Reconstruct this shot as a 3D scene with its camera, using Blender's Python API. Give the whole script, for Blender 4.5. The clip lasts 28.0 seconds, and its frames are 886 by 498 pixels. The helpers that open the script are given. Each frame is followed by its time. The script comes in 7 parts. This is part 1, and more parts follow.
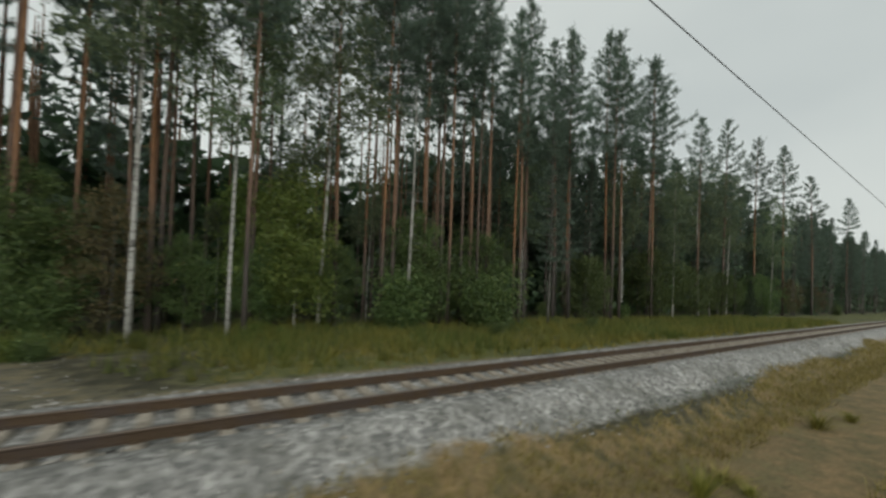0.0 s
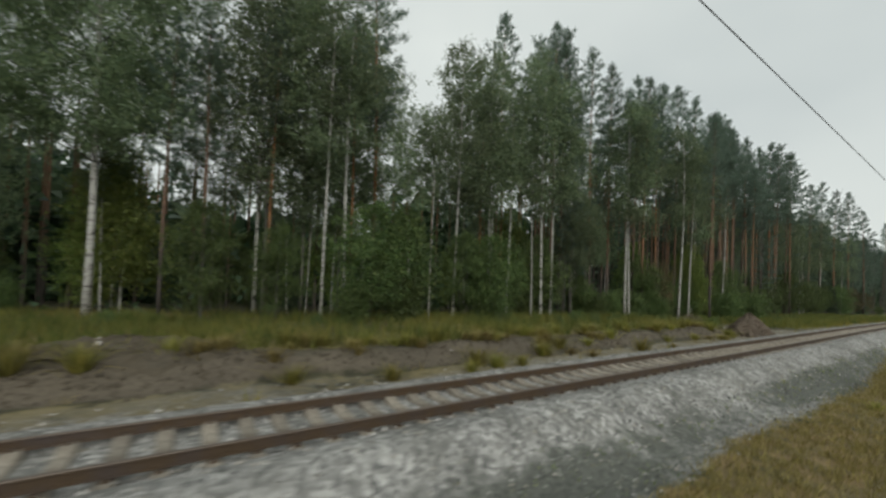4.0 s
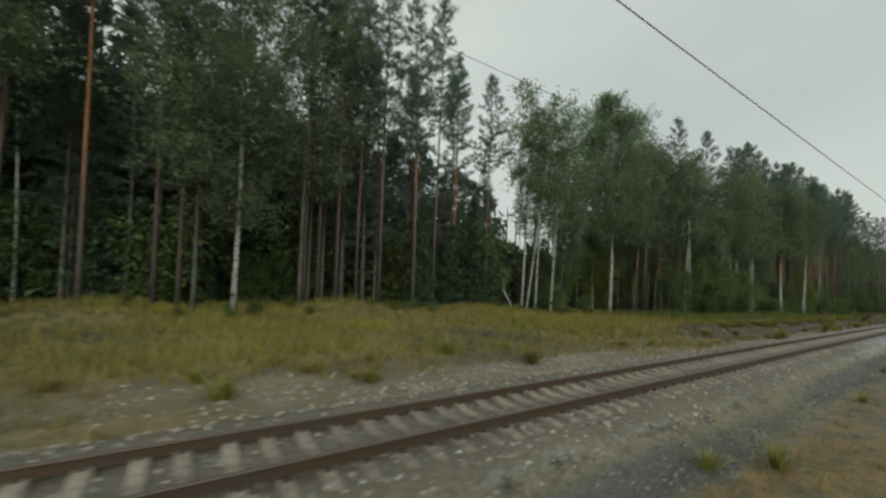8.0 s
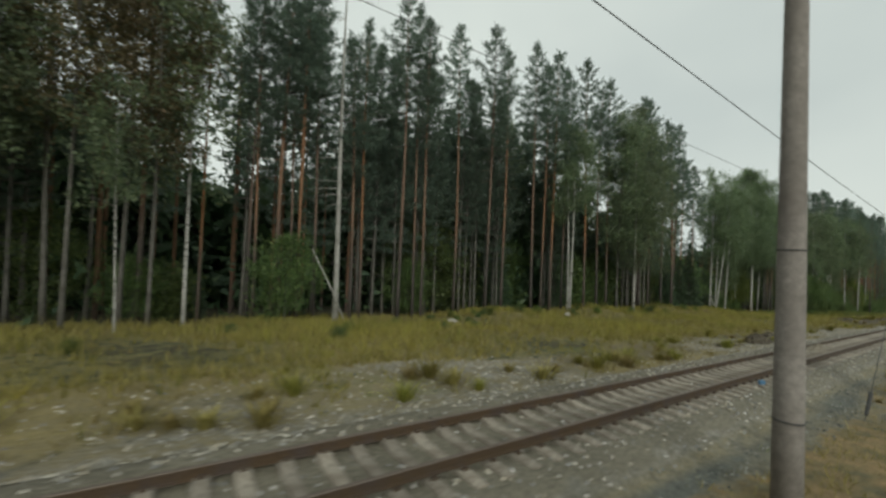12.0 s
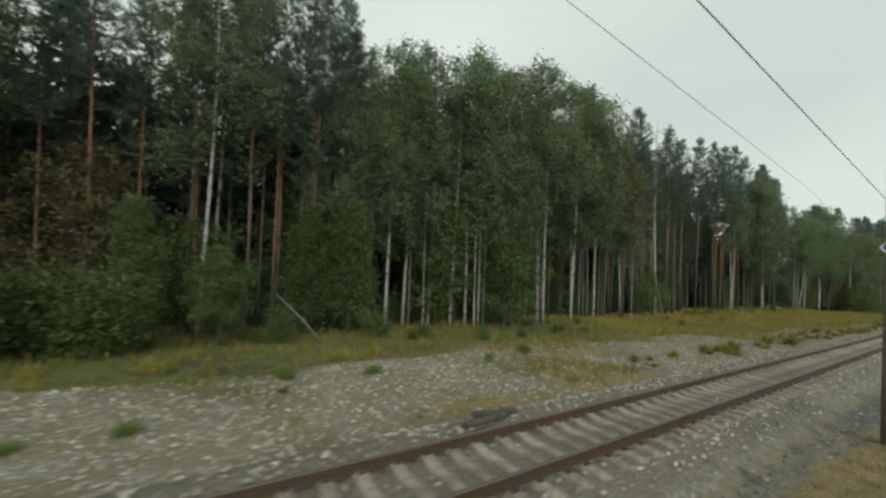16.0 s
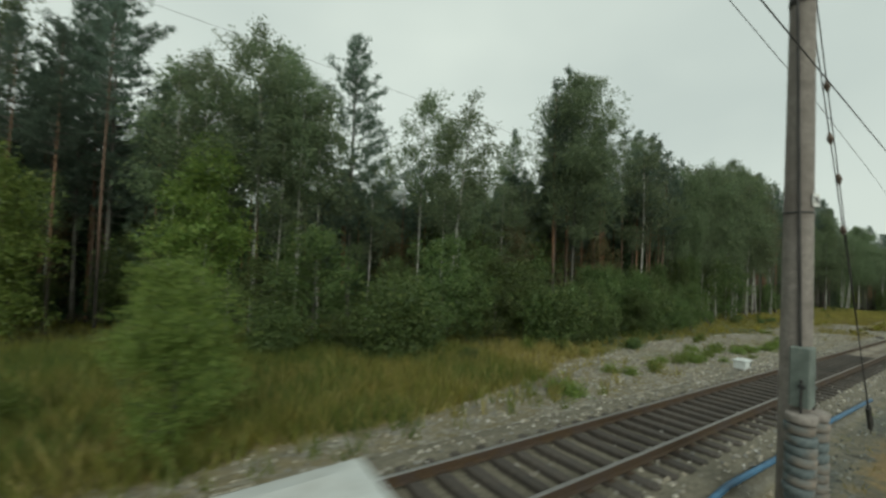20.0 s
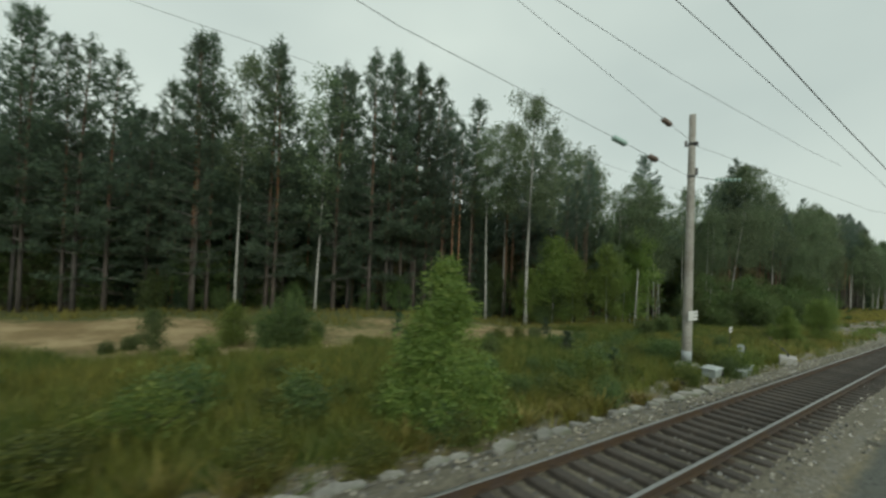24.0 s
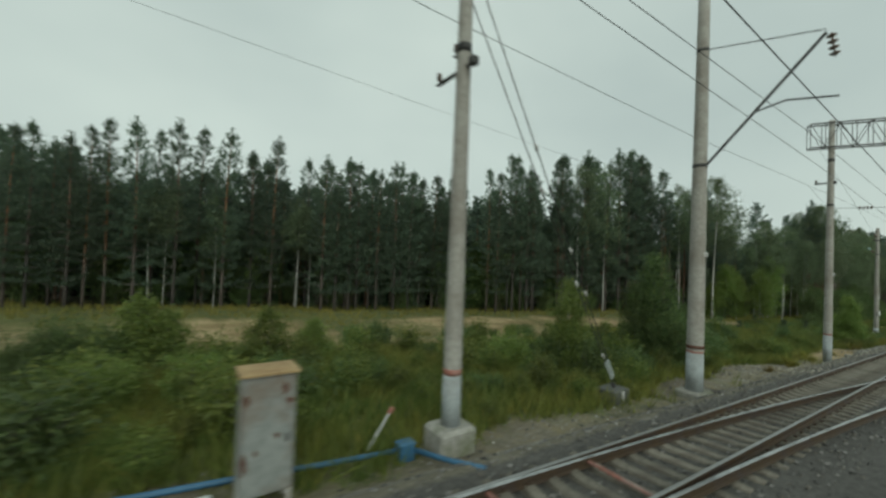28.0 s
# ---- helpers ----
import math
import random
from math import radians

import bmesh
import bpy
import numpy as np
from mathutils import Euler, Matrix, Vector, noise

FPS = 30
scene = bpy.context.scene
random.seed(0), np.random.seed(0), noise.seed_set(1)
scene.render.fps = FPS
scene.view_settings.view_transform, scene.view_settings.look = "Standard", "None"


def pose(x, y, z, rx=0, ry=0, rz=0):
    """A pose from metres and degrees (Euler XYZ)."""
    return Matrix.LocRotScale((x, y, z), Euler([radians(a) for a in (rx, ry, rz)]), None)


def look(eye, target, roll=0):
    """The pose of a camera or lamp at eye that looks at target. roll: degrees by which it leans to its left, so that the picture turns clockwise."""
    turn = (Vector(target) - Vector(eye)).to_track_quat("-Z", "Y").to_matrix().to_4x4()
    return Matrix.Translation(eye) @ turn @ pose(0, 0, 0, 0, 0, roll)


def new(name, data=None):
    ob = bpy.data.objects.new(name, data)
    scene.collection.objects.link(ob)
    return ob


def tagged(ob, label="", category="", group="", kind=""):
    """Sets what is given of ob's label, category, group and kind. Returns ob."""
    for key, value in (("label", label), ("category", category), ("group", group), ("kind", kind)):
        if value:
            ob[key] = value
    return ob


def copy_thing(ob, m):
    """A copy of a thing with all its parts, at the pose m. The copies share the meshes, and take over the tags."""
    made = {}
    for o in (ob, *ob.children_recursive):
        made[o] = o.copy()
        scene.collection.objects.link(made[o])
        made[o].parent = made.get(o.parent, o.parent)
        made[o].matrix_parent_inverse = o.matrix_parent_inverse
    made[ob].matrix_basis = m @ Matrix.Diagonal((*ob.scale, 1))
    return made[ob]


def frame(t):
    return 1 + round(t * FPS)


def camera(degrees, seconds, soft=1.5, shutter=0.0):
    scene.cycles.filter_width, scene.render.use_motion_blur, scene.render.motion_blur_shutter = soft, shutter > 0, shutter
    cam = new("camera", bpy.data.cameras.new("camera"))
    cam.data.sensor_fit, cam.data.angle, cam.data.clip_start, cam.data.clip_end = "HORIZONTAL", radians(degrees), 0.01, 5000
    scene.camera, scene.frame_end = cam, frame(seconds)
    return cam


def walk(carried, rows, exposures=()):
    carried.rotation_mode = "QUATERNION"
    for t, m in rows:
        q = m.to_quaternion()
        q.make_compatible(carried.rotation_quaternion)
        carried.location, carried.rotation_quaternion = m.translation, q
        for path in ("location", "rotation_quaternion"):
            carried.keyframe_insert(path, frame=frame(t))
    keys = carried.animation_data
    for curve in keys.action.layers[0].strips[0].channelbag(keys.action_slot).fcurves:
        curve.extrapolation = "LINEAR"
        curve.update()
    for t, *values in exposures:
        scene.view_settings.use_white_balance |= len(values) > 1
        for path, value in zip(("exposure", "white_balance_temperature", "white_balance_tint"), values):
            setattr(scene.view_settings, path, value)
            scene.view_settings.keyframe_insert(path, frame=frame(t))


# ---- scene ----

# ======== camera and its way: a train window, rolling towards -x along a straight line ========
SX, SY = 0.0494, 0.0747          # the whole hillside falls gently towards +x and +y
CAM_Z = 3.15                     # lens above the rails of its own track


def up(x, y, z=0.0):
    """Height in the world of a place z metres above the sloping base plane."""
    return z - SX * x - SY * y


def travel(t):
    """Where the train is after t seconds: it slows from 13 to 11.2 m/s in the first ten."""
    if t < 10:
        return -(13.0 * t - 0.09 * t * t)
    return -(121.0 + 11.2 * (t - 10))


cam = camera(99.0, 28.0, soft=2.6, shutter=0.3)
# seconds, yaw, pitch, roll
TURNS = [
    (0.0, -33.5, 1.0, -2.0), (5.5, -33.5, 1.0, -2.1), (12.0, -33.5, 1.0, -2.1), (20.0, -33.5, 1.0, -2.1), (28.0, -33.5, 1.0, -2.2),
]


def turn_at(t):
    for a, b in zip(TURNS, TURNS[1:]):
        if t <= b[0]:
            k = (t - a[0]) / (b[0] - a[0])
            return [p + (q - p) * k for p, q in zip(a[1:], b[1:])]
    return TURNS[-1][1:]


rows = []
for i in range(57):
    t = i * 0.5
    yaw, pitch, roll = turn_at(t)
    x = travel(t)
    rows.append((t, pose(x, 0, up(x, 0, CAM_Z), 90 + pitch, roll, yaw)))
walk(cam, rows, exposures=((0.0, -0.18, 6550, 5), (1.5, -0.04, 6500, 6), (3.0, -0.02, 6500, 6), (6.0, -0.12, 6650, 3), (8.0, -0.24, 6600, 2), (10.0, -0.36, 6550, 1), (11.2, -0.15, 6600, 1), (12.5, -0.08, 6600, 1), (16.0, 0.05, 6650, -1), (20.0, -0.08, 6600, -4), (24.0, -0.12, 6500, -5), (28.0, -0.28, 6350, -7)))

# ======== overcast sky ========
world = bpy.data.worlds.new("overcast_sky")
scene.world = world
world.use_nodes = True
nt = world.node_tree
nt.nodes.clear()
w_out = nt.nodes.new("ShaderNodeOutputWorld")
w_bg = nt.nodes.new("ShaderNodeBackground")
sky = nt.nodes.new("ShaderNodeTexSky")
sky.sky_type = "NISHITA"
sky.sun_disc = False
sky.sun_elevation = radians(33)
sky.sun_rotation = radians(200)
sky.air_density, sky.dust_density, sky.ozone_density = 1.0, 6.0, 1.0
hsv = nt.nodes.new("ShaderNodeHueSaturation")
hsv.inputs["Saturation"].default_value = 0.25
tc = nt.nodes.new("ShaderNodeTexCoord")
mp = nt.nodes.new("ShaderNodeMapping")
mp.inputs["Scale"].default_value = (1.0, 1.0, 1.9)
cl = nt.nodes.new("ShaderNodeTexNoise")
cl.inputs["Scale"].default_value = 1.5
cl.inputs["Detail"].default_value = 3.0
ramp = nt.nodes.new("ShaderNodeValToRGB")
ramp.color_ramp.elements[0].position, ramp.color_ramp.elements[0].color = 0.3, (5.9, 6.3, 6.4, 1)
ramp.color_ramp.elements[1].position, ramp.color_ramp.elements[1].color = 0.72, (7.6, 7.9, 7.8, 1)
mix = nt.nodes.new("ShaderNodeMix")
mix.data_type = "RGBA"
mix.inputs["Factor"].default_value = 0.88
nt.links.new(sky.outputs["Color"], hsv.inputs["Color"])
nt.links.new(tc.outputs["Generated"], mp.inputs["Vector"])
nt.links.new(mp.outputs["Vector"], cl.inputs["Vector"])
nt.links.new(cl.outputs["Fac"], ramp.inputs["Fac"])
nt.links.new(hsv.outputs["Color"], mix.inputs["A"])
nt.links.new(ramp.outputs["Color"], mix.inputs["B"])
nt.links.new(mix.outputs["Result"], w_bg.inputs["Color"])
nt.links.new(w_bg.outputs["Background"], w_out.inputs["Surface"])
w_bg.inputs["Strength"].default_value = 0.11
sun = new("sun", bpy.data.lights.new("sun", "SUN"))
sun.data.energy, sun.data.angle, sun.data.color = 1.35, radians(30), (1.0, 0.96, 0.9)
sun.matrix_world = look((0, 0, 0), (0.3, 0.78, -0.55))

# ======== materials ========


def material(name, build):
    m = bpy.data.materials.new(name)
    m.use_nodes = True
    t = m.node_tree
    t.nodes.clear()
    out = t.nodes.new("ShaderNodeOutputMaterial")
    bsdf = t.nodes.new("ShaderNodeBsdfPrincipled")
    t.links.new(bsdf.outputs["BSDF"], out.inputs["Surface"])
    build(t, bsdf)
    return m


def noise_node(t, scale, detail=4.0, rough=0.6, vec=None):
    n = t.nodes.new("ShaderNodeTexNoise")
    n.inputs["Scale"].default_value = scale
    n.inputs["Detail"].default_value = detail
    n.inputs["Roughness"].default_value = rough
    if vec is not None:
        t.links.new(vec, n.inputs["Vector"])
    return n.outputs["Fac"]


def ramp_node(t, fac, stops):
    r = t.nodes.new("ShaderNodeValToRGB")
    els = r.color_ramp.elements
    while len(els) < len(stops):
        els.new(0.5)
    for e, (p, c) in zip(els, stops):
        e.position = p
        e.color = (*c, 1) if len(c) == 3 else c
    t.links.new(fac, r.inputs["Fac"])
    return r.outputs["Color"]


def mix_node(t, fac, a, b, blend="MIX"):
    m = t.nodes.new("ShaderNodeMix")
    m.data_type = "RGBA"
    m.blend_type = blend
    for sock, v in ((m.inputs["Factor"], fac), (m.inputs["A"], a), (m.inputs["B"], b)):
        if isinstance(v, (int, float)):
            sock.default_value = v
        elif isinstance(v, tuple):
            sock.default_value = (*v, 1)
        else:
            t.links.new(v, sock)
    return m.outputs["Result"]


def math_node(t, op, a, b=0.0, clamp=False):
    m = t.nodes.new("ShaderNodeMath")
    m.operation = op
    m.use_clamp = clamp
    for sock, v in zip(m.inputs, (a, b)):
        if isinstance(v, (int, float)):
            sock.default_value = v
        else:
            t.links.new(v, sock)
    return m.outputs["Value"]


def bump_node(t, bsdf, height, strength=0.4, distance=0.02):
    b = t.nodes.new("ShaderNodeBump")
    b.inputs["Strength"].default_value = strength
    b.inputs["Distance"].default_value = distance
    t.links.new(height, b.inputs["Height"])
    t.links.new(b.outputs["Normal"], bsdf.inputs["Normal"])


def coords(t, which="Object", scale=None):
    c = t.nodes.new("ShaderNodeTexCoord").outputs[which]
    if scale is None:
        return c
    m = t.nodes.new("ShaderNodeMapping")
    m.inputs["Scale"].default_value = scale
    t.links.new(c, m.inputs["Vector"])
    return m.outputs["Vector"]


def rough_stuff(dark, light, fine=12.0, coarse=1.2, rough=0.9, bump=0.4, metal=0.0, stain=None, vary=0.25, dist=0.02):
    """A weathered surface: two colours by fine grain, stains by coarse noise, small differences from piece to piece."""
    def build(t, b):
        v = coords(t)
        g = noise_node(t, fine, 6.0, 0.7, v)
        s = noise_node(t, coarse, 4.0, 0.6, v)
        col = ramp_node(t, g, [(0.3, dark), (0.7, light)])
        col = mix_node(t, ramp_node(t, s, [(0.45, (0, 0, 0)), (0.7, (1, 1, 1))]), col, stain or tuple(0.6 * c for c in dark))
        rnd = t.nodes.new("ShaderNodeObjectInfo").outputs["Random"]
        k = math_node(t, "ADD", math_node(t, "MULTIPLY", rnd, vary), 1.0 - vary / 2)
        h = t.nodes.new("ShaderNodeHueSaturation")
        t.links.new(col, h.inputs["Color"])
        t.links.new(k, h.inputs["Value"])
        t.links.new(h.outputs["Color"], b.inputs["Base Color"])
        b.inputs["Roughness"].default_value = rough
        b.inputs["Metallic"].default_value = metal
        bump_node(t, b, g, bump, dist)
    return build


def foliage(dark, light, warm, rough=0.6, translucent=0.25, patch=None):
    """Leaves: colour differs from leaf to leaf and from tree to tree, some light passes through."""
    def build(t, b):
        isl = t.nodes.new("ShaderNodeNewGeometry").outputs["Random Per Island"]
        rnd = t.nodes.new("ShaderNodeObjectInfo").outputs["Random"]
        col = ramp_node(t, isl, [(0.0, dark), (0.75, light), (1.0, warm)])
        if patch is not None:
            wide = noise_node(t, 0.22, 4.0, 0.65, coords(t))
            col = mix_node(t, ramp_node(t, wide, [(0.42, (0, 0, 0)), (0.62, (1, 1, 1))]), col, ramp_node(t, isl, [(0.0, tuple(0.6 * q for q in patch)), (1.0, tuple(1.3 * q for q in patch))]))
        k = math_node(t, "ADD", math_node(t, "MULTIPLY", rnd, 0.5), 0.75)
        h = t.nodes.new("ShaderNodeHueSaturation")
        t.links.new(col, h.inputs["Color"])
        t.links.new(k, h.inputs["Value"])
        t.links.new(math_node(t, "ADD", math_node(t, "MULTIPLY", rnd, 0.03), 0.485), h.inputs["Hue"])
        t.links.new(h.outputs["Color"], b.inputs["Base Color"])
        b.inputs["Roughness"].default_value = rough
        tr = t.nodes.new("ShaderNodeBsdfTranslucent")
        t.links.new(h.outputs["Color"], tr.inputs["Color"])
        mx = t.nodes.new("ShaderNodeMixShader")
        mx.inputs["Fac"].default_value = translucent
        out = [n for n in t.nodes if n.type == "OUTPUT_MATERIAL"][0]
        t.links.new(b.outputs["BSDF"], mx.inputs[1])
        t.links.new(tr.outputs["BSDF"], mx.inputs[2])
        t.links.new(mx.outputs["Shader"], out.inputs["Surface"])
    return build


def loose_stone(dark, light, tint):
    """Crushed stone: every piece has its own shade, some are tinted by earth."""
    def build(t, b):
        isl = t.nodes.new("ShaderNodeNewGeometry").outputs["Random Per Island"]
        g = noise_node(t, 30.0, 4.0, 0.7, coords(t))
        k = math_node(t, "ADD", math_node(t, "MULTIPLY", isl, 0.75), math_node(t, "MULTIPLY", g, 0.25))
        col = ramp_node(t, k, [(0.1, dark), (0.45, tuple(0.45 * p + 0.55 * q for p, q in zip(light, dark))), (0.6, tint), (0.92, light)])
        t.links.new(col, b.inputs["Base Color"])
        b.inputs["Roughness"].default_value = 0.9
        bump_node(t, b, g, 0.3, 0.01)
    return build


def pine_bark(t, b):
    v = coords(t)
    sep = t.nodes.new("ShaderNodeSeparateXYZ")
    t.links.new(v, sep.inputs["Vector"])
    g = noise_node(t, 1.0, 6.0, 0.7, coords(t, "Object", (9, 9, 2.2)))
    wob = noise_node(t, 0.5, 3.0, 0.6, v)
    hh = math_node(t, "ADD", sep.outputs["Z"], math_node(t, "MULTIPLY", wob, 4.0))
    k = math_node(t, "DIVIDE", math_node(t, "SUBTRACT", hh, 6.5), 5.0, True)
    low = ramp_node(t, g, [(0.3, (0.035, 0.028, 0.024)), (0.7, (0.13, 0.105, 0.09))])
    high = ramp_node(t, g, [(0.3, (0.13, 0.068, 0.038)), (0.7, (0.29, 0.155, 0.085))])
    rnd = t.nodes.new("ShaderNodeObjectInfo").outputs["Random"]
    h = t.nodes.new("ShaderNodeHueSaturation")
    t.links.new(mix_node(t, k, low, high), h.inputs["Color"])
    t.links.new(math_node(t, "ADD", math_node(t, "MULTIPLY", rnd, 0.6), 0.6), h.inputs["Value"])
    t.links.new(math_node(t, "ADD", math_node(t, "MULTIPLY", rnd, 0.5), 0.6), h.inputs["Saturation"])
    t.links.new(h.outputs["Color"], b.inputs["Base Color"])
    b.inputs["Roughness"].default_value = 0.9
    bump_node(t, b, g, 0.6, 0.03)


def birch_bark(t, b):
    v = coords(t, "Object", (2.0, 2.0, 7.0))
    marks = noise_node(t, 1.0, 5.0, 0.7, v)
    big = noise_node(t, 0.35, 3.0, 0.6, coords(t))
    col = ramp_node(t, marks, [(0.38, (0.025, 0.024, 0.022)), (0.47, (0.38, 0.37, 0.345)), (0.8, (0.54, 0.53, 0.50))])
    col = mix_node(t, ramp_node(t, big, [(0.5, (0, 0, 0)), (0.8, (1, 1, 1))]), col, (0.22, 0.22, 0.20))
    t.links.new(col, b.inputs["Base Color"])
    b.inputs["Roughness"].default_value = 0.75
    bump_node(t, b, marks, 0.3, 0.01)


M = {}
M["pine_bark"] = material("pine_bark", pine_bark)
M["birch_bark"] = material("birch_bark", birch_bark)
M["grey_bark"] = material("grey_bark", rough_stuff((0.07, 0.065, 0.055), (0.2, 0.19, 0.17), 14, 1.0, 0.9, 0.5))
M["twig"] = material("dark_twigs", rough_stuff((0.04, 0.035, 0.03), (0.12, 0.105, 0.09), 14, 1.0, 0.9, 0.3))
M["dead_wood"] = material("bleached_dead_wood", rough_stuff((0.28, 0.27, 0.25), (0.5, 0.49, 0.46), 8, 0.8, 0.8, 0.3, 0.0, (0.18, 0.17, 0.15)))
# short pines keep darker needles; tall pines and birches have pale haze mixed in
M["needles_dark"] = material("dark_pine_needles", foliage((0.085, 0.125, 0.088), (0.13, 0.178, 0.118), (0.165, 0.207, 0.117), 0.65, 0.58))
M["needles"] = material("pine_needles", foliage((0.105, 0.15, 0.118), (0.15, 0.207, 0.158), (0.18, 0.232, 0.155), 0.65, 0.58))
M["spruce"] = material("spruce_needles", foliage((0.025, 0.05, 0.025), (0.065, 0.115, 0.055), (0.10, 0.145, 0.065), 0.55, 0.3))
M["birch_leaf"] = material("birch_leaves", foliage((0.12, 0.16, 0.092), (0.18, 0.232, 0.128), (0.225, 0.265, 0.132), 0.55, 0.55))
M["bush_leaf"] = material("bush_leaves", foliage((0.055, 0.09, 0.03), (0.125, 0.182, 0.058), (0.185, 0.222, 0.07), 0.55, 0.45))
M["fresh_leaf"] = material("young_leaves", foliage((0.10, 0.15, 0.035), (0.215, 0.285, 0.07), (0.29, 0.32, 0.085), 0.5, 0.5))
M["rust_leaf"] = material("browning_leaves", foliage((0.07, 0.065, 0.03), (0.17, 0.15, 0.065), (0.25, 0.18, 0.085), 0.6, 0.4))
M["grass"] = material("meadow_grass", foliage((0.10, 0.115, 0.02), (0.25, 0.24, 0.05), (0.40, 0.335, 0.10), 0.7, 0.45, (0.34, 0.29, 0.065)))
M["weed"] = material("green_weeds", foliage((0.055, 0.088, 0.018), (0.135, 0.18, 0.038), (0.235, 0.245, 0.06), 0.6, 0.42, (0.205, 0.205, 0.045)))
M["dry_grass"] = material("dry_grass", foliage((0.12, 0.10, 0.03), (0.27, 0.22, 0.07), (0.36, 0.29, 0.115), 0.8, 0.25))
M["rail"] = material("rusty_rail_steel", rough_stuff((0.04, 0.026, 0.014), (0.095, 0.06, 0.033), 30, 2.0, 0.7, 0.3, 0.2, (0.06, 0.045, 0.04)))


def used_head(t, b):
    """Rail heads: dull rust at first, polished by traffic further on."""
    v = coords(t)
    sep = t.nodes.new("ShaderNodeSeparateXYZ")
    t.links.new(v, sep.inputs["Vector"])
    k = math_node(t, "DIVIDE", math_node(t, "SUBTRACT", -205.0, sep.outputs["X"]), 30.0, True)
    g = noise_node(t, 40.0, 5.0, 0.7, v)
    dull = ramp_node(t, g, [(0.3, (0.085, 0.065, 0.052)), (0.7, (0.19, 0.155, 0.13))])
    t.links.new(mix_node(t, k, dull, ramp_node(t, g, [(0.3, (0.24, 0.24, 0.235)), (0.7, (0.42, 0.42, 0.41))])), b.inputs["Base Color"])
    t.links.new(math_node(t, "SUBTRACT", 0.55, math_node(t, "MULTIPLY", k, 0.2)), b.inputs["Roughness"])
    t.links.new(math_node(t, "ADD", 0.4, math_node(t, "MULTIPLY", k, 0.55)), b.inputs["Metallic"])


M["used_head"] = material("used_rail_head", used_head)
M["bright_head"] = material("polished_rail_head", rough_stuff((0.45, 0.45, 0.45), (0.65, 0.65, 0.65), 40, 1.5, 0.25, 0.05, 1.0))
M["sleeper_old"] = material("grimy_concrete_sleeper", rough_stuff((0.10, 0.09, 0.073), (0.22, 0.203, 0.165), 16, 3.0, 0.9, 0.3, 0.0, (0.09, 0.075, 0.06), 0.4))
M["sleeper"] = material("concrete_sleeper", rough_stuff((0.17, 0.15, 0.12), (0.33, 0.295, 0.245), 16, 3.0, 0.9, 0.3, 0.0, (0.13, 0.105, 0.08), 0.45))
M["wood_sleeper"] = material("tarred_wooden_sleeper", rough_stuff((0.03, 0.026, 0.022), (0.10, 0.085, 0.07), 16, 3.0, 0.9, 0.5, 0.0, (0.05, 0.045, 0.04), 0.4))
M["stone"] = material("ballast_stone", loose_stone((0.12, 0.12, 0.115), (0.52, 0.51, 0.49), (0.27, 0.245, 0.205)))
M["concrete"] = material("pole_concrete", rough_stuff((0.25, 0.24, 0.215), (0.41, 0.39, 0.355), 9, 0.7, 0.9, 0.2, 0.0, (0.19, 0.165, 0.14), 0.2))
M["pale_concrete"] = material("pale_concrete", rough_stuff((0.36, 0.35, 0.33), (0.52, 0.50, 0.47), 9, 1.5, 0.9, 0.2, 0.0, (0.28, 0.26, 0.23), 0.2))
M["mossy_concrete"] = material("weathered_concrete", rough_stuff((0.17, 0.165, 0.145), (0.33, 0.32, 0.29), 7, 1.2, 0.95, 0.3, 0.0, (0.12, 0.13, 0.075), 0.4))
M["steel"] = material("dark_steel", rough_stuff((0.05, 0.05, 0.05), (0.10, 0.095, 0.09), 20, 2.0, 0.6, 0.2, 0.5))
M["wire"] = material("overhead_wire", rough_stuff((0.05, 0.05, 0.05), (0.09, 0.085, 0.08), 20, 2.0, 0.6, 0.0, 0.5))


def plain(name, dark, light, rough=0.6, stain=None, fine=14, coarse=1.5, metal=0.0, bump=0.15):
    M[name] = material(name, rough_stuff(dark, light, fine, coarse, rough, bump, metal, stain))


plain("porcelain", (0.10, 0.07, 0.055), (0.2, 0.15, 0.12), 0.3)
plain("glass_green", (0.28, 0.42, 0.37), (0.42, 0.55, 0.5), 0.15)
plain("white_paint", (0.62, 0.62, 0.6), (0.78, 0.78, 0.76), 0.5, (0.5, 0.48, 0.44))
plain("white_foot", (0.45, 0.45, 0.44), (0.68, 0.68, 0.66), 0.85, (0.25, 0.24, 0.23))
plain("dark_paint", (0.02, 0.02, 0.02), (0.05, 0.05, 0.05), 0.5)
plain("grey_paint", (0.25, 0.275, 0.285), (0.36, 0.385, 0.39), 0.8, (0.18, 0.18, 0.17))
plain("blue_paint", (0.02, 0.05, 0.30), (0.035, 0.075, 0.40), 0.45)
plain("red_paint", (0.22, 0.08, 0.06), (0.33, 0.14, 0.11), 0.75, (0.33, 0.25, 0.22))
plain("dark_rust", (0.06, 0.028, 0.018), (0.15, 0.07, 0.045), 0.9, (0.09, 0.045, 0.03))
plain("grey_brown_concrete", (0.17, 0.15, 0.135), (0.30, 0.27, 0.245), 0.9, (0.14, 0.12, 0.105), 9, 0.7)
plain("anchor_dark", (0.05, 0.052, 0.048), (0.12, 0.122, 0.112), 0.9, (0.04, 0.045, 0.035))
# brown concrete darkened for one pole: its shaded side put into the colour
plain("shaded_concrete", (0.06, 0.05, 0.04), (0.125, 0.106, 0.087), 0.9, (0.08, 0.064, 0.052), 9, 0.7)
plain("brown_concrete", (0.11, 0.093, 0.077), (0.21, 0.18, 0.152), 0.9, (0.12, 0.095, 0.08), 9, 0.7)
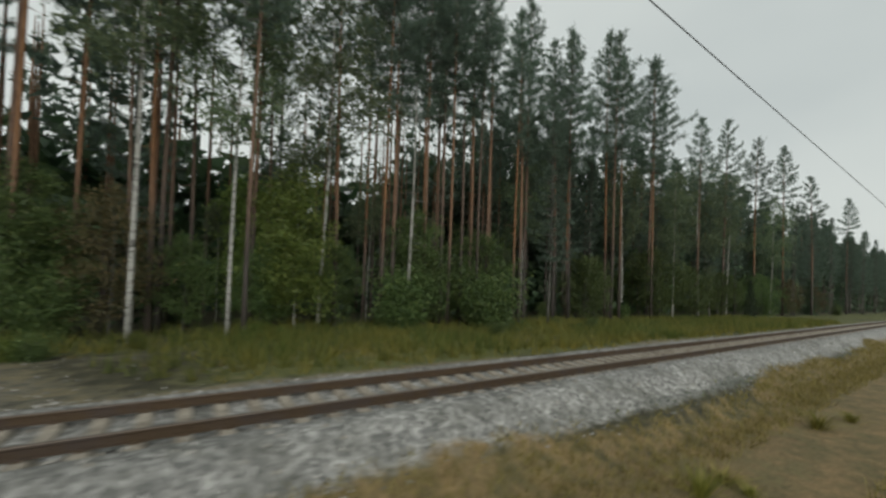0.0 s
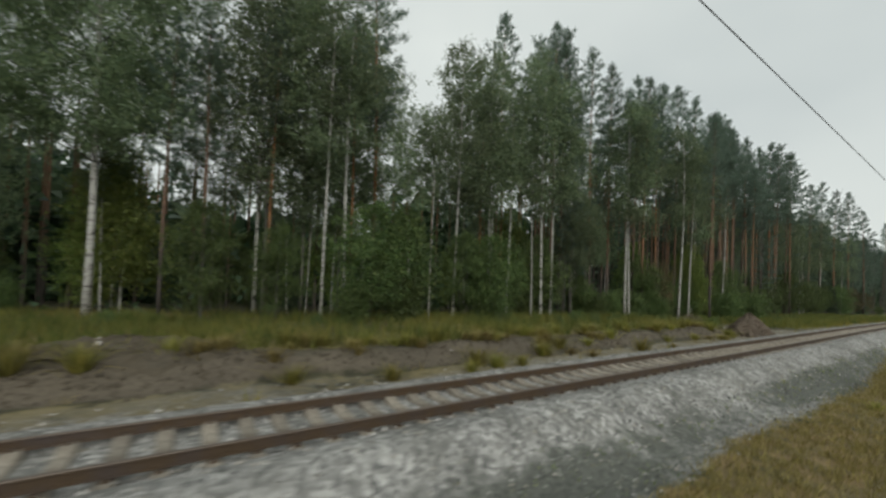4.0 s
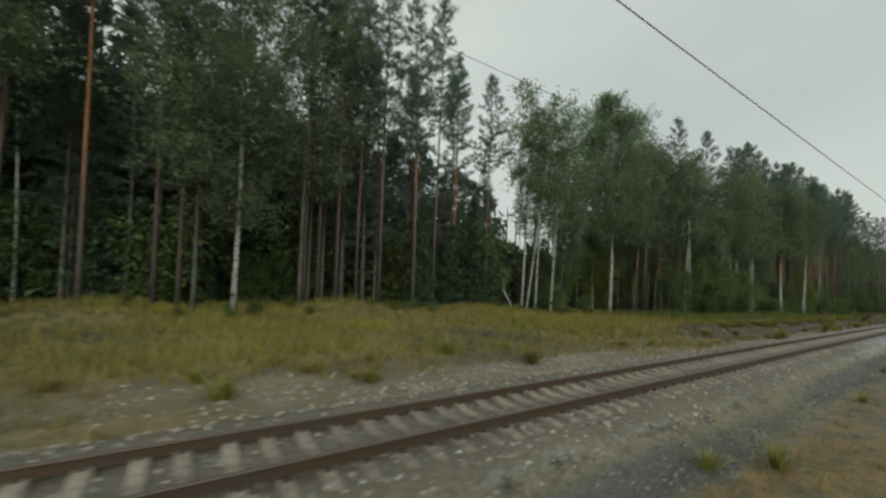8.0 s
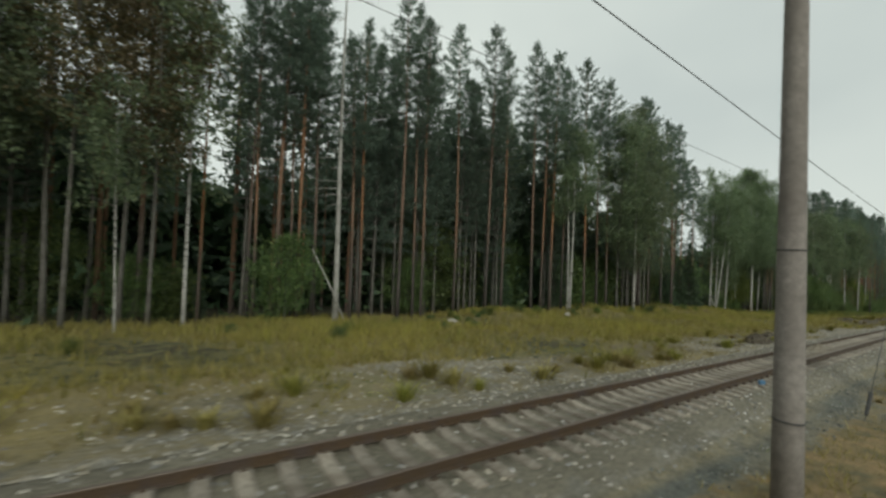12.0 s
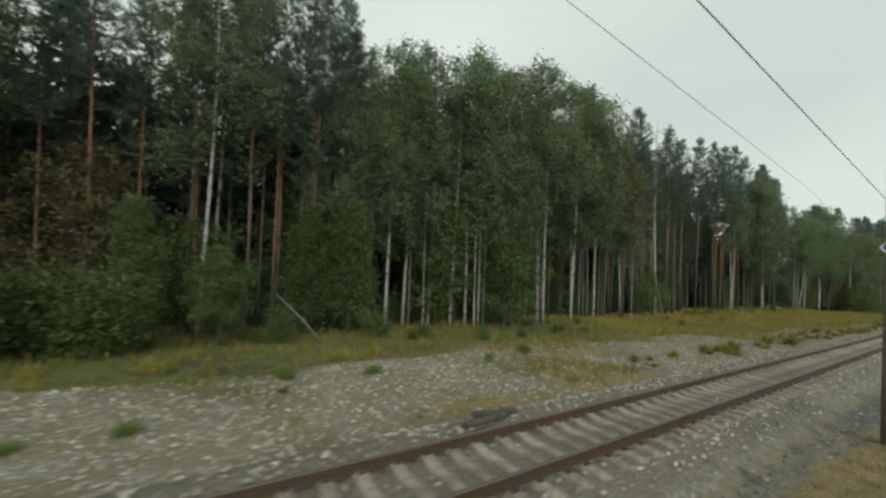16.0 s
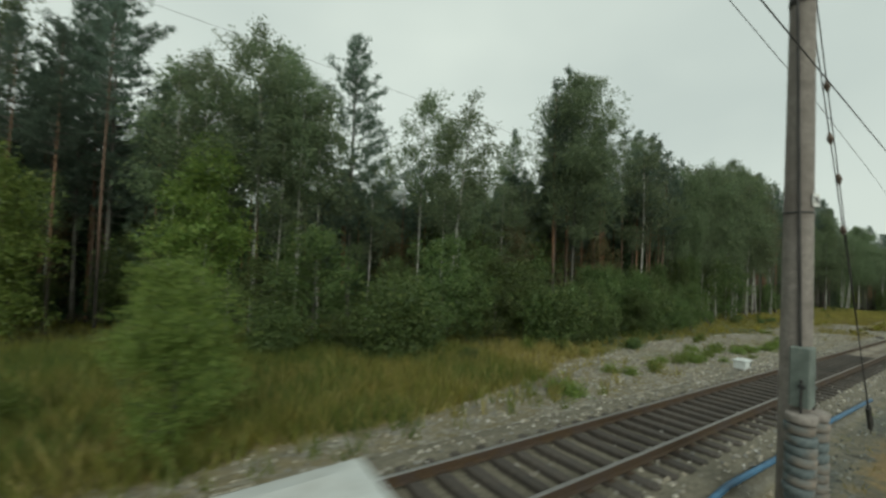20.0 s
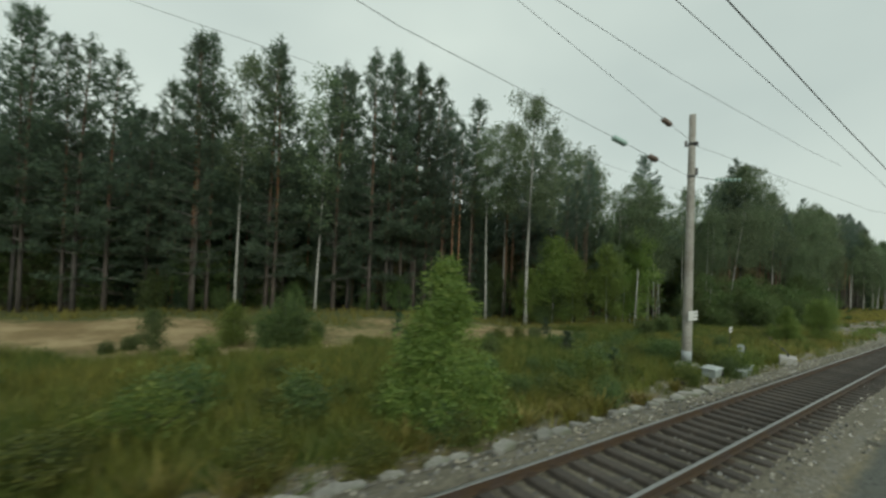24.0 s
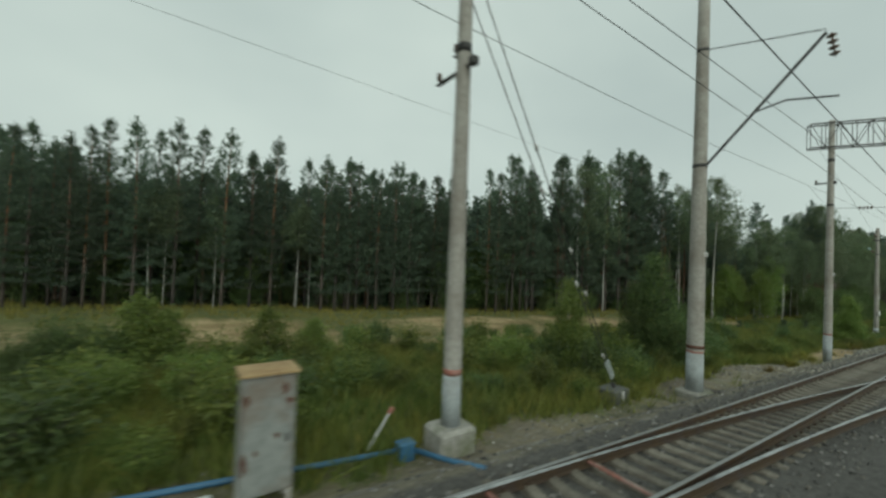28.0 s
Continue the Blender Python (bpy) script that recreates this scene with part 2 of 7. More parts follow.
M["dark_stone"] = material("dark_stone", loose_stone((0.025, 0.024, 0.022), (0.27, 0.265, 0.255), (0.1, 0.088, 0.072)))
plain("spill_soil", (0.13, 0.11, 0.08), (0.28, 0.245, 0.19), 0.95, (0.2, 0.18, 0.14), 9, 1.5, 0.0, 0.6)
M["slate_stone"] = material("slate_stone", loose_stone((0.03, 0.034, 0.031), (0.36, 0.37, 0.34), (0.12, 0.115, 0.085)))
M["pale_stone"] = material("pale_stone", loose_stone((0.12, 0.111, 0.088), (0.52, 0.497, 0.438), (0.31, 0.273, 0.21)))
plain("rust_cap", (0.10, 0.045, 0.027), (0.21, 0.10, 0.06), 0.85, (0.22, 0.09, 0.04), 10, 3.0)
plain("weight_paint", (0.065, 0.083, 0.088), (0.135, 0.16, 0.162), 0.8, (0.22, 0.17, 0.13))
plain("green_grey_paint", (0.13, 0.16, 0.14), (0.2, 0.23, 0.21), 0.6)
plain("cabinet_grey", (0.24, 0.27, 0.26), (0.31, 0.34, 0.33), 0.55, (0.22, 0.22, 0.2), 6, 0.9)
plain("cabinet_worn", (0.20, 0.215, 0.205), (0.32, 0.335, 0.32), 0.75, (0.17, 0.11, 0.07), 6, 1.2)
plain("teal_lid", (0.33, 0.37, 0.37), (0.44, 0.48, 0.47), 0.55, (0.3, 0.3, 0.28))
plain("pale_lid", (0.5, 0.53, 0.53), (0.64, 0.67, 0.66), 0.55, (0.42, 0.42, 0.4))
plain("orange_lid", (0.22, 0.1, 0.04), (0.42, 0.21, 0.08), 0.85, (0.3, 0.12, 0.05), 10, 3.0)
plain("ochre_lid", (0.25, 0.17, 0.08), (0.42, 0.31, 0.16), 0.85, (0.2, 0.12, 0.06))
plain("brown_soil", (0.058, 0.044, 0.032), (0.14, 0.108, 0.08), 0.95, (0.09, 0.07, 0.05), 7, 1.0, 0.0, 0.8)
plain("heap_soil", (0.045, 0.037, 0.026), (0.115, 0.096, 0.068), 0.95, (0.075, 0.06, 0.04), 7, 1.0, 0.0, 0.8)
plain("blue_plastic", (0.03, 0.095, 0.18), (0.055, 0.16, 0.28), 0.55)
M["pink"] = material("faded_pink_flowers", foliage((0.10, 0.12, 0.05), (0.22, 0.18, 0.13), (0.38, 0.25, 0.24), 0.7, 0.3))
M["yellow"] = material("yellow_flowers", foliage((0.08, 0.11, 0.03), (0.35, 0.27, 0.04), (0.5, 0.38, 0.05), 0.7, 0.3))


def ground_build(t, b):
    """Ground cover by the share of ballast, gravel, sand, green and dry grass that each place holds."""
    v = coords(t)

    def share(name):
        a = t.nodes.new("ShaderNodeAttribute")
        a.attribute_name = name
        return a.outputs["Fac"]
    big = noise_node(t, 0.35, 4.0, 0.6, v)
    mid = noise_node(t, 1.7, 5.0, 0.65, v)
    fin = noise_node(t, 9.0, 6.0, 0.75, v)
    vor = t.nodes.new("ShaderNodeTexVoronoi")
    vor.inputs["Scale"].default_value = 11.0
    t.links.new(v, vor.inputs["Vector"])
    peb = vor.outputs["Color"]
    pebble = ramp_node(t, math_node(t, "ADD", math_node(t, "MULTIPLY", fin, 0.5), math_node(t, "MULTIPLY", peb, 0.5)),
                       [(0.3, (0.12, 0.12, 0.115)), (0.55, (0.30, 0.295, 0.28)), (0.75, (0.50, 0.49, 0.47))])
    pebble = mix_node(t, ramp_node(t, noise_node(t, 0.9, 4.0, 0.7, v), [(0.45, (0, 0, 0)), (0.7, (0.8, 0.8, 0.8))]), pebble, (0.10, 0.10, 0.085))
    litter = ramp_node(t, mid, [(0.3, (0.03, 0.028, 0.016)), (0.7, (0.075, 0.07, 0.035))])
    green = ramp_node(t, fin, [(0.3, (0.05, 0.06, 0.016)), (0.7, (0.15, 0.155, 0.045))])
    dry = ramp_node(t, fin, [(0.3, (0.125, 0.10, 0.04)), (0.7, (0.27, 0.22, 0.10))])
    sand = mix_node(t, ramp_node(t, big, [(0.42, (0, 0, 0)), (0.6, (1, 1, 1))]), ramp_node(t, fin, [(0.3, (0.18, 0.125, 0.055)), (0.7, (0.31, 0.23, 0.11))]), ramp_node(t, fin, [(0.3, (0.28, 0.21, 0.105)), (0.7, (0.43, 0.335, 0.19))]))
    earthy = ramp_node(t, fin, [(0.3, (0.11, 0.092, 0.052)), (0.7, (0.25, 0.212, 0.125))])
    gravel = mix_node(t, ramp_node(t, mid, [(0.36, (0, 0, 0)), (0.6, (1, 1, 1))]), mix_node(t, 0.35, pebble, earthy), earthy)
    soil = ramp_node(t, fin, [(0.3, (0.065, 0.053, 0.038)), (0.7, (0.15, 0.125, 0.092))])

    def edge(name):
        k = math_node(t, "ADD", share(name), math_node(t, "MULTIPLY", math_node(t, "SUBTRACT", mid, 0.5), 1.1))
        return math_node(t, "MULTIPLY", math_node(t, "SUBTRACT", k, 0.35), 3.0, True)
    col = litter
    for name, c in (("green", green), ("dry", dry), ("soil", soil), ("sand", sand), ("gravel", gravel), ("ballast", pebble), ("slate", ramp_node(t, fin, [(0.3, (0.04, 0.044, 0.038)), (0.7, (0.145, 0.15, 0.13))])), ("brown", mix_node(t, ramp_node(t, mid, [(0.4, (0, 0, 0)), (0.6, (1, 1, 1))]), ramp_node(t, fin, [(0.3, (0.06, 0.052, 0.022)), (0.7, (0.17, 0.14, 0.06))]), ramp_node(t, fin, [(0.3, (0.12, 0.083, 0.036)), (0.7, (0.30, 0.21, 0.10))]))), ("grime", ramp_node(t, fin, [(0.3, (0.075, 0.068, 0.049)), (0.7, (0.215, 0.195, 0.148))])), ("dark_bed", ramp_node(t, fin, [(0.3, (0.035, 0.033, 0.03)), (0.7, (0.12, 0.115, 0.105))]))):
        col = mix_node(t, edge(name), col, c)
    h = t.nodes.new("ShaderNodeHueSaturation")
    t.links.new(col, h.inputs["Color"])
    t.links.new(math_node(t, "ADD", math_node(t, "MULTIPLY", big, 0.7), 0.65), h.inputs["Value"])
    t.links.new(h.outputs["Color"], b.inputs["Base Color"])
    b.inputs["Roughness"].default_value = 0.95
    bump_node(t, b, math_node(t, "ADD", fin, math_node(t, "MULTIPLY", vor.outputs["Distance"], 0.7)), 0.7, 0.05)


M["ground"] = material("ground_cover", ground_build)

# ======== mesh helpers ========


def mesh_of(name, verts, faces, mats, index=None, smooth=False):
    me = bpy.data.meshes.new(name)
    me.from_pydata(verts, [], faces)
    for m in (mats if isinstance(mats, (list, tuple)) else [mats]):
        me.materials.append(m)
    if index is not None:
        me.polygons.foreach_set("material_index", index)
    if smooth:
        me.polygons.foreach_set("use_smooth", [True] * len(me.polygons))
    me.update()
    return me


def part(name, me, parent=None, label="", loc=None):
    if isinstance(me, bmesh.types.BMesh):
        raise TypeError("mesh data wanted")
    ob = new(name, me)
    if parent is not None:
        ob.parent = parent
    if loc is not None:
        ob.location = loc
    if label:
        tagged(ob, label)
    return ob


def thing(name, x, y, z, label, category, group="", kind="", yaw=0.0, scale=1.0):
    ob = new(name)
    ob.empty_display_size = 0.3
    ob.location = (x, y, up(x, y, z))
    ob.rotation_euler = (0, 0, yaw)
    ob.scale = (scale, scale, scale)
    return tagged(ob, label, category, group, kind)


class Shape:
    """Collects simple solids into one mesh."""

    def __init__(self):
        self.v, self.f, self.m = [], [], []

    def add(self, vs, fs, mi=0):
        o = len(self.v)
        self.v += [tuple(p) for p in vs]
        self.f += [tuple(o + i for i in q) for q in fs]
        self.m += [mi] * len(fs)
        return self

    def box(self, x0, x1, y0, y1, z0, z1, mi=0, bevel=0.0):
        if bevel <= 0:
            vs = [(x, y, z) for z in (z0, z1) for x, y in ((x0, y0), (x1, y0), (x1, y1), (x0, y1))]
            fs = [(3, 2, 1, 0), (4, 5, 6, 7)] + [(i, (i + 1) % 4, 4 + (i + 1) % 4, 4 + i) for i in range(4)]
            return self.add(vs, fs, mi)
        b = bevel
        ring = [(x0 + b, y0), (x1 - b, y0), (x1, y0 + b), (x1, y1 - b), (x1 - b, y1), (x0 + b, y1), (x0, y1 - b), (x0, y0 + b)]
        cx, cy = (x0 + x1) / 2, (y0 + y1) / 2
        sh = lambda p: (p[0] + (b if p[0] < cx else -b), p[1] + (b if p[1] < cy else -b))
        levels = [[(*sh(p), z0) for p in ring], [(*p, z0 + b) for p in ring], [(*p, z1 - b) for p in ring], [(*sh(p), z1) for p in ring]]
        return self.rings(levels, mi)

    def rings(self, levels, mi=0, caps=True):
        n = len(levels[0])
        vs = [p for lv in levels for p in lv]
        fs = []
        for k in range(len(levels) - 1):
            for i in range(n):
                j = (i + 1) % n
                fs.append((k * n + i, k * n + j, (k + 1) * n + j, (k + 1) * n + i))
        if caps:
            fs.append(tuple(range(n - 1, -1, -1)))
            fs.append(tuple(range((len(levels) - 1) * n, len(levels) * n)))
        return self.add(vs, fs, mi)

    def tube(self, pts, radii, n=6, mi=0):
        """A round limb along points."""
        levels = []
        pts = [Vector(p) for p in pts]
        for i, p in enumerate(pts):
            d = (pts[min(i + 1, len(pts) - 1)] - pts[max(i - 1, 0)]).normalized()
            a = d.cross(Vector((0, 0, 1)) if abs(d.z) < 0.9 else Vector((1, 0, 0))).normalized()
            c = d.cross(a)
            r = radii[i] if isinstance(radii, (list, tuple)) else radii
            levels.append([p + a * (r * math.cos(2 * math.pi * k / n)) + c * (r * math.sin(2 * math.pi * k / n)) for k in range(n)])
        return self.rings(levels, mi)

    def mesh(self, name, mats, smooth=False):
        return mesh_of(name, self.v, self.f, mats, self.m, smooth)


def leaf_cloud(rng, centres, size, flat=0.5, droop=0.0, per=1, stretch=1.6):
    """Small pointed leaves round the centres; returns vertices and faces."""
    c = np.repeat(np.asarray(centres, float), per, axis=0)
    n = len(c)
    if per > 1:
        c = c + rng.normal(size=(n, 3)) * min(0.24, size * 1.7)
    a = rng.normal(size=(n, 3))
    a[:, 2] = a[:, 2] * flat - droop
    a /= np.linalg.norm(a, axis=1)[:, None]
    b = np.cross(a, rng.normal(size=(n, 3)))
    b /= np.linalg.norm(b, axis=1)[:, None] + 1e-9
    s = size * rng.uniform(0.6, 1.4, size=(n, 1))
    v = np.stack([c - b * s * 0.45, c + b * s * 0.45, c + a * s * stretch], axis=1).reshape(-1, 3)
    return v, np.arange(3 * n).reshape(-1, 3)


def spikes(rng, centres, axis, length, per, width=0.1):
    """Needle tufts: narrow triangles that spread from each centre round its axis."""
    c = np.repeat(np.asarray(centres, float), per, axis=0)
    ax = np.repeat(np.asarray(axis, float), per, axis=0)
    n = len(c)
    c = c + rng.normal(size=(n, 3)) * min(0.11, length * 0.27)
    d = ax * 0.8 + rng.normal(size=(n, 3)) * 0.75
    d /= np.linalg.norm(d, axis=1)[:, None]
    b = np.cross(d, rng.normal(size=(n, 3)))
    b /= np.linalg.norm(b, axis=1)[:, None] + 1e-9
    ln = length * rng.uniform(0.6, 1.3, size=(n, 1))
    w = width * rng.uniform(0.7, 1.3, size=(n, 1))
    v = np.stack([c - b * w, c + b * w, c + d * ln], axis=1).reshape(-1, 3)
    return v, np.arange(3 * n).reshape(-1, 3)


def as_mesh(name, vf, mat):
    return mesh_of(name, vf[0].tolist(), vf[1].tolist(), mat)

# ======== the lie of the land ========


def lerp_table(x, table):
    xs, ys = zip(*table)
    return np.interp(x, xs, ys)


def track_y(x):
    """Middle of the neighbouring track: it draws nearer as the train goes on."""
    return lerp_table(x, ((-420, 3.9), (-323, 3.9), (-274, 4.05), (-246, 4.4), (-218, 4.75), (-184, 5.05), (-134, 5.85), (-70, 7.0), (-21, 7.7), (4, 8.15), (150, 9.6), (700, 9.8)))


def track_z(x):
    """Height of its rail heads."""
    return lerp_table(x, ((-420, 0.0), (-275, 0.02), (-220, 0.25), (-180, 0.37), (-130, 0.52), (-70, 0.7), (0, 0.9), (60, 0.95), (700, 0.95)))


def forest_y(x):
    """Front of the wood."""
    return lerp_table(x, ((-420, 46), (-340, 44), (-318, 42), (-300, 39), (-270, 36), (-245, 34), (-232, 29), (-215, 27), (-180, 24.5), (-150, 26), (-120, 30), (-95, 30.5), (-60, 29), (-45, 25.5), (-10, 22.5), (60, 22), (700, 22)))


def side_z(x):
    return lerp_table(x, ((-420, -0.5), (-280, -0.4), (-220, 0.0), (-180, 0.2), (-130, 0.55), (-80, 0.8), (-45, 0.5), (0, 0.35), (700, 0.3)))


def soft(v, a, b):
    k = np.clip((v - a) / (b - a), 0, 1)
    return k * k * (3 - 2 * k)


def wave(x, y):
    return 0.5 * np.sin(x * 0.31 + 0.7 * np.sin(y * 0.23)) + 0.3 * np.sin(y * 0.47 + x * 0.11) + 0.2 * np.sin(x * 0.83 + y * 0.61)


def land(x, y):
    """Ground height over the sloping base plane."""
    x, y = np.asarray(x, float), np.asarray(y, float)
    yc, zt = track_y(x), track_z(x)
    d = y - yc
    near_low = lerp_table(x, ((-420, -0.35), (-250, -0.35), (-150, -0.2), (-60, -0.25), (0, -0.35), (700, -0.35)))
    far = side_z(x)
    bed = zt - 0.30
    shoulder = 1.75
    left = bed + 0.15 * soft(x, -72, -60) * soft(d, -0.8, -1.15) - np.clip((-d - shoulder) / 1.6, 0, None)
    near_z = np.where(y < 1.0, near_low, near_low + 0.04 * wave(x, y * 2))
    z_near = np.maximum(left, near_z)
    right = bed + 0.19 * soft(d, 0.8, 1.15) - np.clip((d - shoulder) / 1.8, 0, None)
    rise = soft(d, 1.8, 14.0)
    rough = soft(d, 2.5, 6) * (0.10 * wave(x, y) + 0.06 * wave(x * 2.3, y * 2.1))
    z_far = np.maximum(right, (zt - 0.42) * (1 - rise) + far * rise + rough)
    fy = forest_y(x)
    hump = soft(x, -50, -62) * soft(x, -128, -112) * soft(y, fy - 7, fy - 3.5) * soft(y, fy + 3, fy - 1)
    z_far = z_far + hump * (0.72 + 0.6 * wave(x * 1.3, y * 0.6))
    bank = soft(x, -11, -17) * soft(x, -80, -64) * soft(d, 4.2, 5.5)
    z_far = z_far * (1 - bank) + (0.95 + 0.1 * wave(x * 2, y) + 0.07 * wave(x * 5.3, y * 4.1)) * bank
    z_far = z_far + 1.0 * soft(x, -240, -268) * soft(y, 26, 37)
    z = np.where(d < 0, z_near, z_far)
    # own roadbed
    z = np.where(y < 1.2, np.maximum(z, -0.26 - np.clip(y - 0.6, 0, None) * 0.5 - np.clip(-3.6 - y, 0, None) * 0.4), z)
    return np.where(y < -8, np.maximum(z, -2.0), z)


def cover(x, y):
    """What lies on the ground: shares of ballast, gravel, sand, soil, green and dry grass."""
    x, y = np.asarray(x, float), np.asarray(y, float)
    d = y - track_y(x)
    fy = forest_y(x)
    w = wave(x, y)
    early = soft(x, -75, -35)
    white = soft(x, -150, -165) * soft(x, -222, -208)
    meadow = soft(x, -212, -232)
    c = {}
    verge = lerp_table(x, ((-420, 3.2), (-135, 2.9), (-90, 3.2), (-66, 3.7), (-16, 3.8), (-9, 2.75), (5, 2.6), (700, 2.4)))   # where stone gives way to dry grass
    near_reach = np.where(x > -60, verge, 1.9 + 1.9 * early)
    c["ballast"] = soft(d, -near_reach - 0.6, -near_reach + 0.2) * soft(d, 2.4, 1.9)
    c["ballast"] = np.maximum(c["ballast"], soft(y, 0.9, 0.5) * soft(y, -5, -4))
    reach = lerp_table(x, ((-420, 3.6), (-300, 3.6), (-240, 3.0), (-225, 4.5), (-205, 9.5), (-170, 9.5), (-150, 7.5), (-120, 6.0), (-80, 4.5), (-50, 3.0), (700, 2.8)))
    c["gravel"] = soft(d, reach + 1.0 + 0.6 * w, reach - 0.6 + 0.6 * w) * soft(d, 0.5, 1.5)
    c["gravel"] = np.maximum(c["gravel"], 0.6 * soft(d, -0.5, -1.5) * soft(x, -20, -70))
    c["soil"] = soft(x, -10, -17) * soft(x, -72, -58) * soft(d, 3.8 - 0.4 * w, 4.5 - 0.4 * w) * soft(d, 6.2 + 0.6 * w, 5.5 + 0.6 * w) * (0.75 + 0.4 * wave(x * 1.9, y * 3.1))
    c["soil"] = np.maximum(c["soil"], 0.55 * soft(x, -55, -85) * soft(x, -150, -120) * soft(d, 3.0, 4.0) * soft(d, 8.5, 6.0))
    c["soil"] = np.maximum(c["soil"], (0.3 + 0.35 * w) * soft(d, -3.0, -3.8) * soft(y, 0.8, 1.4) * soft(x, -50, -80))
    road = lerp_table(x, ((-420, 28), (-330, 27), (-300, 26), (-280, 27), (-255, 25), (-235, 22), (-220, 18)))
    c["sand"] = soft(np.abs(y - road), 8.5, 5.0) * soft(x, -228, -262) * (0.62 + 0.4 * w)
    c["sand"] = np.maximum(c["sand"], 0.5 * soft(d, -4.2, -5.0) * soft(y, 1.0, 1.6) * soft(x, -14, 2))
    c["grime"] = soft(x, -45, -72) * soft(np.abs(d), 2.5, 1.9) * 0.8
    c["slate"] = soft(d, -2.0 - 0.15 * early, -2.7 - 0.15 * early) * soft(d, -verge - 0.5 + 0.4 * w, -verge + 0.3 + 0.4 * w) * (0.72 + 0.35 * wave(x * 1.3, y * 2.2))
    c["brown"] = soft(y, 0.6, 1.2) * soft(d, -verge + 0.3 + 0.4 * w, -verge - 0.5 + 0.4 * w) * (0.55 + 0.3 * early + 0.35 * wave(x * 0.9 + 2, y * 1.5))
    # dark ballast, its tone deepened by the window-edge dimming put into the colour
    c["dark_bed"] = soft(x, -268, -288) * soft(d, 1.9, 1.2) * soft(y, -6, -5) * 0.9
    bank = soft(x, -276.5, -281) * soft(x, -292, -288.5) * soft(d, 1.9, 2.4) * soft(d, 4.6 + 0.6 * w, 3.7 + 0.6 * w)
    c["sand"] = np.maximum(c["sand"], bank * (0.8 + 0.3 * w))
    c["gravel"] = c["gravel"] * (1 - 0.7 * bank)
    grass = soft(d, reach - 2.2, reach - 0.2) * soft(y, fy + 7, fy + 1)
    low = np.where(x < -13, track_y(x) + 4.4, fy - 4.5)
    bare = soft(x, -64, -50) * soft(x, 6, -5) * soft(y, low + 1.2, low) * soft(d, 2.4, 3.2)
    
    yard = soft(x, -297, -305) * soft(d, 1.3, 2.0) * soft(d, 4.6 + 0.8 * w, 3.2 + 0.8 * w)
    c["soil"] = np.maximum(c["soil"], yard * (0.62 + 0.35 * wave(x * 2.1, y * 2.4)))
    c["gravel"] = c["gravel"] * (1 - 0.45 * yard)
    c["dry"] = np.clip(grass * (0.62 - 0.6 * meadow - 0.45 * soft(x, -22, -2) + 0.3 * w), 0, 1)
    c["dry"] = np.maximum(c["dry"] * (1 - 0.6 * soft(x, -150, -170) * soft(x, -236, -225)), bare * (0.3 + 0.3 * w))
    c["gravel"] = np.maximum(c["gravel"], bare * (0.65 + 0.3 * wave(x * 1.9, y * 1.6)))
    c["dry"] = np.maximum(c["dry"], soft(d, 2.2, 3.0) * soft(d, reach + 2, reach) * np.clip(0.28 + 0.55 * w, 0, 1) * soft(x, -40, -70) * soft(x, -232, -215))
    gold = soft(x, -210, -218) * soft(x, -256, -242) * soft(d, 2.4, 3.6) * soft(d, 11.5, 9.5)
    c["dry"] = np.maximum(c["dry"], gold * (0.85 + 0.25 * w))
    c["dry"] = np.maximum(c["dry"], 0.8 * soft(d, -3.2, -4.4) * soft(y, 0.8, 1.4) * soft(x, -60, -20))
    c["green"] = np.clip(grass * (0.75 + 0.4 * w + 0.3 * meadow) * (1 - 0.8 * bare), 0, 1)
    c["green"] = np.maximum(c["green"], soft(d, 2.2, 3.2) * np.clip(0.35 + 0.75 * wave(x * 1.7, y * 1.9), 0, 1) * soft(x, -60, -90) * soft(d, reach + 3, reach))
    c["gravel"] = c["gravel"] * (1 - 0.55 * np.clip(wave(x * 1.7, y * 1.9), 0, 1) * soft(d, 2.4, 3.4) * soft(x, -60, -90))
    tufts = np.clip(0.35 + 1.5 * wave(x * 0.8 + 3.0, y * 1.4), 0, 1) * soft(d, 2.0, 2.8) * soft(d, reach + 3, reach) * soft(x, -52, -75) * soft(x, -208, -188)
    c["dry"] = np.maximum(c["dry"], 0.8 * tufts)
    c["gravel"] = c["gravel"] * (1 - 0.6 * tufts)
    c["green"] = np.maximum(c["green"], 0.5 * soft(d, -2.5, -3.4) * soft(y, 0.8, 1.4))
    face = soft(x, -10, -17) * soft(x, -72, -58) * soft(d, 3.8 - 0.4 * w, 4.5 - 0.4 * w) * soft(d, 6.2 + 0.6 * w, 5.5 + 0.6 * w) * 0.85
    for k in ("gravel", "dry", "green"):
        c[k] = c[k] * (1 - face)
    pile = soft(((x + 298.5) / 4.6) ** 2 + ((y - 6.9 - 0.3 * w) / 1.35) ** 2, 1.25, 0.7)
    for k in ("soil", "dry", "green", "sand"):
        c[k] = c[k] * (1 - pile)
    c["gravel"] = np.maximum(c["gravel"], pile)
    return c


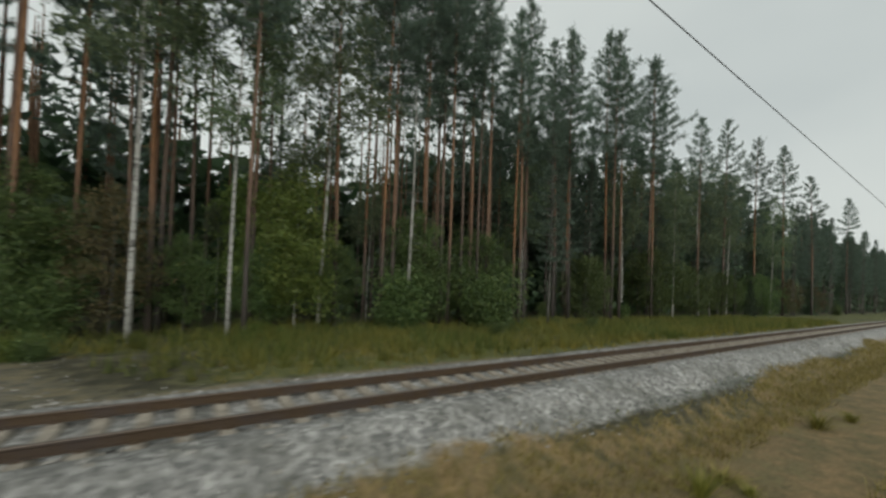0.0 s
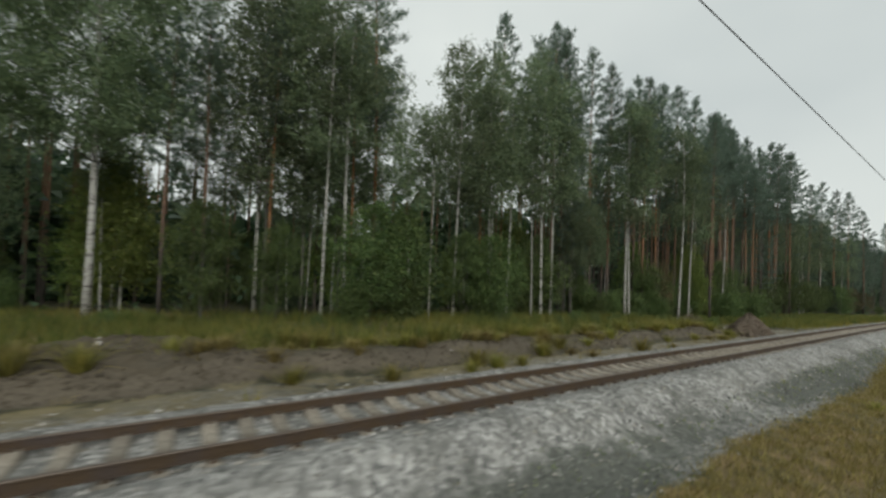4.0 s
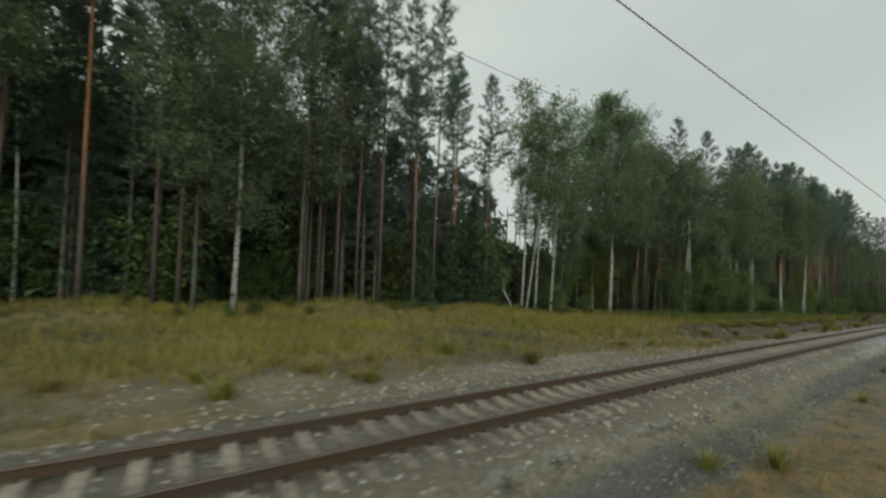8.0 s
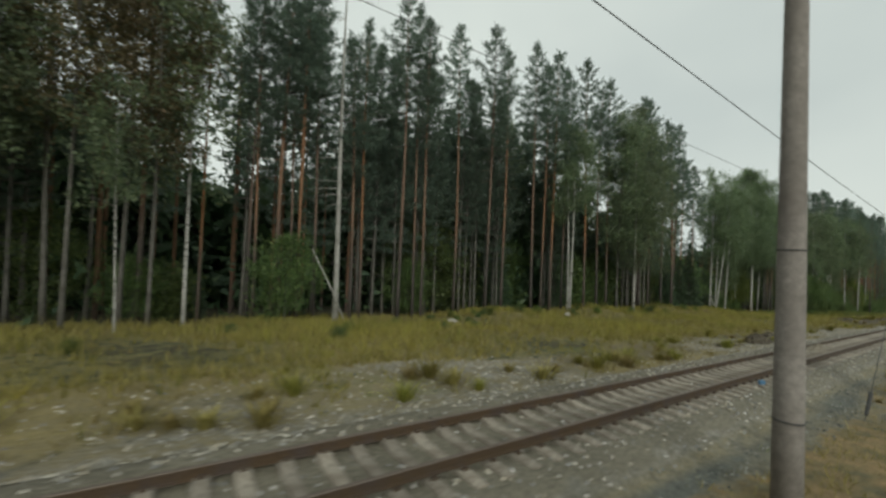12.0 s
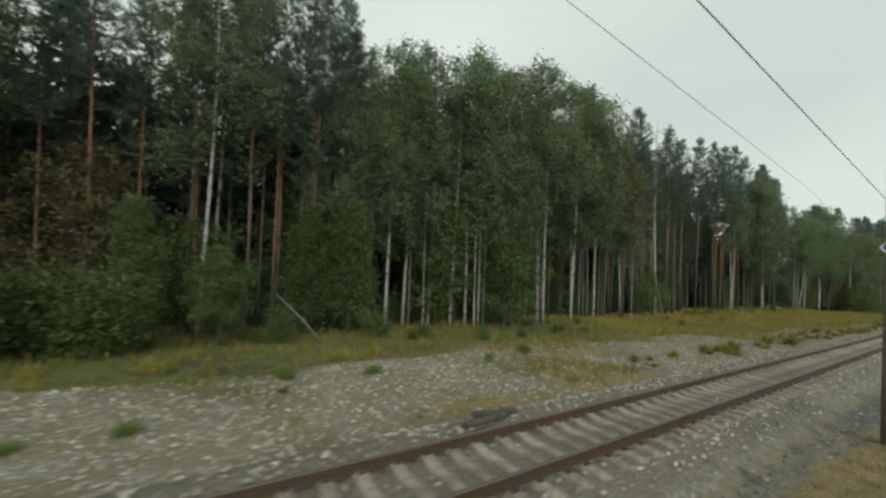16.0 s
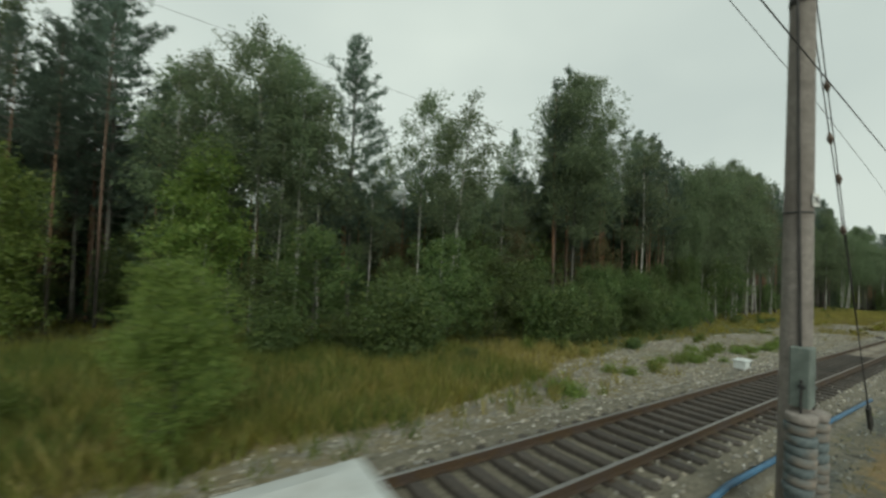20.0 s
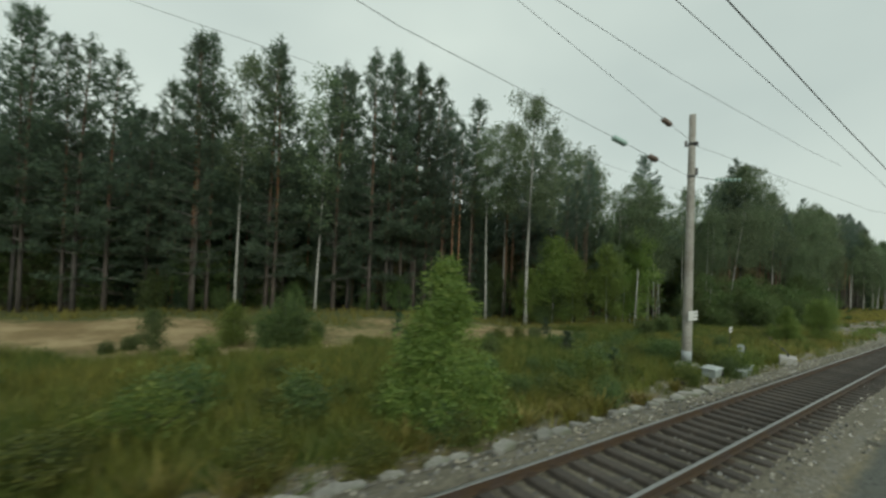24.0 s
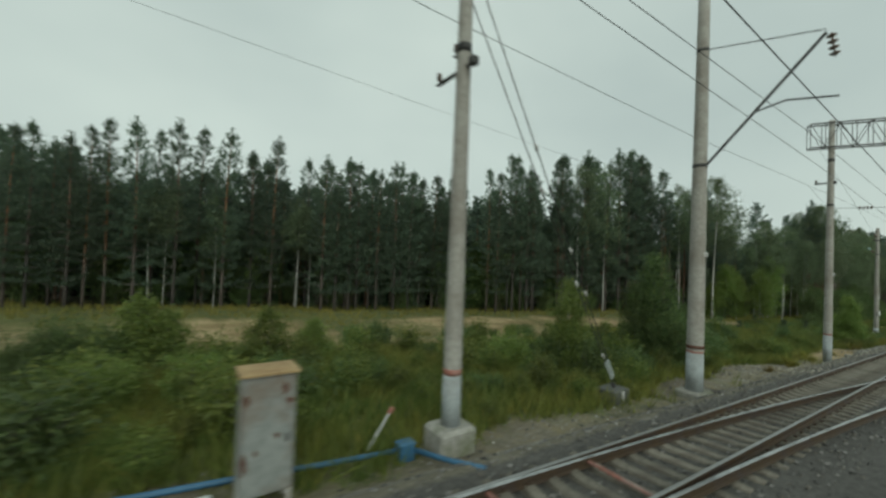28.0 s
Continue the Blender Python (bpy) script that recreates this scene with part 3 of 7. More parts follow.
gx = np.unique(np.concatenate([np.arange(-372, 62, 0.8), np.arange(62, 220, 4.0), np.array([260, 320, 420, 600, 900, 1500, 2400]), np.array([-380, -400, -430, -500, -650, -900, -1500, -2400])]))
gy = np.unique(np.concatenate([np.arange(-6, 16, 0.4), np.arange(16, 52, 0.9), np.array([56, 64, 80, 120, 200, 400, 900, 2000]), np.array([-8, -12, -20, -40, -90, -200, -500, -1200, -2400])]))
GX, GY = np.meshgrid(gx, gy, indexing="ij")
GZ = land(GX, GY) - SX * GX - SY * GY
vs = np.stack([GX, GY, GZ], -1).reshape(-1, 3)
nx, ny = len(gx), len(gy)
ii = (np.arange(nx - 1)[:, None] * ny + np.arange(ny - 1)[None, :]).reshape(-1)
fs = np.stack([ii, ii + ny, ii + ny + 1, ii + 1], -1)
ground_me = mesh_of("ground", vs.tolist(), fs.tolist(), M["ground"], None, True)
for nm, val in cover(GX, GY).items():
    at = ground_me.attributes.new(nm, "FLOAT", "POINT")
    at.data.foreach_set("value", val.reshape(-1).astype(np.float32))
tagged(new("ground", ground_me), "sloping ground of ballast, gravel, grass and sandy soil", "ground", kind="structure")


def here(x, y):
    return float(land(x, y))


# ======== tracks ========
RAIL = ((-0.066, 0.0), (0.066, 0.0), (0.066, 0.012), (0.012, 0.03), (0.011, 0.125), (0.036, 0.14), (0.036, 0.168), (0.028, 0.178), (-0.028, 0.178), (-0.036, 0.168), (-0.036, 0.14), (-0.011, 0.125), (-0.012, 0.03), (-0.066, 0.012))


def rail_mesh(xs, yfun, zfun, head, lift=0.0):
    """A rolled rail swept along the plan line; its head is worn."""
    s = Shape()
    n = len(RAIL)
    levels = []
    for x in xs:
        y, z = float(yfun(x)), float(zfun(x)) - 0.178 + lift
        levels.append([(x, y + a, up(x, y, z + h)) for a, h in RAIL])
    s.rings(levels)
    k = len(levels) - 1
    for j in range(k):
        for i in (6, 7, 8):
            s.m[j * n + i] = 1
    return s.mesh("rail", [M["rail"], head])


def railway(name, label, yfun, zfun, x0, x1, head, step=3.0):
    root = tagged(new(name), label, "track", kind="structure")
    xs = np.arange(x0, x1 + 0.01, step)
    for side in (-0.8, 0.8):
        part("rail", rail_mesh(xs, lambda x: yfun(x) + side, zfun, head), root)
    return root


def sleeper_shape(wood):
    s = Shape()
    if wood:
        s.box(-0.12, 0.12, -1.37, 1.37, -0.16, 0.0, 0, 0.02)
        s.box(-0.08, 0.08, -0.93, -0.67, 0.0, 0.012, 1)
        s.box(-0.08, 0.08, 0.67, 0.93, 0.0, 0.012, 1)
    else:
        prof = ((-1.35, -0.03), (-1.0, 0.0), (-0.62, 0.0), (-0.4, -0.05), (0.4, -0.05), (0.62, 0.0), (1.0, 0.0), (1.35, -0.03))
        s.rings([[(-0.15, y, -0.2), (0.15, y, -0.2), (0.11, y, z - 0.02), (0.08, y, z), (-0.08, y, z), (-0.11, y, z - 0.02)] for y, z in prof])
        for c in (-0.8, 0.8):
            for o in (-0.1, 0.1):
                s.box(-0.05, 0.05, c + o - 0.035, c + o + 0.035, 0.0, 0.045, 1)
    return s.mesh("sleeper", [M["wood_sleeper" if wood else "sleeper"], M["rail"]])


SLEEPERS = {True: sleeper_shape(True), False: sleeper_shape(False), "old": sleeper_shape(False)}
SLEEPERS["old"].materials[0] = M["sleeper_old"]


def lay_sleepers(root, yfun, zfun, x0, x1, wood, step=0.6, skip=None):
    r = random.Random(5)
    x = x0
    while x < x1:
        y, z = float(yfun(x)), float(zfun(x)) - 0.185
        ob = part("sleeper", SLEEPERS[wood], root)
        ob.matrix_local = Matrix.Translation((x + r.uniform(-0.03, 0.03), y + r.uniform(-0.03, 0.03), up(x, y, z))) @ Matrix(((1, 0, 0, 0), (0, 1, 0, 0), (-SX, -SY, 1, 0), (0, 0, 0, 1))) @ Matrix.Rotation(r.uniform(-0.02, 0.02), 4, "Z")
        x += step


def joined_sleepers(root, yfun, zfun, x0, x1, wood, step=0.6):
    """Far sleepers as one mesh."""
    me = SLEEPERS[wood]
    pv = [v.co.copy() for v in me.vertices]
    pf = [tuple(p.vertices) for p in me.polygons]
    pm = [p.material_index for p in me.polygons]
    s = Shape()
    for x in np.arange(x0, x1, step):
        y, z = float(yfun(x)), float(zfun(x)) - 0.185
        o = len(s.v)
        s.v += [(x + p.x, y + p.y, up(x + p.x, y + p.y, z + p.z)) for p in pv]
        s.f += [tuple(o + i for i in q) for q in pf]
        s.m += pm
    tagged(part("sleepers", s.mesh("sleepers", [me.materials[0], M["rail"]]), root), kind="stuff")


side_track = railway("track_side", "rusty single railway track on concrete sleepers", track_y, track_z, -372, 240, M["used_head"])

# ======== trees: a few of each kind, then copied ========


def trunk_mesh(rng, H, r0, mat, lean=0.0, bend=0.15, n=7, bare=(), fork=None):
    s = Shape()
    k = 9
    pts, rad = [], []
    a, ph = rng.uniform(0, 6.28), rng.uniform(0, 6.28)
    for i in range(k):
        u = i / (k - 1)
        b = bend * math.sin(u * 3.0 + ph) * u * H * 0.06
        pts.append((math.cos(a) * b + lean * u * H, math.sin(a) * b, -0.3 + u * (H + 0.3)))
        rad.append(r0 * ((1 - u) ** 0.75 * 0.92 + 0.03) * (1.25 if i == 0 else 1.0))
    s.tube(pts, rad, n)
    for z, ln, ang in bare:
        c = Vector(pts[min(k - 1, int(z / H * (k - 1)))])
        c.z = z
        e = c + Vector((math.cos(ang) * ln, math.sin(ang) * ln, -0.1 * ln))
        s.tube([c, e], [0.025, 0.008], 3)
    return s, pts


def axis_at(pts, H, z):
    u = max(0.0, min(1.0, (z + 0.3) / (H + 0.3))) * (len(pts) - 1)
    i = min(int(u), len(pts) - 2)
    return Vector(pts[i]).lerp(Vector(pts[i + 1]), u - i)


def crown_of(leaves, twigs, leaf, bark):
    """A crown of leaves or needles with its branches."""
    n = len(leaves[0])
    vs = leaves[0].tolist() + [tuple(q) for q in twigs.v]
    fs = leaves[1].tolist() + [tuple(n + i for i in q) for q in twigs.f]
    return mesh_of("crown", vs, fs, [M[leaf], M[bark]], [0] * len(leaves[1]) + [1] * len(twigs.f))


def make_pine(seed, H=21.0, start=0.6, r0=0.17, spread=2.3, dense=1.0, bare_n=10, needle=None, cone=False):
    """A Scots pine: whorls of limbs that turn up at their ends, shorter and steeper towards a pointed leader."""
    rng = np.random.default_rng(seed)
    bare = [(rng.uniform(min(0.25, start * 0.5), start) * H, rng.uniform(0.4, 1.3), rng.uniform(0, 6.28)) for _ in range(bare_n)]
    s, pts = trunk_mesh(rng, H, r0, None, rng.normal() * 0.008, 0.2, 7, bare)
    cs, ax = [], []
    tw = Shape()
    z = start * H
    while z < H - 0.5:
        u = (z - start * H) / (H * (1 - start))
        body = (1 - u) ** (0.9 if cone else 0.85)
        reach = spread * min(body * 1.1 + 0.02, 0.6 + 1.6 * u) * rng.uniform(0.65, 1.15) + 0.1
        n = int(rng.integers(4, 6))
        a0 = rng.uniform(0, 6.28)
        for k in range(n):
            if rng.random() < 0.2 * (1 - u):
                continue
            ang = a0 + 6.283 * k / n + rng.normal() * 0.3
            ln = reach * rng.uniform(0.5, 1.2)
            base = axis_at(pts, H, z + rng.uniform(-0.12, 0.12))
            rise = rng.uniform(-0.15, 0.12) + 0.8 * u ** 1.5
            out, side = Vector((math.cos(ang), math.sin(ang), 0)), Vector((-math.sin(ang), math.cos(ang), 0))
            at = lambda w: base + out * (ln * w) + Vector((0, 0, ln * (rise * w + 0.24 * w * w)))
            tw.tube([base, at(0.55), at(1.0)], [0.04 * (1.1 - u) + 0.012, 0.02, 0.006], 3)
            m = max(3, int(ln * 5.2 * dense))
            for j in range(m):
                w = 1.04 - 0.68 * ((j + rng.uniform(0, 0.9)) / m) ** 1.25
                q = rng.normal() * 0.19 * ln * (1.2 - 0.6 * w)
                cs.append(at(w) + side * q + Vector((0, 0, abs(rng.normal()) * 0.05)))
                ax.append((out * 0.6 + side * q * 0.5 + Vector((0, 0, 0.55 + 0.3 * u))).normalized())
        z += rng.uniform(0.62, 0.95) * (1.0 - 0.3 * u)
    top = axis_at(pts, H, H)
    for k in range(9):
        cs.append(top - Vector((0, 0, 0.17 * k)))
        ax.append(Vector((rng.normal() * 0.3, rng.normal() * 0.3, 1.0)).normalized())
    crown = spikes(rng, cs, ax, 0.36, 9, 0.036)
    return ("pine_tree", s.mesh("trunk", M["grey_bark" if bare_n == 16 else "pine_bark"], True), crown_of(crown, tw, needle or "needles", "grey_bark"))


def make_birch(seed, H=18.0, start=0.4, r0=0.13, spread=1.9, leaves=1500, lean=0.0, leaf="birch_leaf", size=0.17, droop=0.35, bark="birch_bark", name="birch_tree", limbs=1.0):
    rng = np.random.default_rng(seed)
    s, pts = trunk_mesh(rng, H, r0, None, lean, 0.35, 7)
    cs = []
    tw = Shape()
    nb = int(34 * limbs * (1 - start) / 0.6)
    for i in range(nb):
        u = (i + rng.uniform(0, 1)) / nb
        z = H * (start + (1 - start) * u * 0.97)
        ang = rng.uniform(0, 6.28)
        ln = (spread * math.sin((0.22 + 0.78 * u) * math.pi) ** 0.7 + 0.3) * rng.uniform(0.6, 1.2)
        base = axis_at(pts, H, z)
        tip = base + Vector((math.cos(ang) * ln, math.sin(ang) * ln, ln * rng.uniform(0.3, 0.9)))
        end = tip + Vector((math.cos(ang) * ln * 0.2, math.sin(ang) * ln * 0.2, -droop * ln * rng.uniform(0.3, 1.4)))
        tw.tube([base, tip, end], [0.03 * (1.2 - u) * (0.4 + H / 40), 0.012, 0.004], 3)
        for _ in range(max(4, int(leaves * 0.72 / nb / 3 * (0.3 + 1.1 * (ln / spread) ** 1.5)))):
            w = rng.uniform(0.3, 1.0)
            q = base.lerp(tip, w * 1.3) if w < 0.75 else tip.lerp(end, (w - 0.75) * 4)
            sp = 0.16 * ln + 0.12
            cs.append(q + Vector(rng.normal(size=3) * sp) + Vector((0, 0, -abs(rng.normal()) * droop * 0.5)))
    crown = leaf_cloud(rng, cs, size * 0.7, 0.7, droop * 0.6, 13)
    return (name, s.mesh("trunk", M[bark], True), crown_of(crown, tw, leaf, "twig"))


def make_spruce(seed, H=16.0, start=0.08, r0=0.16, spread=2.2, dense=1.0, needle="spruce", name="spruce_tree", power=0.9):
    rng = np.random.default_rng(seed)
    s, pts = trunk_mesh(rng, H, r0, None, 0.0, 0.05, 6)
    tw = Shape()
    cs, ax = [], []
    z = start * H
    while z < H - 0.1:
        u = (z / H - start) / (1 - start)
        reach = spread * (1 - u) ** power + 0.12
        for _ in range(6):
            ang = rng.uniform(0, 6.28)
            ln = reach * rng.uniform(0.65, 1.15)
            base = axis_at(pts, H, z)
            tip = base + Vector((math.cos(ang) * ln, math.sin(ang) * ln, ln * (-0.25 + 0.6 * u)))
            if ln > 0.6:
                tw.tube([base, tip], [0.03, 0.006], 3)
            m = max(2, int(ln * 4 * dense))
            for j in range(m):
                w = (j + rng.uniform(0.2, 1.0)) / m
                side = Vector((-math.sin(ang), math.cos(ang), -0.1)) * rng.normal() * 0.22 * ln
                cs.append(base.lerp(tip, w) + side)
                ax.append(((tip - base).normalized() + side * 0.6 + Vector((0, 0, -0.15 + 0.5 * u))).normalized())
        z += max(0.22, H * 0.026) * rng.uniform(0.8, 1.2)
    crown = spikes(rng, cs, ax, min(0.45, 0.16 + H * 0.02), 5, 0.06)
    return (name, s.mesh("trunk", M["grey_bark"], True), crown_of(crown, tw, needle, "grey_bark"))


def make_bush(seed, H=3.0, R=1.6, leaves=1500, leaf="bush_leaf", size=0.12, name="bush"):
    rng = np.random.default_rng(seed)
    s = Shape()
    cs = []
    for i in range(11):
        ang, tilt = rng.uniform(0, 6.28), rng.uniform(0.05, 0.75)
        ln = H * rng.uniform(0.65, 1.05) * (1 - 0.25 * tilt)
        tip = Vector((math.cos(ang) * R * tilt, math.sin(ang) * R * tilt, ln))
        s.tube([(0, 0, -0.15), tip * 0.55 + Vector((0, 0, 0.05)), tip], [0.03, 0.02, 0.006], 4)
        if i:
            o = len(s.v) - 12                    # every stem grows from the first one's foot
            s.f = [tuple(v - o if o <= v < o + 4 else v for v in f) for f in s.f[:-2]] + [s.f[-1]]
            s.m.pop()
        for _ in range(leaves // 33):
            w = rng.uniform(0.12, 1.05)
            c = tip * w + Vector(rng.normal(size=3)) * (0.16 * R + 0.12)
            c.z = abs(c.z)
            cs.append(c)
    return (name, s.mesh("woody_base", M["grey_bark"]), as_mesh("foliage", leaf_cloud(rng, cs, size * 0.75, 0.8, 0.0, 8), M[leaf]))


KINDS = {}
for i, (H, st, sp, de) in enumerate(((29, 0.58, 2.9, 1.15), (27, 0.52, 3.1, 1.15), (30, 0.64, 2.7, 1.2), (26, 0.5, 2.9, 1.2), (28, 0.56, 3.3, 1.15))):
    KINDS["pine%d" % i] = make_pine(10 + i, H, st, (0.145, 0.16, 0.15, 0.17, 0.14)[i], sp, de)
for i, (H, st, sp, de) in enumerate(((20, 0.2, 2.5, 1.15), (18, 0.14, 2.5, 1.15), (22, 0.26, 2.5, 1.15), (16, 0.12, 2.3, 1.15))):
    KINDS["short%d" % i] = make_pine(20 + i, H, st, 0.14, sp * 1.2, de, 10, "needles_dark", True)
for i, (H, st, sp, n) in enumerate(((24, 0.45, 2.2, 2100), (22, 0.38, 2.4, 2300), (25, 0.5, 2.5, 2300), (20, 0.33, 2.2, 2000))):
    KINDS["birch%d" % i] = make_birch(30 + i, H, st, (0.13, 0.12, 0.15, 0.11)[i], sp, n, (0.0, 0.012, -0.01, 0.02)[i], "birch_leaf", 0.2)
for i, (H, st, sp, de) in enumerate(((25, 0.3, 2.5, 1.0), (23, 0.24, 2.6, 1.0), (26, 0.36, 2.4, 1.0))):
    KINDS["full%d" % i] = make_pine(90 + i, H, st, 0.15, sp, de, 16, None, True)
KINDS["birchL"] = make_birch(40, 21, 0.42, 0.12, 2.0, 1700, -0.11, "birch_leaf", 0.19)
KINDS["birchD"] = make_birch(47, 27, 0.18, 0.17, 2.9, 9000, 0.0, "birch_leaf", 0.15, 0.7, "birch_bark", "birch_tree", 2.5)
KINDS["birchF"] = make_birch(58, 25, 0.42, 0.21, 3.4, 6000, 0.02, "birch_leaf", 0.17, 0.4)
KINDS["aspen"] = make_birch(41, 28, 0.3, 0.22, 4.3, 34000, 0.0, "birch_leaf", 0.16, 0.1, "birch_bark", "birch_tree", 3.5)
KINDS["aspenG"] = make_birch(59, 27, 0.32, 0.15, 3.8, 20000, 0.0, "birch_leaf", 0.17, 0.1, "grey_bark", "broadleaf_tree", 3.0)
for i, (H, st, n) in enumerate(((22, 0.38, 5200), (19, 0.3, 5000))):
    KINDS["tall%d" % i] = make_birch(97 + i, H, st, 0.11, 2.3, n, 0.0, "birch_leaf", 0.15, 0.3, "grey_bark", "broadleaf_tree", 2.2)
KINDS["aspenR"] = make_birch(48, 25, 0.42, 0.14, 2.8, 2000, 0.0, "rust_leaf", 0.2, 0.2, "grey_bark", "broadleaf_tree")
KINDS["slim0"] = make_birch(42, 13, 0.55, 0.06, 1.2, 900, 0.0, "birch_leaf", 0.16)
KINDS["slim1"] = make_birch(43, 12, 0.5, 0.055, 1.1, 800, 0.04, "birch_leaf", 0.16)
KINDS["broad0"] = make_birch(44, 13, 0.08, 0.11, 2.7, 3600, 0.0, "bush_leaf", 0.21, 0.1, "grey_bark", "broadleaf_tree")
KINDS["broad1"] = make_birch(45, 9, 0.05, 0.09, 2.5, 3200, 0.0, "bush_leaf", 0.2, 0.1, "grey_bark", "broadleaf_tree")
KINDS["broad2"] = make_birch(49, 10, 0.04, 0.09, 2.8, 3400, 0.02, "bush_leaf", 0.2, 0.15, "grey_bark", "broadleaf_tree")
KINDS["rusty0"] = make_birch(46, 12, 0.1, 0.1, 2.4, 2400, 0.0, "rust_leaf", 0.19, 0.1, "grey_bark", "broadleaf_tree")
KINDS["spruce0"] = make_spruce(50, 22, 0.1, 0.18, 3.9, 1.25)
KINDS["spruce1"] = make_spruce(51, 11, 0.05, 0.12, 2.1)
KINDS["fir0"] = make_pine(61, 25, 0.3, 0.17, 5.2, 1.7, 16, None, True)
KINDS["spruceS"] = make_spruce(52, 2.2, 0.05, 0.04, 0.85)
KINDS["sprLight"] = make_birch(55, 9, 0.06, 0.06, 0.95, 3600, 0.0, "bush_leaf", 0.13, 0.2, "grey_bark", "broadleaf_tree", 1.6)
KINDS["sapA"] = make_birch(53, 4.2, 0.1, 0.03, 0.72, 9000, 0.0, "fresh_leaf", 0.055, 0.2, "grey_bark", "birch_sapling")
KINDS["sap0"] = make_birch(54, 9.0, 0.1, 0.06, 1.2, 5000, 0.0, "fresh_leaf", 0.12, 0.3, "birch_bark", "birch_sapling")
KINDS["sap1"] = make_birch(57, 8.0, 0.1, 0.06, 1.25, 5000, 0.0, "fresh_leaf", 0.12, 0.3, "birch_bark", "birch_sapling")
for i, (H, R, n, lf) in enumerate(((3.4, 1.9, 1700, "bush_leaf"), (2.4, 1.5, 1300, "bush_leaf"), (1.5, 1.1, 900, "fresh_leaf"), (4.6, 2.2, 2000, "bush_leaf"), (2.4, 1.3, 1000, "fresh_leaf"))):
    KINDS["bush%d" % i] = make_bush(60 + i, H, R, n, lf, 0.15 if lf == "bush_leaf" else 0.07)


def make_dead(seed, H=20.0):
    rng = np.random.default_rng(seed)
    bare = [(rng.uniform(0.3, 0.95) * H, rng.uniform(0.5, 1.8), rng.uniform(0, 6.28)) for _ in range(26)]
    s, pts = trunk_mesh(rng, H, 0.16, None, 0.01, 0.3, 7, bare)
    twigs = Shape()
    for z, ln, ang in bare:
        c = axis_at(pts, H, z)
        for _ in range(3):
            e = c + Vector((math.cos(ang) * ln, math.sin(ang) * ln, rng.uniform(-0.3, 0.5) * ln)) * rng.uniform(0.5, 1.0)
            twigs.tube([e, e + Vector(rng.normal(size=3)) * 0.35], [0.012, 0.004], 3)
    return ("dead_tree", s.mesh("trunk", M["dead_wood"], True), twigs.mesh("twigs", M["grey_bark"]))


KINDS["dead"] = make_dead(70)


def make_cone(seed, H=4.0, R=1.7, leaves=2600, leaf="fresh_leaf", size=0.075):
    """A young broadleaf that is bushy to the ground and runs to a point."""
    rng = np.random.default_rng(seed)
    s, pts = trunk_mesh(rng, H, 0.05, None, 0.01, 0.3, 6)
    cs = []
    tw = Shape()
    for i in range(60):
        u = (i / 60) ** 1.25
        ang = rng.uniform(0, 6.28)
        ln = R * (1 - u) ** 0.8 * rng.uniform(0.7, 1.15) + 0.12
        base = axis_at(pts, H, H * u * 0.96 + 0.05)
        tip = base + Vector((math.cos(ang) * ln, math.sin(ang) * ln, ln * rng.uniform(0.15, 0.5)))
        tw.tube([base, tip], [0.014, 0.004], 3)
        for _ in range(max(3, int(leaves / 60 * (0.35 + ln / R)))):
            w = rng.uniform(0.25, 1.05)
            cs.append(base.lerp(tip, w) + Vector(rng.normal(size=3)) * (0.08 + 0.1 * ln))
    return ("birch_sapling", s.mesh("trunk", M["grey_bark"], True), crown_of(leaf_cloud(rng, cs, size, 0.8, 0.1, 4), tw, leaf, "twig"))


KINDS["mat0"] = make_bush(84, 0.42, 0.75, 500, "fresh_leaf", 0.09, "weed_mat")
KINDS["mat1"] = make_bush(85, 0.32, 0.6, 450, "fresh_leaf", 0.08, "weed_mat")
KINDS["weed0"] = make_bush(86, 1.0, 0.75, 1500, "weed", 0.07, "weed_clump")
KINDS["weed1"] = make_bush(87, 0.8, 0.9, 1600, "weed", 0.07, "weed_clump")
KINDS["weed2"] = make_bush(95, 1.0, 0.8, 1300, "bush_leaf", 0.075, "low_shrub")
KINDS["weed3"] = make_bush(96, 1.2, 0.7, 1500, "weed", 0.065, "weed_clump")
KINDS["rosebay"] = make_bush(88, 1.3, 0.7, 700, "pink", 0.08, "flowering_weed")
KINDS["tansy"] = make_bush(89, 0.7, 0.45, 500, "yellow", 0.06, "flowering_weed")
for i, (H, R, n) in enumerate(((4.2, 3.0, 3600), (3.4, 2.6, 3200))):
    KINDS["bushW%d" % i] = make_bush(92 + i, H, R, n, "bush_leaf", 0.16)
KINDS["cone0"] = make_cone(80, 4.0, 1.2, 8000, "fresh_leaf", 0.05)
KINDS["cone1"] = make_cone(81, 3.4, 1.9, 2600, "fresh_leaf")
KINDS["bushN"] = make_bush(82, 3.0, 1.7, 5000, "bush_leaf", 0.085)
KINDS["bushM"] = make_bush(83, 2.0, 1.5, 3000, "fresh_leaf", 0.075)

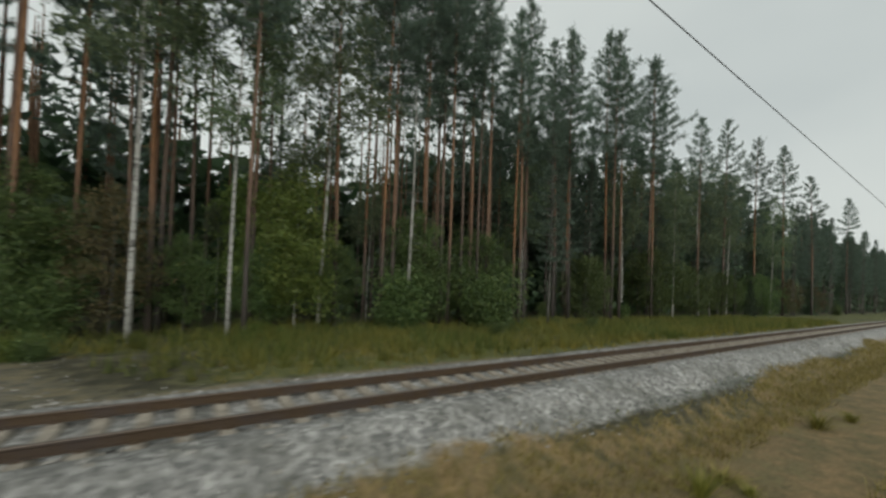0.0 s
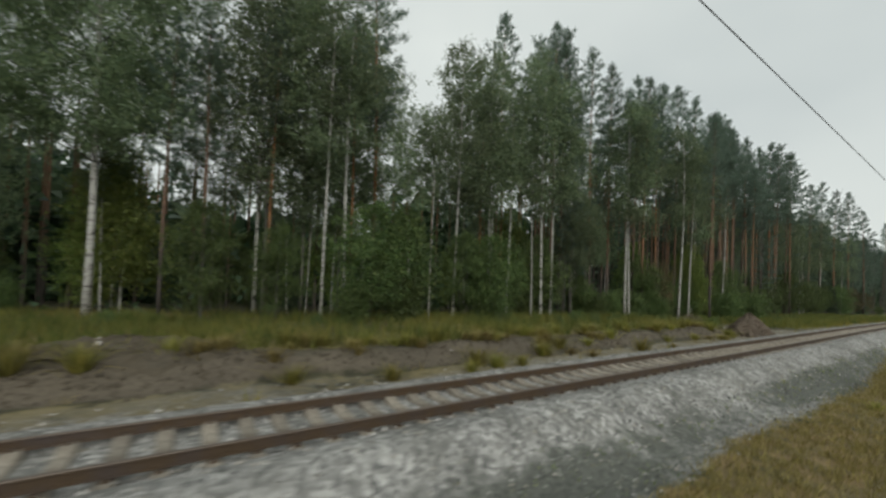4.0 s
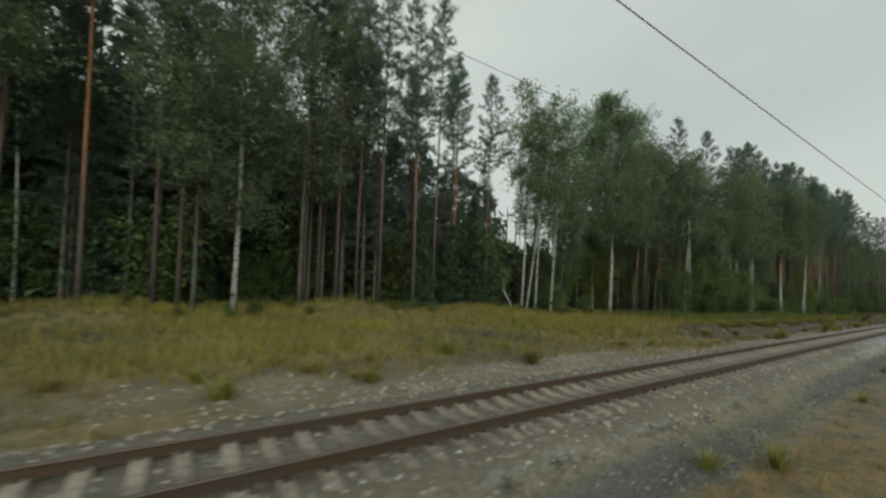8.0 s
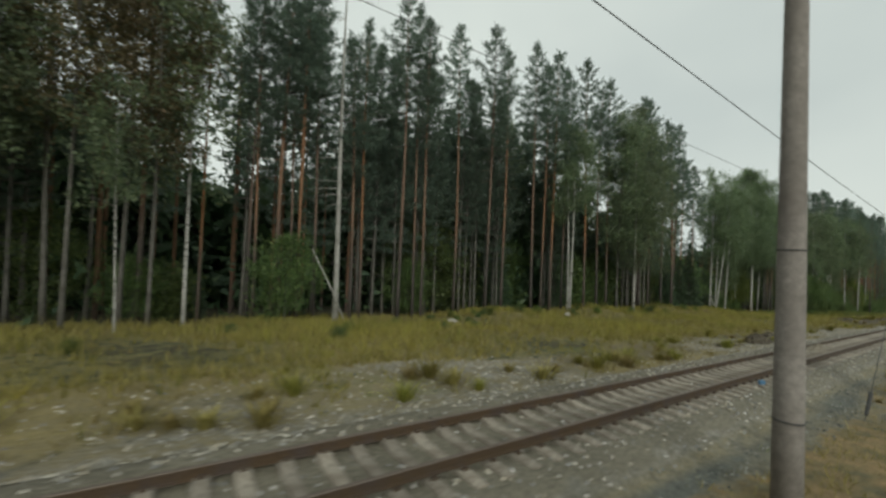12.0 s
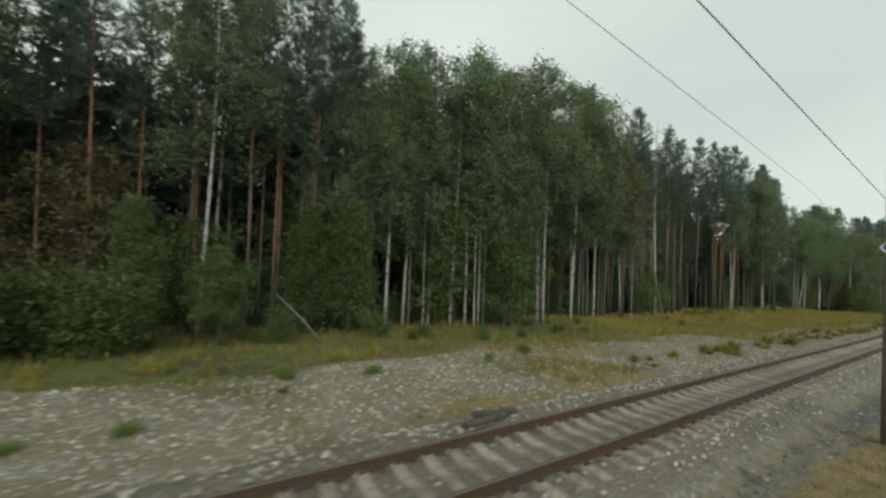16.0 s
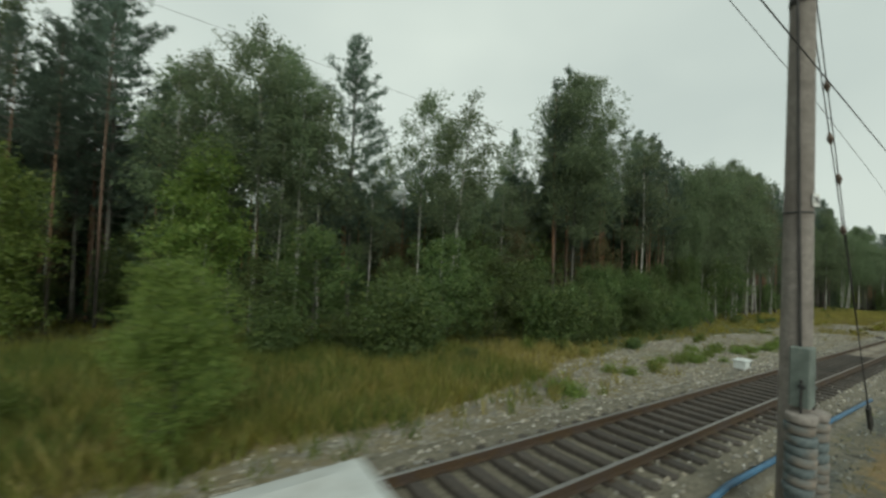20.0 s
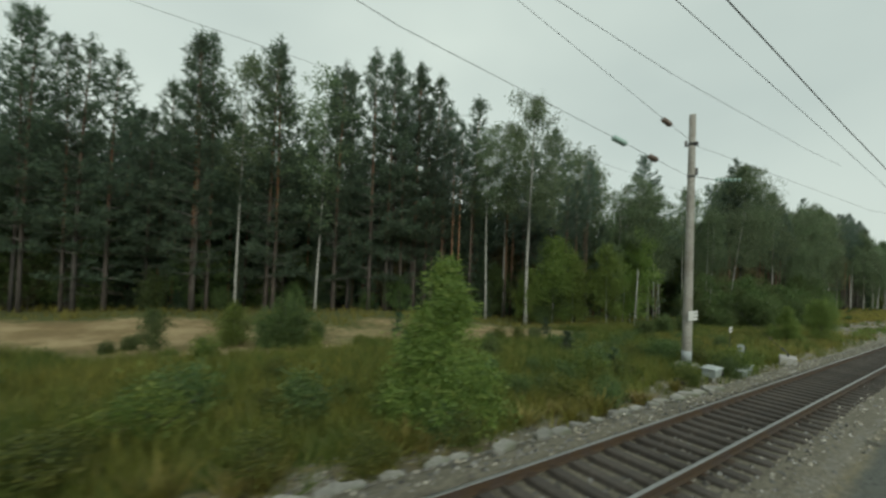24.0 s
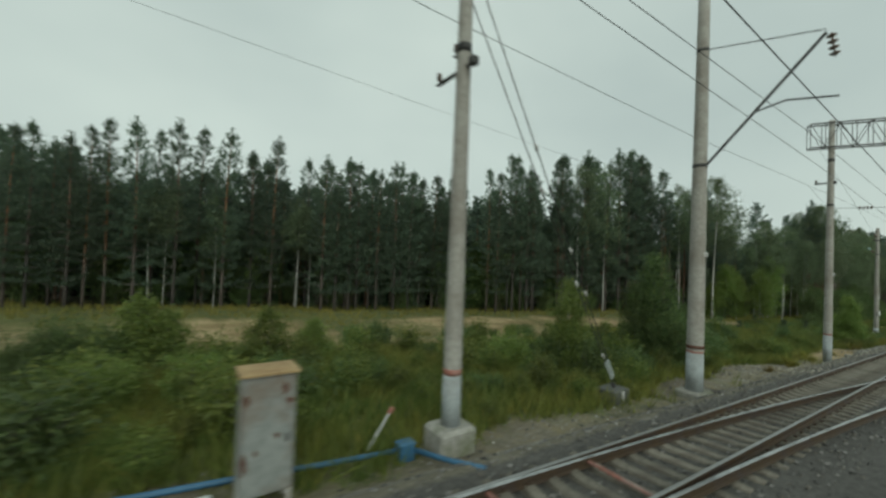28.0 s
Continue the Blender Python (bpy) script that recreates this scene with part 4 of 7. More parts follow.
WORDS = {
    "pine_tree": ("tall Scots pine with orange upper trunk and dark crown", "tree", "pines of the wood"),
    "birch_tree": ("birch with white black-marked trunk and drooping leaves", "tree", "birches of the wood"),
    "broadleaf_tree": ("leafy broadleaf tree with dense green crown at the wood's edge", "tree", "broadleaf trees of the wood"),
    "spruce_tree": ("dark green conical spruce with drooping branches", "tree", "spruces of the wood"),
    "birch_sapling": ("young birch with fresh green leaves in the meadow", "sapling", "young birches"),
    "dead_tree": ("bare pale dead tree without bark or leaves", "tree", "dead trees"),
    "weed_clump": ("clump of tall green weeds in the grass", "weeds", "weed clumps"),
    "low_shrub": ("low dark green leafy shrub in the meadow grass", "shrub", "low shrubs"),
    "weed_mat": ("low green leafy weeds spreading over the gravel", "weeds", "weeds on the gravel"),
    "flowering_weed": ("clump of flowering weeds beside the wood", "weeds", "flowering weeds"),
    "bush": ("leafy green bush growing at the edge of the wood", "bush", "bushes along the wood"),
}
HEIGHT = {}
for key, (nm, tm, cm) in KINDS.items():
    HEIGHT[key] = max(v.co.z for v in cm.vertices)
planted = []


def plant(key, x, y, height=None, turn=None, label="", lean=0.0):
    nm, tm, cm = KINDS[key]
    lab, cat, grp = WORDS[nm]
    k = 1.0 if height is None else height / HEIGHT[key]
    root = thing(nm, x, y, here(x, y), label or lab, cat, grp, "", (x * 7.3 + y * 3.1) % 6.28 if turn is None else turn, k)
    root.rotation_euler.y = lean
    low = nm in ("bush", "low_shrub", "weed_clump", "weed_mat", "flowering_weed")
    part("woody_base" if nm in ("bush", "low_shrub") else "stalk" if low else "trunk", tm, root)
    part("foliage" if low else "crown", cm, root)
    planted.append((x, y))
    return root


GROW = {"pine": ["pine0", "pine1", "pine2", "pine3", "pine4"], "tall": ["tall0", "tall1"], "full": ["full0", "full1", "full2"], "bushW": ["bushW0", "bushW1"], "short": ["short0", "short1", "short2", "short3"], "birch": ["birch0", "birch1", "birch2", "birch3"],
        "slim": ["slim0", "slim1"], "broad": ["broad0", "broad1", "broad2"], "spruce": ["spruce0"], "sap": ["sap0", "sap1"], "bushF": ["bush4", "bush2"]}
grow_rng = random.Random(3)


def grow(kind, x, y, h):
    """One tree of a kind at a known place, as tall as it stands there."""
    keys = GROW.get(kind, [kind])
    return plant(grow_rng.choice(keys), x, y, h)


# ======== line poles, their fittings and wires ========


def cyl(r, z0, z1, n=14, mi=0, s=None, cx=0.0, cy=0.0, r1=None):
    s = s or Shape()
    r1 = r if r1 is None else r1
    s.rings([[(cx + q * math.cos(2 * math.pi * k / n), cy + q * math.sin(2 * math.pi * k / n), z) for k in range(n)] for q, z in ((r, z0), (r1, z1))], mi)
    return s


def shaft_mesh(H, r0=0.215, r1=0.14):
    s = Shape()
    zs = [-0.6] + [H * k / 6 for k in range(1, 7)]
    s.tube([(0, 0, z) for z in zs], [r0 + (r1 - r0) * max(0, z) / H for z in zs], 20)
    return s.mesh("shaft", M["brown_concrete" if H < 12 else "concrete"], True)


SHAFTS = {H: shaft_mesh(H) for H in (11.0, 11.5, 12.3, 15.0)}
SHAFTS[16.0] = shaft_mesh(16.0, 0.285, 0.18)   # the stout pole with the strut
PALE_SHAFT = shaft_mesh(11.0)
PALE_SHAFT.materials[0] = M["grey_brown_concrete"]
RADIUS = lambda H, z: 0.285 - 0.105 * z / H if H == 16.0 else 0.215 - 0.075 * z / H


def line_pole(x, y, H=11.0, label="grey tapered concrete pole beside the track", lean=0.0):
    z0 = here(x, y)
    root = thing("line_pole", x, y, z0, label, "pole", "poles of the overhead line")
    root.rotation_euler.y = lean
    part("shaft", SHAFTS[H], root)
    root["tall"] = H
    return root, z0


def ring(root, H, z, mat="steel", h=0.05, name="clamp", grow_r=0.012, label=""):
    s = Shape()
    n = 20
    lv = []
    for q, zz in ((0.0, z), (grow_r, z), (grow_r, z + h), (0.0, z + h)):
        r = RADIUS(H, zz) + q - 0.002
        lv.append([(r * math.cos(2 * math.pi * k / n), r * math.sin(2 * math.pi * k / n), zz) for k in range(n)])
    s.rings(lv, 0, False)
    return part(name, s.mesh(name, M[mat], True), root, label)


def paint(root, H, z0, z1, mat, name="painted_band", label=""):
    return ring(root, H, z0, mat, z1 - z0, name, 0.004, label)


def arm(root, z, y0, y1, size=0.05, x=0.0, name="crossarm", box=True):
    """A steel angle that reaches from behind the shaft out over the far side, with pins."""
    s = Shape()
    s.box(x - size, x + size, y0, y1, z - size, z - size + 0.015)
    s.box(x + size - 0.015, x + size, y0, y1, z - size + 0.015, z + size)
    a = part(name, s.mesh(name, M["steel"]), root)
    if box:
        b = Shape()
        b.box(x - 0.09, x + 0.09, y0 - 0.05, y0 + 0.12, z - 0.09, z + 0.09, 0, 0.01)
        part("end_plate", b.mesh("end_plate", M["steel"]), a)
    i = Shape()
    for k, r in enumerate((0.05, 0.07, 0.05, 0.06)):
        cyl(r, z + 0.05 + k * 0.045, z + 0.09 + k * 0.045, 10, 0, i, x, y1 - 0.08)
    part("insulator", i.mesh("insulator", M["porcelain"], True), a)
    return a


def plate(root, x, y, z, w, h, mat="white_paint", name="number_plate", label="small white plate with dark bars", yaw=0.0, bars=True):
    s = Shape()
    s.box(-w / 2, w / 2, -0.008, 0.008, -h / 2, h / 2, 0, 0.003)
    if bars:
        for k in (-0.22, 0.05, 0.25):
            s.box(w * k - w * 0.07, w * k + w * 0.07, -0.011, -0.0082, -h * 0.25, h * 0.25, 1)
    ob = part(name, s.mesh(name, [M[mat], M["dark_paint"]]), root, label)
    ob.location = (x, y, z)
    ob.rotation_euler.z = yaw
    return ob


def insulator_chain(a, b, n=5, r=0.09, mat="porcelain"):
    s = Shape()
    a, b = Vector(a), Vector(b)
    s.tube([a, b], 0.02, 5)
    for k in range(n):
        u = (k + 0.5) / n
        c, d = a.lerp(b, u - 0.25 / n), a.lerp(b, u + 0.3 / n)
        s.tube([c, c.lerp(d, 0.5), d], [r * 0.3, r, r * 0.45], 10)
    return s.mesh("insulator_chain", M[mat], True)


def rod(a, b, r=0.02, n=6, mat="steel", name="rod"):
    return Shape().tube([a, b], r, n).mesh(name, M[mat])


# poles between the two tracks
for px, py, marks in ((-20.5, 1.75, "a"), (-68.35, 1.75, "b"), (-121.1, 1.8, "c"), (-135.1, 2.05, "d"), (-173.9, 1.6, "e"), (-202.3, 1.3, "f"), (-225.0, 1.9, "g")):
    lab = {"a": "brownish concrete pole with two crossarms and grey-painted foot", "b": "brownish concrete pole with crossarms and a bracket over the train",
           "c": "concrete pole with crossarms beside hanging tension weights", "d": "smooth pale concrete pole with a small black box",
           "e": "concrete pole with a blue diamond sign and insulator", "f": "dark concrete pole close to the passing train",
           "g": "pale concrete pole with box and hanging tension weights"}[marks]
    root, z0 = line_pole(px, py, 11.0, lab)
    if marks in "ac":
        root.children[0].data = root.children[0].data.copy()
        root.children[0].data.materials[0] = M["grey_brown_concrete" if marks == "a" else "shaded_concrete"]
    if marks in "dg":
        root.children[0].data = PALE_SHAFT
    if marks in "abc":
        low, high = {"a": (5.65, 6.3), "b": (5.4, 6.95), "c": (5.6, 6.5)}[marks]
        ring(root, 11.0, low - z0 - 0.05, "steel", 0.12)
        arm(root, low - z0, -0.3, 0.85)
        arm(root, high - z0, -0.25, 0.6, 0.04)
        ring(root, 11.0, high - z0 - 0.05, "steel", 0.1)
        if marks != "c":
            ring(root, 11.0, 3.2 - z0, "steel", 0.02)
        ring(root, 11.0, 1.68 - z0, "steel", 0.035)
        paint(root, 11.0, 0.0, 1.3 - z0, "grey_paint", "painted_foot", "grey-blue painted foot")
        plate(root, -0.03, -0.205, {"a": 4.85, "b": 4.65, "c": 4.7}[marks] - z0, 0.13, 0.17, yaw=-0.3)
    if marks in "bc":
        s = Shape()
        s.tube([(0, 0, 6.6 - z0), (0, -0.6, 6.5 - z0), (0, -2.4, 7.6 - z0)], 0.04, 6)
        part("bracket", s.mesh("bracket", M["steel"]), root)
        part("conductor", rod((0.22, -0.05, 1.0), (0.2, -0.02, 7.0), 0.012), root)
    if marks == "d":
        ring(root, 11.0, 4.0 - z0, "steel", 0.025)
        ring(root, 11.0, 1.2 - z0, "steel", 0.03)
        s = Shape()
        s.box(0.13, 0.27, -0.12, 0.06, 4.4 - z0, 4.72 - z0, 0, 0.01)
        part("black_box", s.mesh("black_box", M["dark_paint"]), root)
    if marks == "e":
        ring(root, 11.0, 5.2 - z0, "steel", 0.1)
        sign = Shape()
        q = 0.34
        sign.rings([[(q, y, 0), (0, y, q), (-q, y, 0), (0, y, -q)] for y in (-0.012, 0.012)], 1)
        q = 0.31
        sign.rings([[(q, y, 0), (0, y, q), (-q, y, 0), (0, y, -q)] for y in (-0.016, -0.0125)], 0)
        board = part("diamond_sign", sign.mesh("diamond_sign", [M["blue_paint"], M["white_paint"]]), root, "blue diamond sign with a white bent mark")
        board.location = (-0.26, -0.06, 4.55 - z0)
        board.rotation_euler.z = -0.78
        board.scale = (1.1, 1.0, 1.1)
        u = Shape()
        u.box(-0.165, -0.085, -0.022, -0.0165, -0.12, 0.15)
        u.box(-0.085, 0.07, -0.022, -0.0165, -0.12, -0.045)
        u.box(0.07, 0.15, -0.022, -0.0165, -0.12, 0.15)
        part("white_mark", u.mesh("white_mark", M["white_paint"]), board)
        plate(root, -0.03, -0.205, 4.13 - z0, 0.12, 0.2, yaw=-0.3)
        part("insulator_chain", insulator_chain((-0.2, 0.1, 5.2 - z0), (-0.66, 0.1, 5.16 - z0), 2, 0.115, "glass_green"), root)
        part("strain_clamp", rod((-0.6, 0.1, 5.165 - z0), (-1.0, 0.1, 5.13 - z0), 0.022, 6, "dark_paint"), root)
        s = Shape().tube([(-0.98, 0.1, 5.13 - z0), (-0.98, 0.1, 4.85 - z0), (-0.86, 0.1, 4.63 - z0), (-0.61, 0.1, 4.55 - z0), (-0.18, 0.1, 4.85 - z0)], 0.009, 5)
        part("slack_loop", s.mesh("slack_loop", M["wire"]), root)
        ring(root, 11.0, 4.62 - z0, "steel", 0.03)
    if marks == "g":
        s = Shape()
        s.tube([(0, 0, 8.0 - z0), (0.1, -0.9, 8.3 - z0), (0.1, -2.6, 8.4 - z0)], 0.045, 6)
        part("bracket", s.mesh("bracket", M["steel"]), root)
        ring(root, 11.0, 7.9 - z0, "steel", 0.2)
        ring(root, 11.0, 4.55 - z0, "steel", 0.03)
        plate(root, -0.03, -0.205, 4.75 - z0, 0.15, 0.2, yaw=-0.3)
        s = Shape()
        s.box(-0.32, -0.02, -0.24, 0.0, 1.6 - z0, 2.5 - z0, 0, 0.015)
        part("relay_box", s.mesh("relay_box", M["green_grey_paint"]), root)
        part("cable", rod((-0.2, -0.1, 2.4 - z0), (-0.18, 0.02, 8.0 - z0), 0.02), root)


def tension_weights(x, y, base, caps):
    """Two hanging stacks of round concrete weights under a yoke that keeps the wires tight."""
    root = thing("tension_weights", x, y, here(x, y), "two stacks of round concrete weights with %s tops under a yoke" % caps, "weights", "tension weights")
    rng = random.Random(int(-x))
    off = (0.36, -0.2) if caps == "rusty" else (0.38, -0.06)
    for sx, sy in ((0.0, 0.0), off):
        top = base - here(x, y)
        n = 9
        part("rod", rod((sx, sy, 0.25), (sx, sy, top + 0.5), 0.016), root)
        for k in range(n):
            z1 = top - k * 0.15
            s = Shape()
            r = 0.185
            s.rings([[((r + q) * math.cos(a * math.pi / 8), (r + q) * math.sin(a * math.pi / 8), zz) for a in range(16)] for q, zz in ((-0.055, -0.15), (-0.055, -0.124), (-0.008, -0.121), (0.0, -0.112), (0.003, -0.012), (-0.012, 0.0))])
            ob = part("weight", s.mesh("weight", M[("rust_cap" if caps == "rusty" else "grey_brown_concrete") if k == 0 else "weight_paint"], True), root, "%s top weight" % caps if k == 0 else "")
            ob.location = (sx + rng.uniform(-0.012, 0.012), sy + rng.uniform(-0.012, 0.012), z1)
            ob.rotation_euler = (rng.uniform(-0.05, 0.05), rng.uniform(-0.05, 0.05), rng.uniform(0, 3))
    s = Shape()
    s.tube([(-0.03, 0.0, top + 0.4), (off[0] + 0.03, off[1], top + 0.34)], 0.045, 4)
    part("yoke", s.mesh("yoke", M["dark_paint"]), root, "dark iron yoke")
    return root


tension_weights(-120.48, 1.98, 2.52, "rusty")
tension_weights(-225.35, 1.75, 1.5, "weathered")

# poles beyond the side track
root, z0 = line_pole(-258.0, 8.6, 12.3, "tall pale concrete pole with wires, white boards and insulators")
for z in (10.5, 8.95):
    ring(root, 12.3, z - z0, "steel", 0.12)
arm(root, 10.55 - z0, -0.2, 0.35, 0.04)
s = Shape().box(-0.42, 0.42, -0.4, 0.4, -0.3, 0.42, 0, 0.05)
part("foundation", s.mesh("foundation", M["mossy_concrete"]), root)
s = Shape().box(-0.45, -0.02, -0.26, -0.22, 2.15 - z0, 2.6 - z0, 0, 0.01)
for k in range(3):
    s.box(0.02, 0.42, -0.26, -0.22, 2.15 + 0.16 * k - z0, 2.27 + 0.16 * k - z0, 0, 0.01)
part("white_boards", s.mesh("white_boards", M["white_paint"]), root)
s = Shape().box(0.16, 0.36, -0.15, 0.1, 9.1 - z0, 9.45 - z0, 0, 0.02)
part("clamp_box", s.mesh("clamp_box", M["steel"]), root)
part("insulator_chain", insulator_chain((0.2, -0.9, 8.75 - z0), (0.35, -1.9, 8.6 - z0), 6, 0.12, "glass_green"), root)
part("tie_rod", rod((0.0, -0.1, 9.0 - z0), (0.2, -0.9, 8.75 - z0), 0.015), root)
paint(root, 12.3, 0.45, 1.0, "grey_paint", "painted_foot")

root, z0 = line_pole(-289.7, 6.35, 15.0, "tall concrete pole that carries a steel gantry beam")
plate(root, 0.05, -0.215, 5.0 - z0, 0.27, 0.2, yaw=-0.05)
paint(root, 15.0, -0.1, 1.25 - z0, "grey_paint", "painted_foot", "pale blue-grey painted foot")
paint(root, 15.0, 1.26 - z0, 1.36 - z0, "red_paint", "red_band", "thin red band")
arm(root, 10.7 - z0, -0.2, 0.75, 0.045)
ring(root, 15.0, 9.25 - z0, "steel", 0.12)
ring(root, 15.0, 12.0 - z0, "steel", 0.2)
tie = lambda d, z: (0.438 * d, -0.899 * d, z - z0)
part("tie_rod", rod(tie(0.1, 9.1), tie(1.2, 9.1), 0.015), root)
part("insulator_chain", insulator_chain(tie(1.2, 9.1), tie(1.85, 9.1), 4, 0.11, "porcelain"), root)
part("tie_wire", rod(tie(1.85, 9.1), tie(7.0, 9.15), 0.012), root)
arm_me = Shape().tube([tie(3.9, 9.1), tie(4.2, 9.02), tie(5.2, 8.62), tie(5.3, 8.5)], 0.03, 6)
part("steady_arm", arm_me.mesh("steady_arm", M["steel"]), root, "dark steel steady arm")
s = Shape()
y0, y1, n = 1.1, -8.2, 13
for zz in (12.9 - z0, 14.4 - z0):
    for xx in (-0.25, 0.25):
        s.box(xx - 0.035, xx + 0.035, y1, y0, zz - 0.035, zz + 0.035)
for k in range(n + 1):
    yy = y0 + (y1 - y0) * k / n
    for xx in (-0.25, 0.25):
        s.tube([(xx, yy, 12.9 - z0), (xx, yy, 14.4 - z0)], 0.02, 4)
        if k < n:
            yb = y0 + (y1 - y0) * (k + 1) / n
            s.tube([(xx, yy, (12.9 if k % 2 else 14.4) - z0), (xx, yb, (14.4 if k % 2 else 12.9) - z0)], 0.018, 4)
    for zz in (12.9 - z0, 14.4 - z0):
        s.tube([(-0.25, yy, zz), (0.25, yy, zz)], 0.015, 4)
beam = part("gantry_beam", s.mesh("gantry_beam", M["steel"]), root, "dark lattice steel beam over the tracks")
beam.rotation_euler.z = radians(32)

root, z0 = line_pole(-307.1, 6.45, 16.0, "concrete pole on a block with a steel cantilever strut")
s = Shape().box(-0.55, 0.55, -0.45, 0.45, -0.35, 0.26, 0, 0.06)
part("foundation", s.mesh("foundation", M["mossy_concrete"]), root)
paint(root, 16.0, 0.26, 1.22 - z0, "grey_paint", "painted_foot", "grey-blue painted foot")
paint(root, 16.0, 1.22 - z0, 1.29 - z0, "red_paint", "red_band", "faded red band")
ring(root, 16.0, 1.38 - z0, "dark_rust", 0.11, "strap", 0.014, "rusty strap")
ring(root, 16.0, 8.0 - z0, "steel", 0.12)
ring(root, 16.0, 12.3 - z0, "steel", 0.1)
plate(root, 0.05, -0.265, 4.8 - z0, 0.17, 0.15, yaw=-0.2)
part("strut", rod((0, -0.15, 8.0 - z0), (0.0, -3.3, 11.5 - z0), 0.05, 8), root)
part("tie_rod", rod((0, -0.15, 12.35 - z0), (0.0, -3.3, 11.6 - z0), 0.018), root)
part("insulator_chain", insulator_chain((0.0, -3.4, 11.45 - z0), (0.0, -3.5, 10.7 - z0), 4, 0.13, "porcelain"), root)
s = Shape().tube([(0, -1.6, 9.6 - z0), (0, -2.4, 9.75 - z0), (0.0, -3.6, 9.5 - z0)], 0.03, 6)
part("steady_arm", s.mesh("steady_arm", M["steel"]), root)

root, z0 = line_pole(-317.65, 6.92, 12.3, "concrete pole on a block with crossarm and guy wires")
s = Shape().box(-0.47, 0.47, -0.4, 0.4, -0.4, 0.58, 0, 0.07)
part("foundation", s.mesh("foundation", M["mossy_concrete"]), root)
paint(root, 12.3, 0.58, 1.28 - z0, "grey_paint", "painted_foot", "grey-blue painted foot")
paint(root, 12.3, 1.28 - z0, 1.42 - z0, "red_paint", "red_band", "faded red band")
ring(root, 12.3, 8.5 - z0, "steel", 0.2)
arm(root, 8.2 - z0, -0.4, 1.1, 0.06)
arm(root, 8.62 - z0, -0.1, 0.4, 0.05, 0.0, "crossarm", False)


def guy(x0, y0, z0, x1, y1, z1, beads=(0.35, 0.6), r=0.01, mat="porcelain", screw="steel"):
    """An anchor wire with insulators and a turnbuckle."""
    a, b = Vector((x0, y0, up(x0, y0, z0))), Vector((x1, y1, up(x1, y1, z1)))
    root = tagged(new("guy_wire"), "slanting steel guy wire with small insulators", "guy wire", "guy wires")
    root.location = b
    a = a - b
    b = Vector((0, 0, 0))
    part("strand", rod(a, b, r, 5), root)
    for u in beads:
        s = Shape()
        c = a.lerp(b, u)
        d = (b - a).normalized()
        s.tube([c - d * 0.12, c, c + d * 0.12], [0.02, 0.055, 0.02], 8)
        part("bead", s.mesh("bead", M[mat], True), root)
    d = (b - a).normalized()
    s = Shape().tube([b - d * 0.9, b - d * 0.2], [0.045, 0.045], 6)
    part("turnbuckle", s.mesh("turnbuckle", M[screw]), root)
    return root


guy(-317.6, 6.75, 10.5, -310.75, 7.3, 0.35, (0.35, 0.6, 0.72), 0.017, "white_foot", "teal_lid")
guy(-317.6, 6.75, 9.6, -310.85, 7.3, 0.3, (0.4, 0.66, 0.9), 0.015, "white_foot", "teal_lid")
guy(-225.0, 2.0, 10.5, -218.4, 2.0, -0.15, (0.3, 0.45))
guy(-225.0, 2.0, 9.6, -217.9, 2.05, -0.15, (0.33, 0.5))
guy(-121.0, 1.9, 8.5, -127.5, 2.3, -0.1, (0.3, 0.4))


def wire(points, r=0.012, label="thin dark overhead wire"):
    s = Shape()
    s.tube([(x, y, up(x, y, z)) for x, y, z in points], r * 0.8, 5)
    return tagged(new("overhead_wire", s.mesh("overhead_wire", M["wire"])), label, "wire", "overhead wires")


def smooth_wire(ytable, z, x0, x1, r=0.012, step=6.0, hang=0.0, period=52.0):
    wire([(x, float(lerp_table(x, ytable)), z - hang * math.sin(math.pi * ((x / period) % 1.0))) for x in np.arange(x0, x1, step)], r)


smooth_wire(((-350, 1.9), (-285, 1.88), (-268, 1.87), (-246, 1.7), (-218, 1.62), (-207, 1.75), (-195, 1.93), (-184, 2.06), (-167, 2.4), (-150, 2.75), (-128, 2.82), (-106, 2.75), (-94, 2.62), (-83, 2.46), (-65, 2.15), (-34, 2.0), (-9, 2.15), (4, 2.4), (40, 2.7), (240, 2.7)), 6.65, -345, 235, 0.011)
smooth_wire(((-250, 2.2), (-218, 2.8), (-207, 3.2), (-195, 3.65), (-184, 4.2), (-167, 4.95), (-145, 6.5), (-128, 5.8), (-117, 5.4), (-106, 6.2), (-94, 6.5), (-80, 6.3), (-60, 5.3), (-48, 4.9)), 8.15, -250, -46, 0.008)
wire([(-258.0, 8.6, 8.95), (-274, 7.9, 9.2), (-289.6, 7.4, 10.75)], 0.010)
wire([(-258.0, 8.5, 10.55), (-289.6, 6.9, 12.9)], 0.010)
wire([(-345, 7.5, 9.6), (-318, 7.5, 9.62), (-305, 7.5, 9.98), (-289.6, 7.5, 10.85), (-281, 7.5, 11.3), (-271, 7.5, 11.75), (-262, 7.5, 11.98), (-245, 7.5, 13.1), (-236, 7.5, 13.9)], 0.011)
wire([(-345, 3.9, 8.0), (-316, 3.9, 8.54), (-306, 3.9, 8.95), (-292, 3.9, 9.2), (-270, 3.9, 9.3), (-255, 3.9, 9.55), (-225, 3.6, 9.4)], 0.011)
wire([(-345, 3.9, 7.85), (-317, 3.9, 7.9), (-303, 3.9, 8.1), (-289.6, 3.9, 8.08), (-284, 3.9, 8.4)], 0.011)
wire([(-345, 14, 11.2), (-300, 14, 10.9), (-250, 14, 11.3), (-200, 15, 11.6)], 0.008)
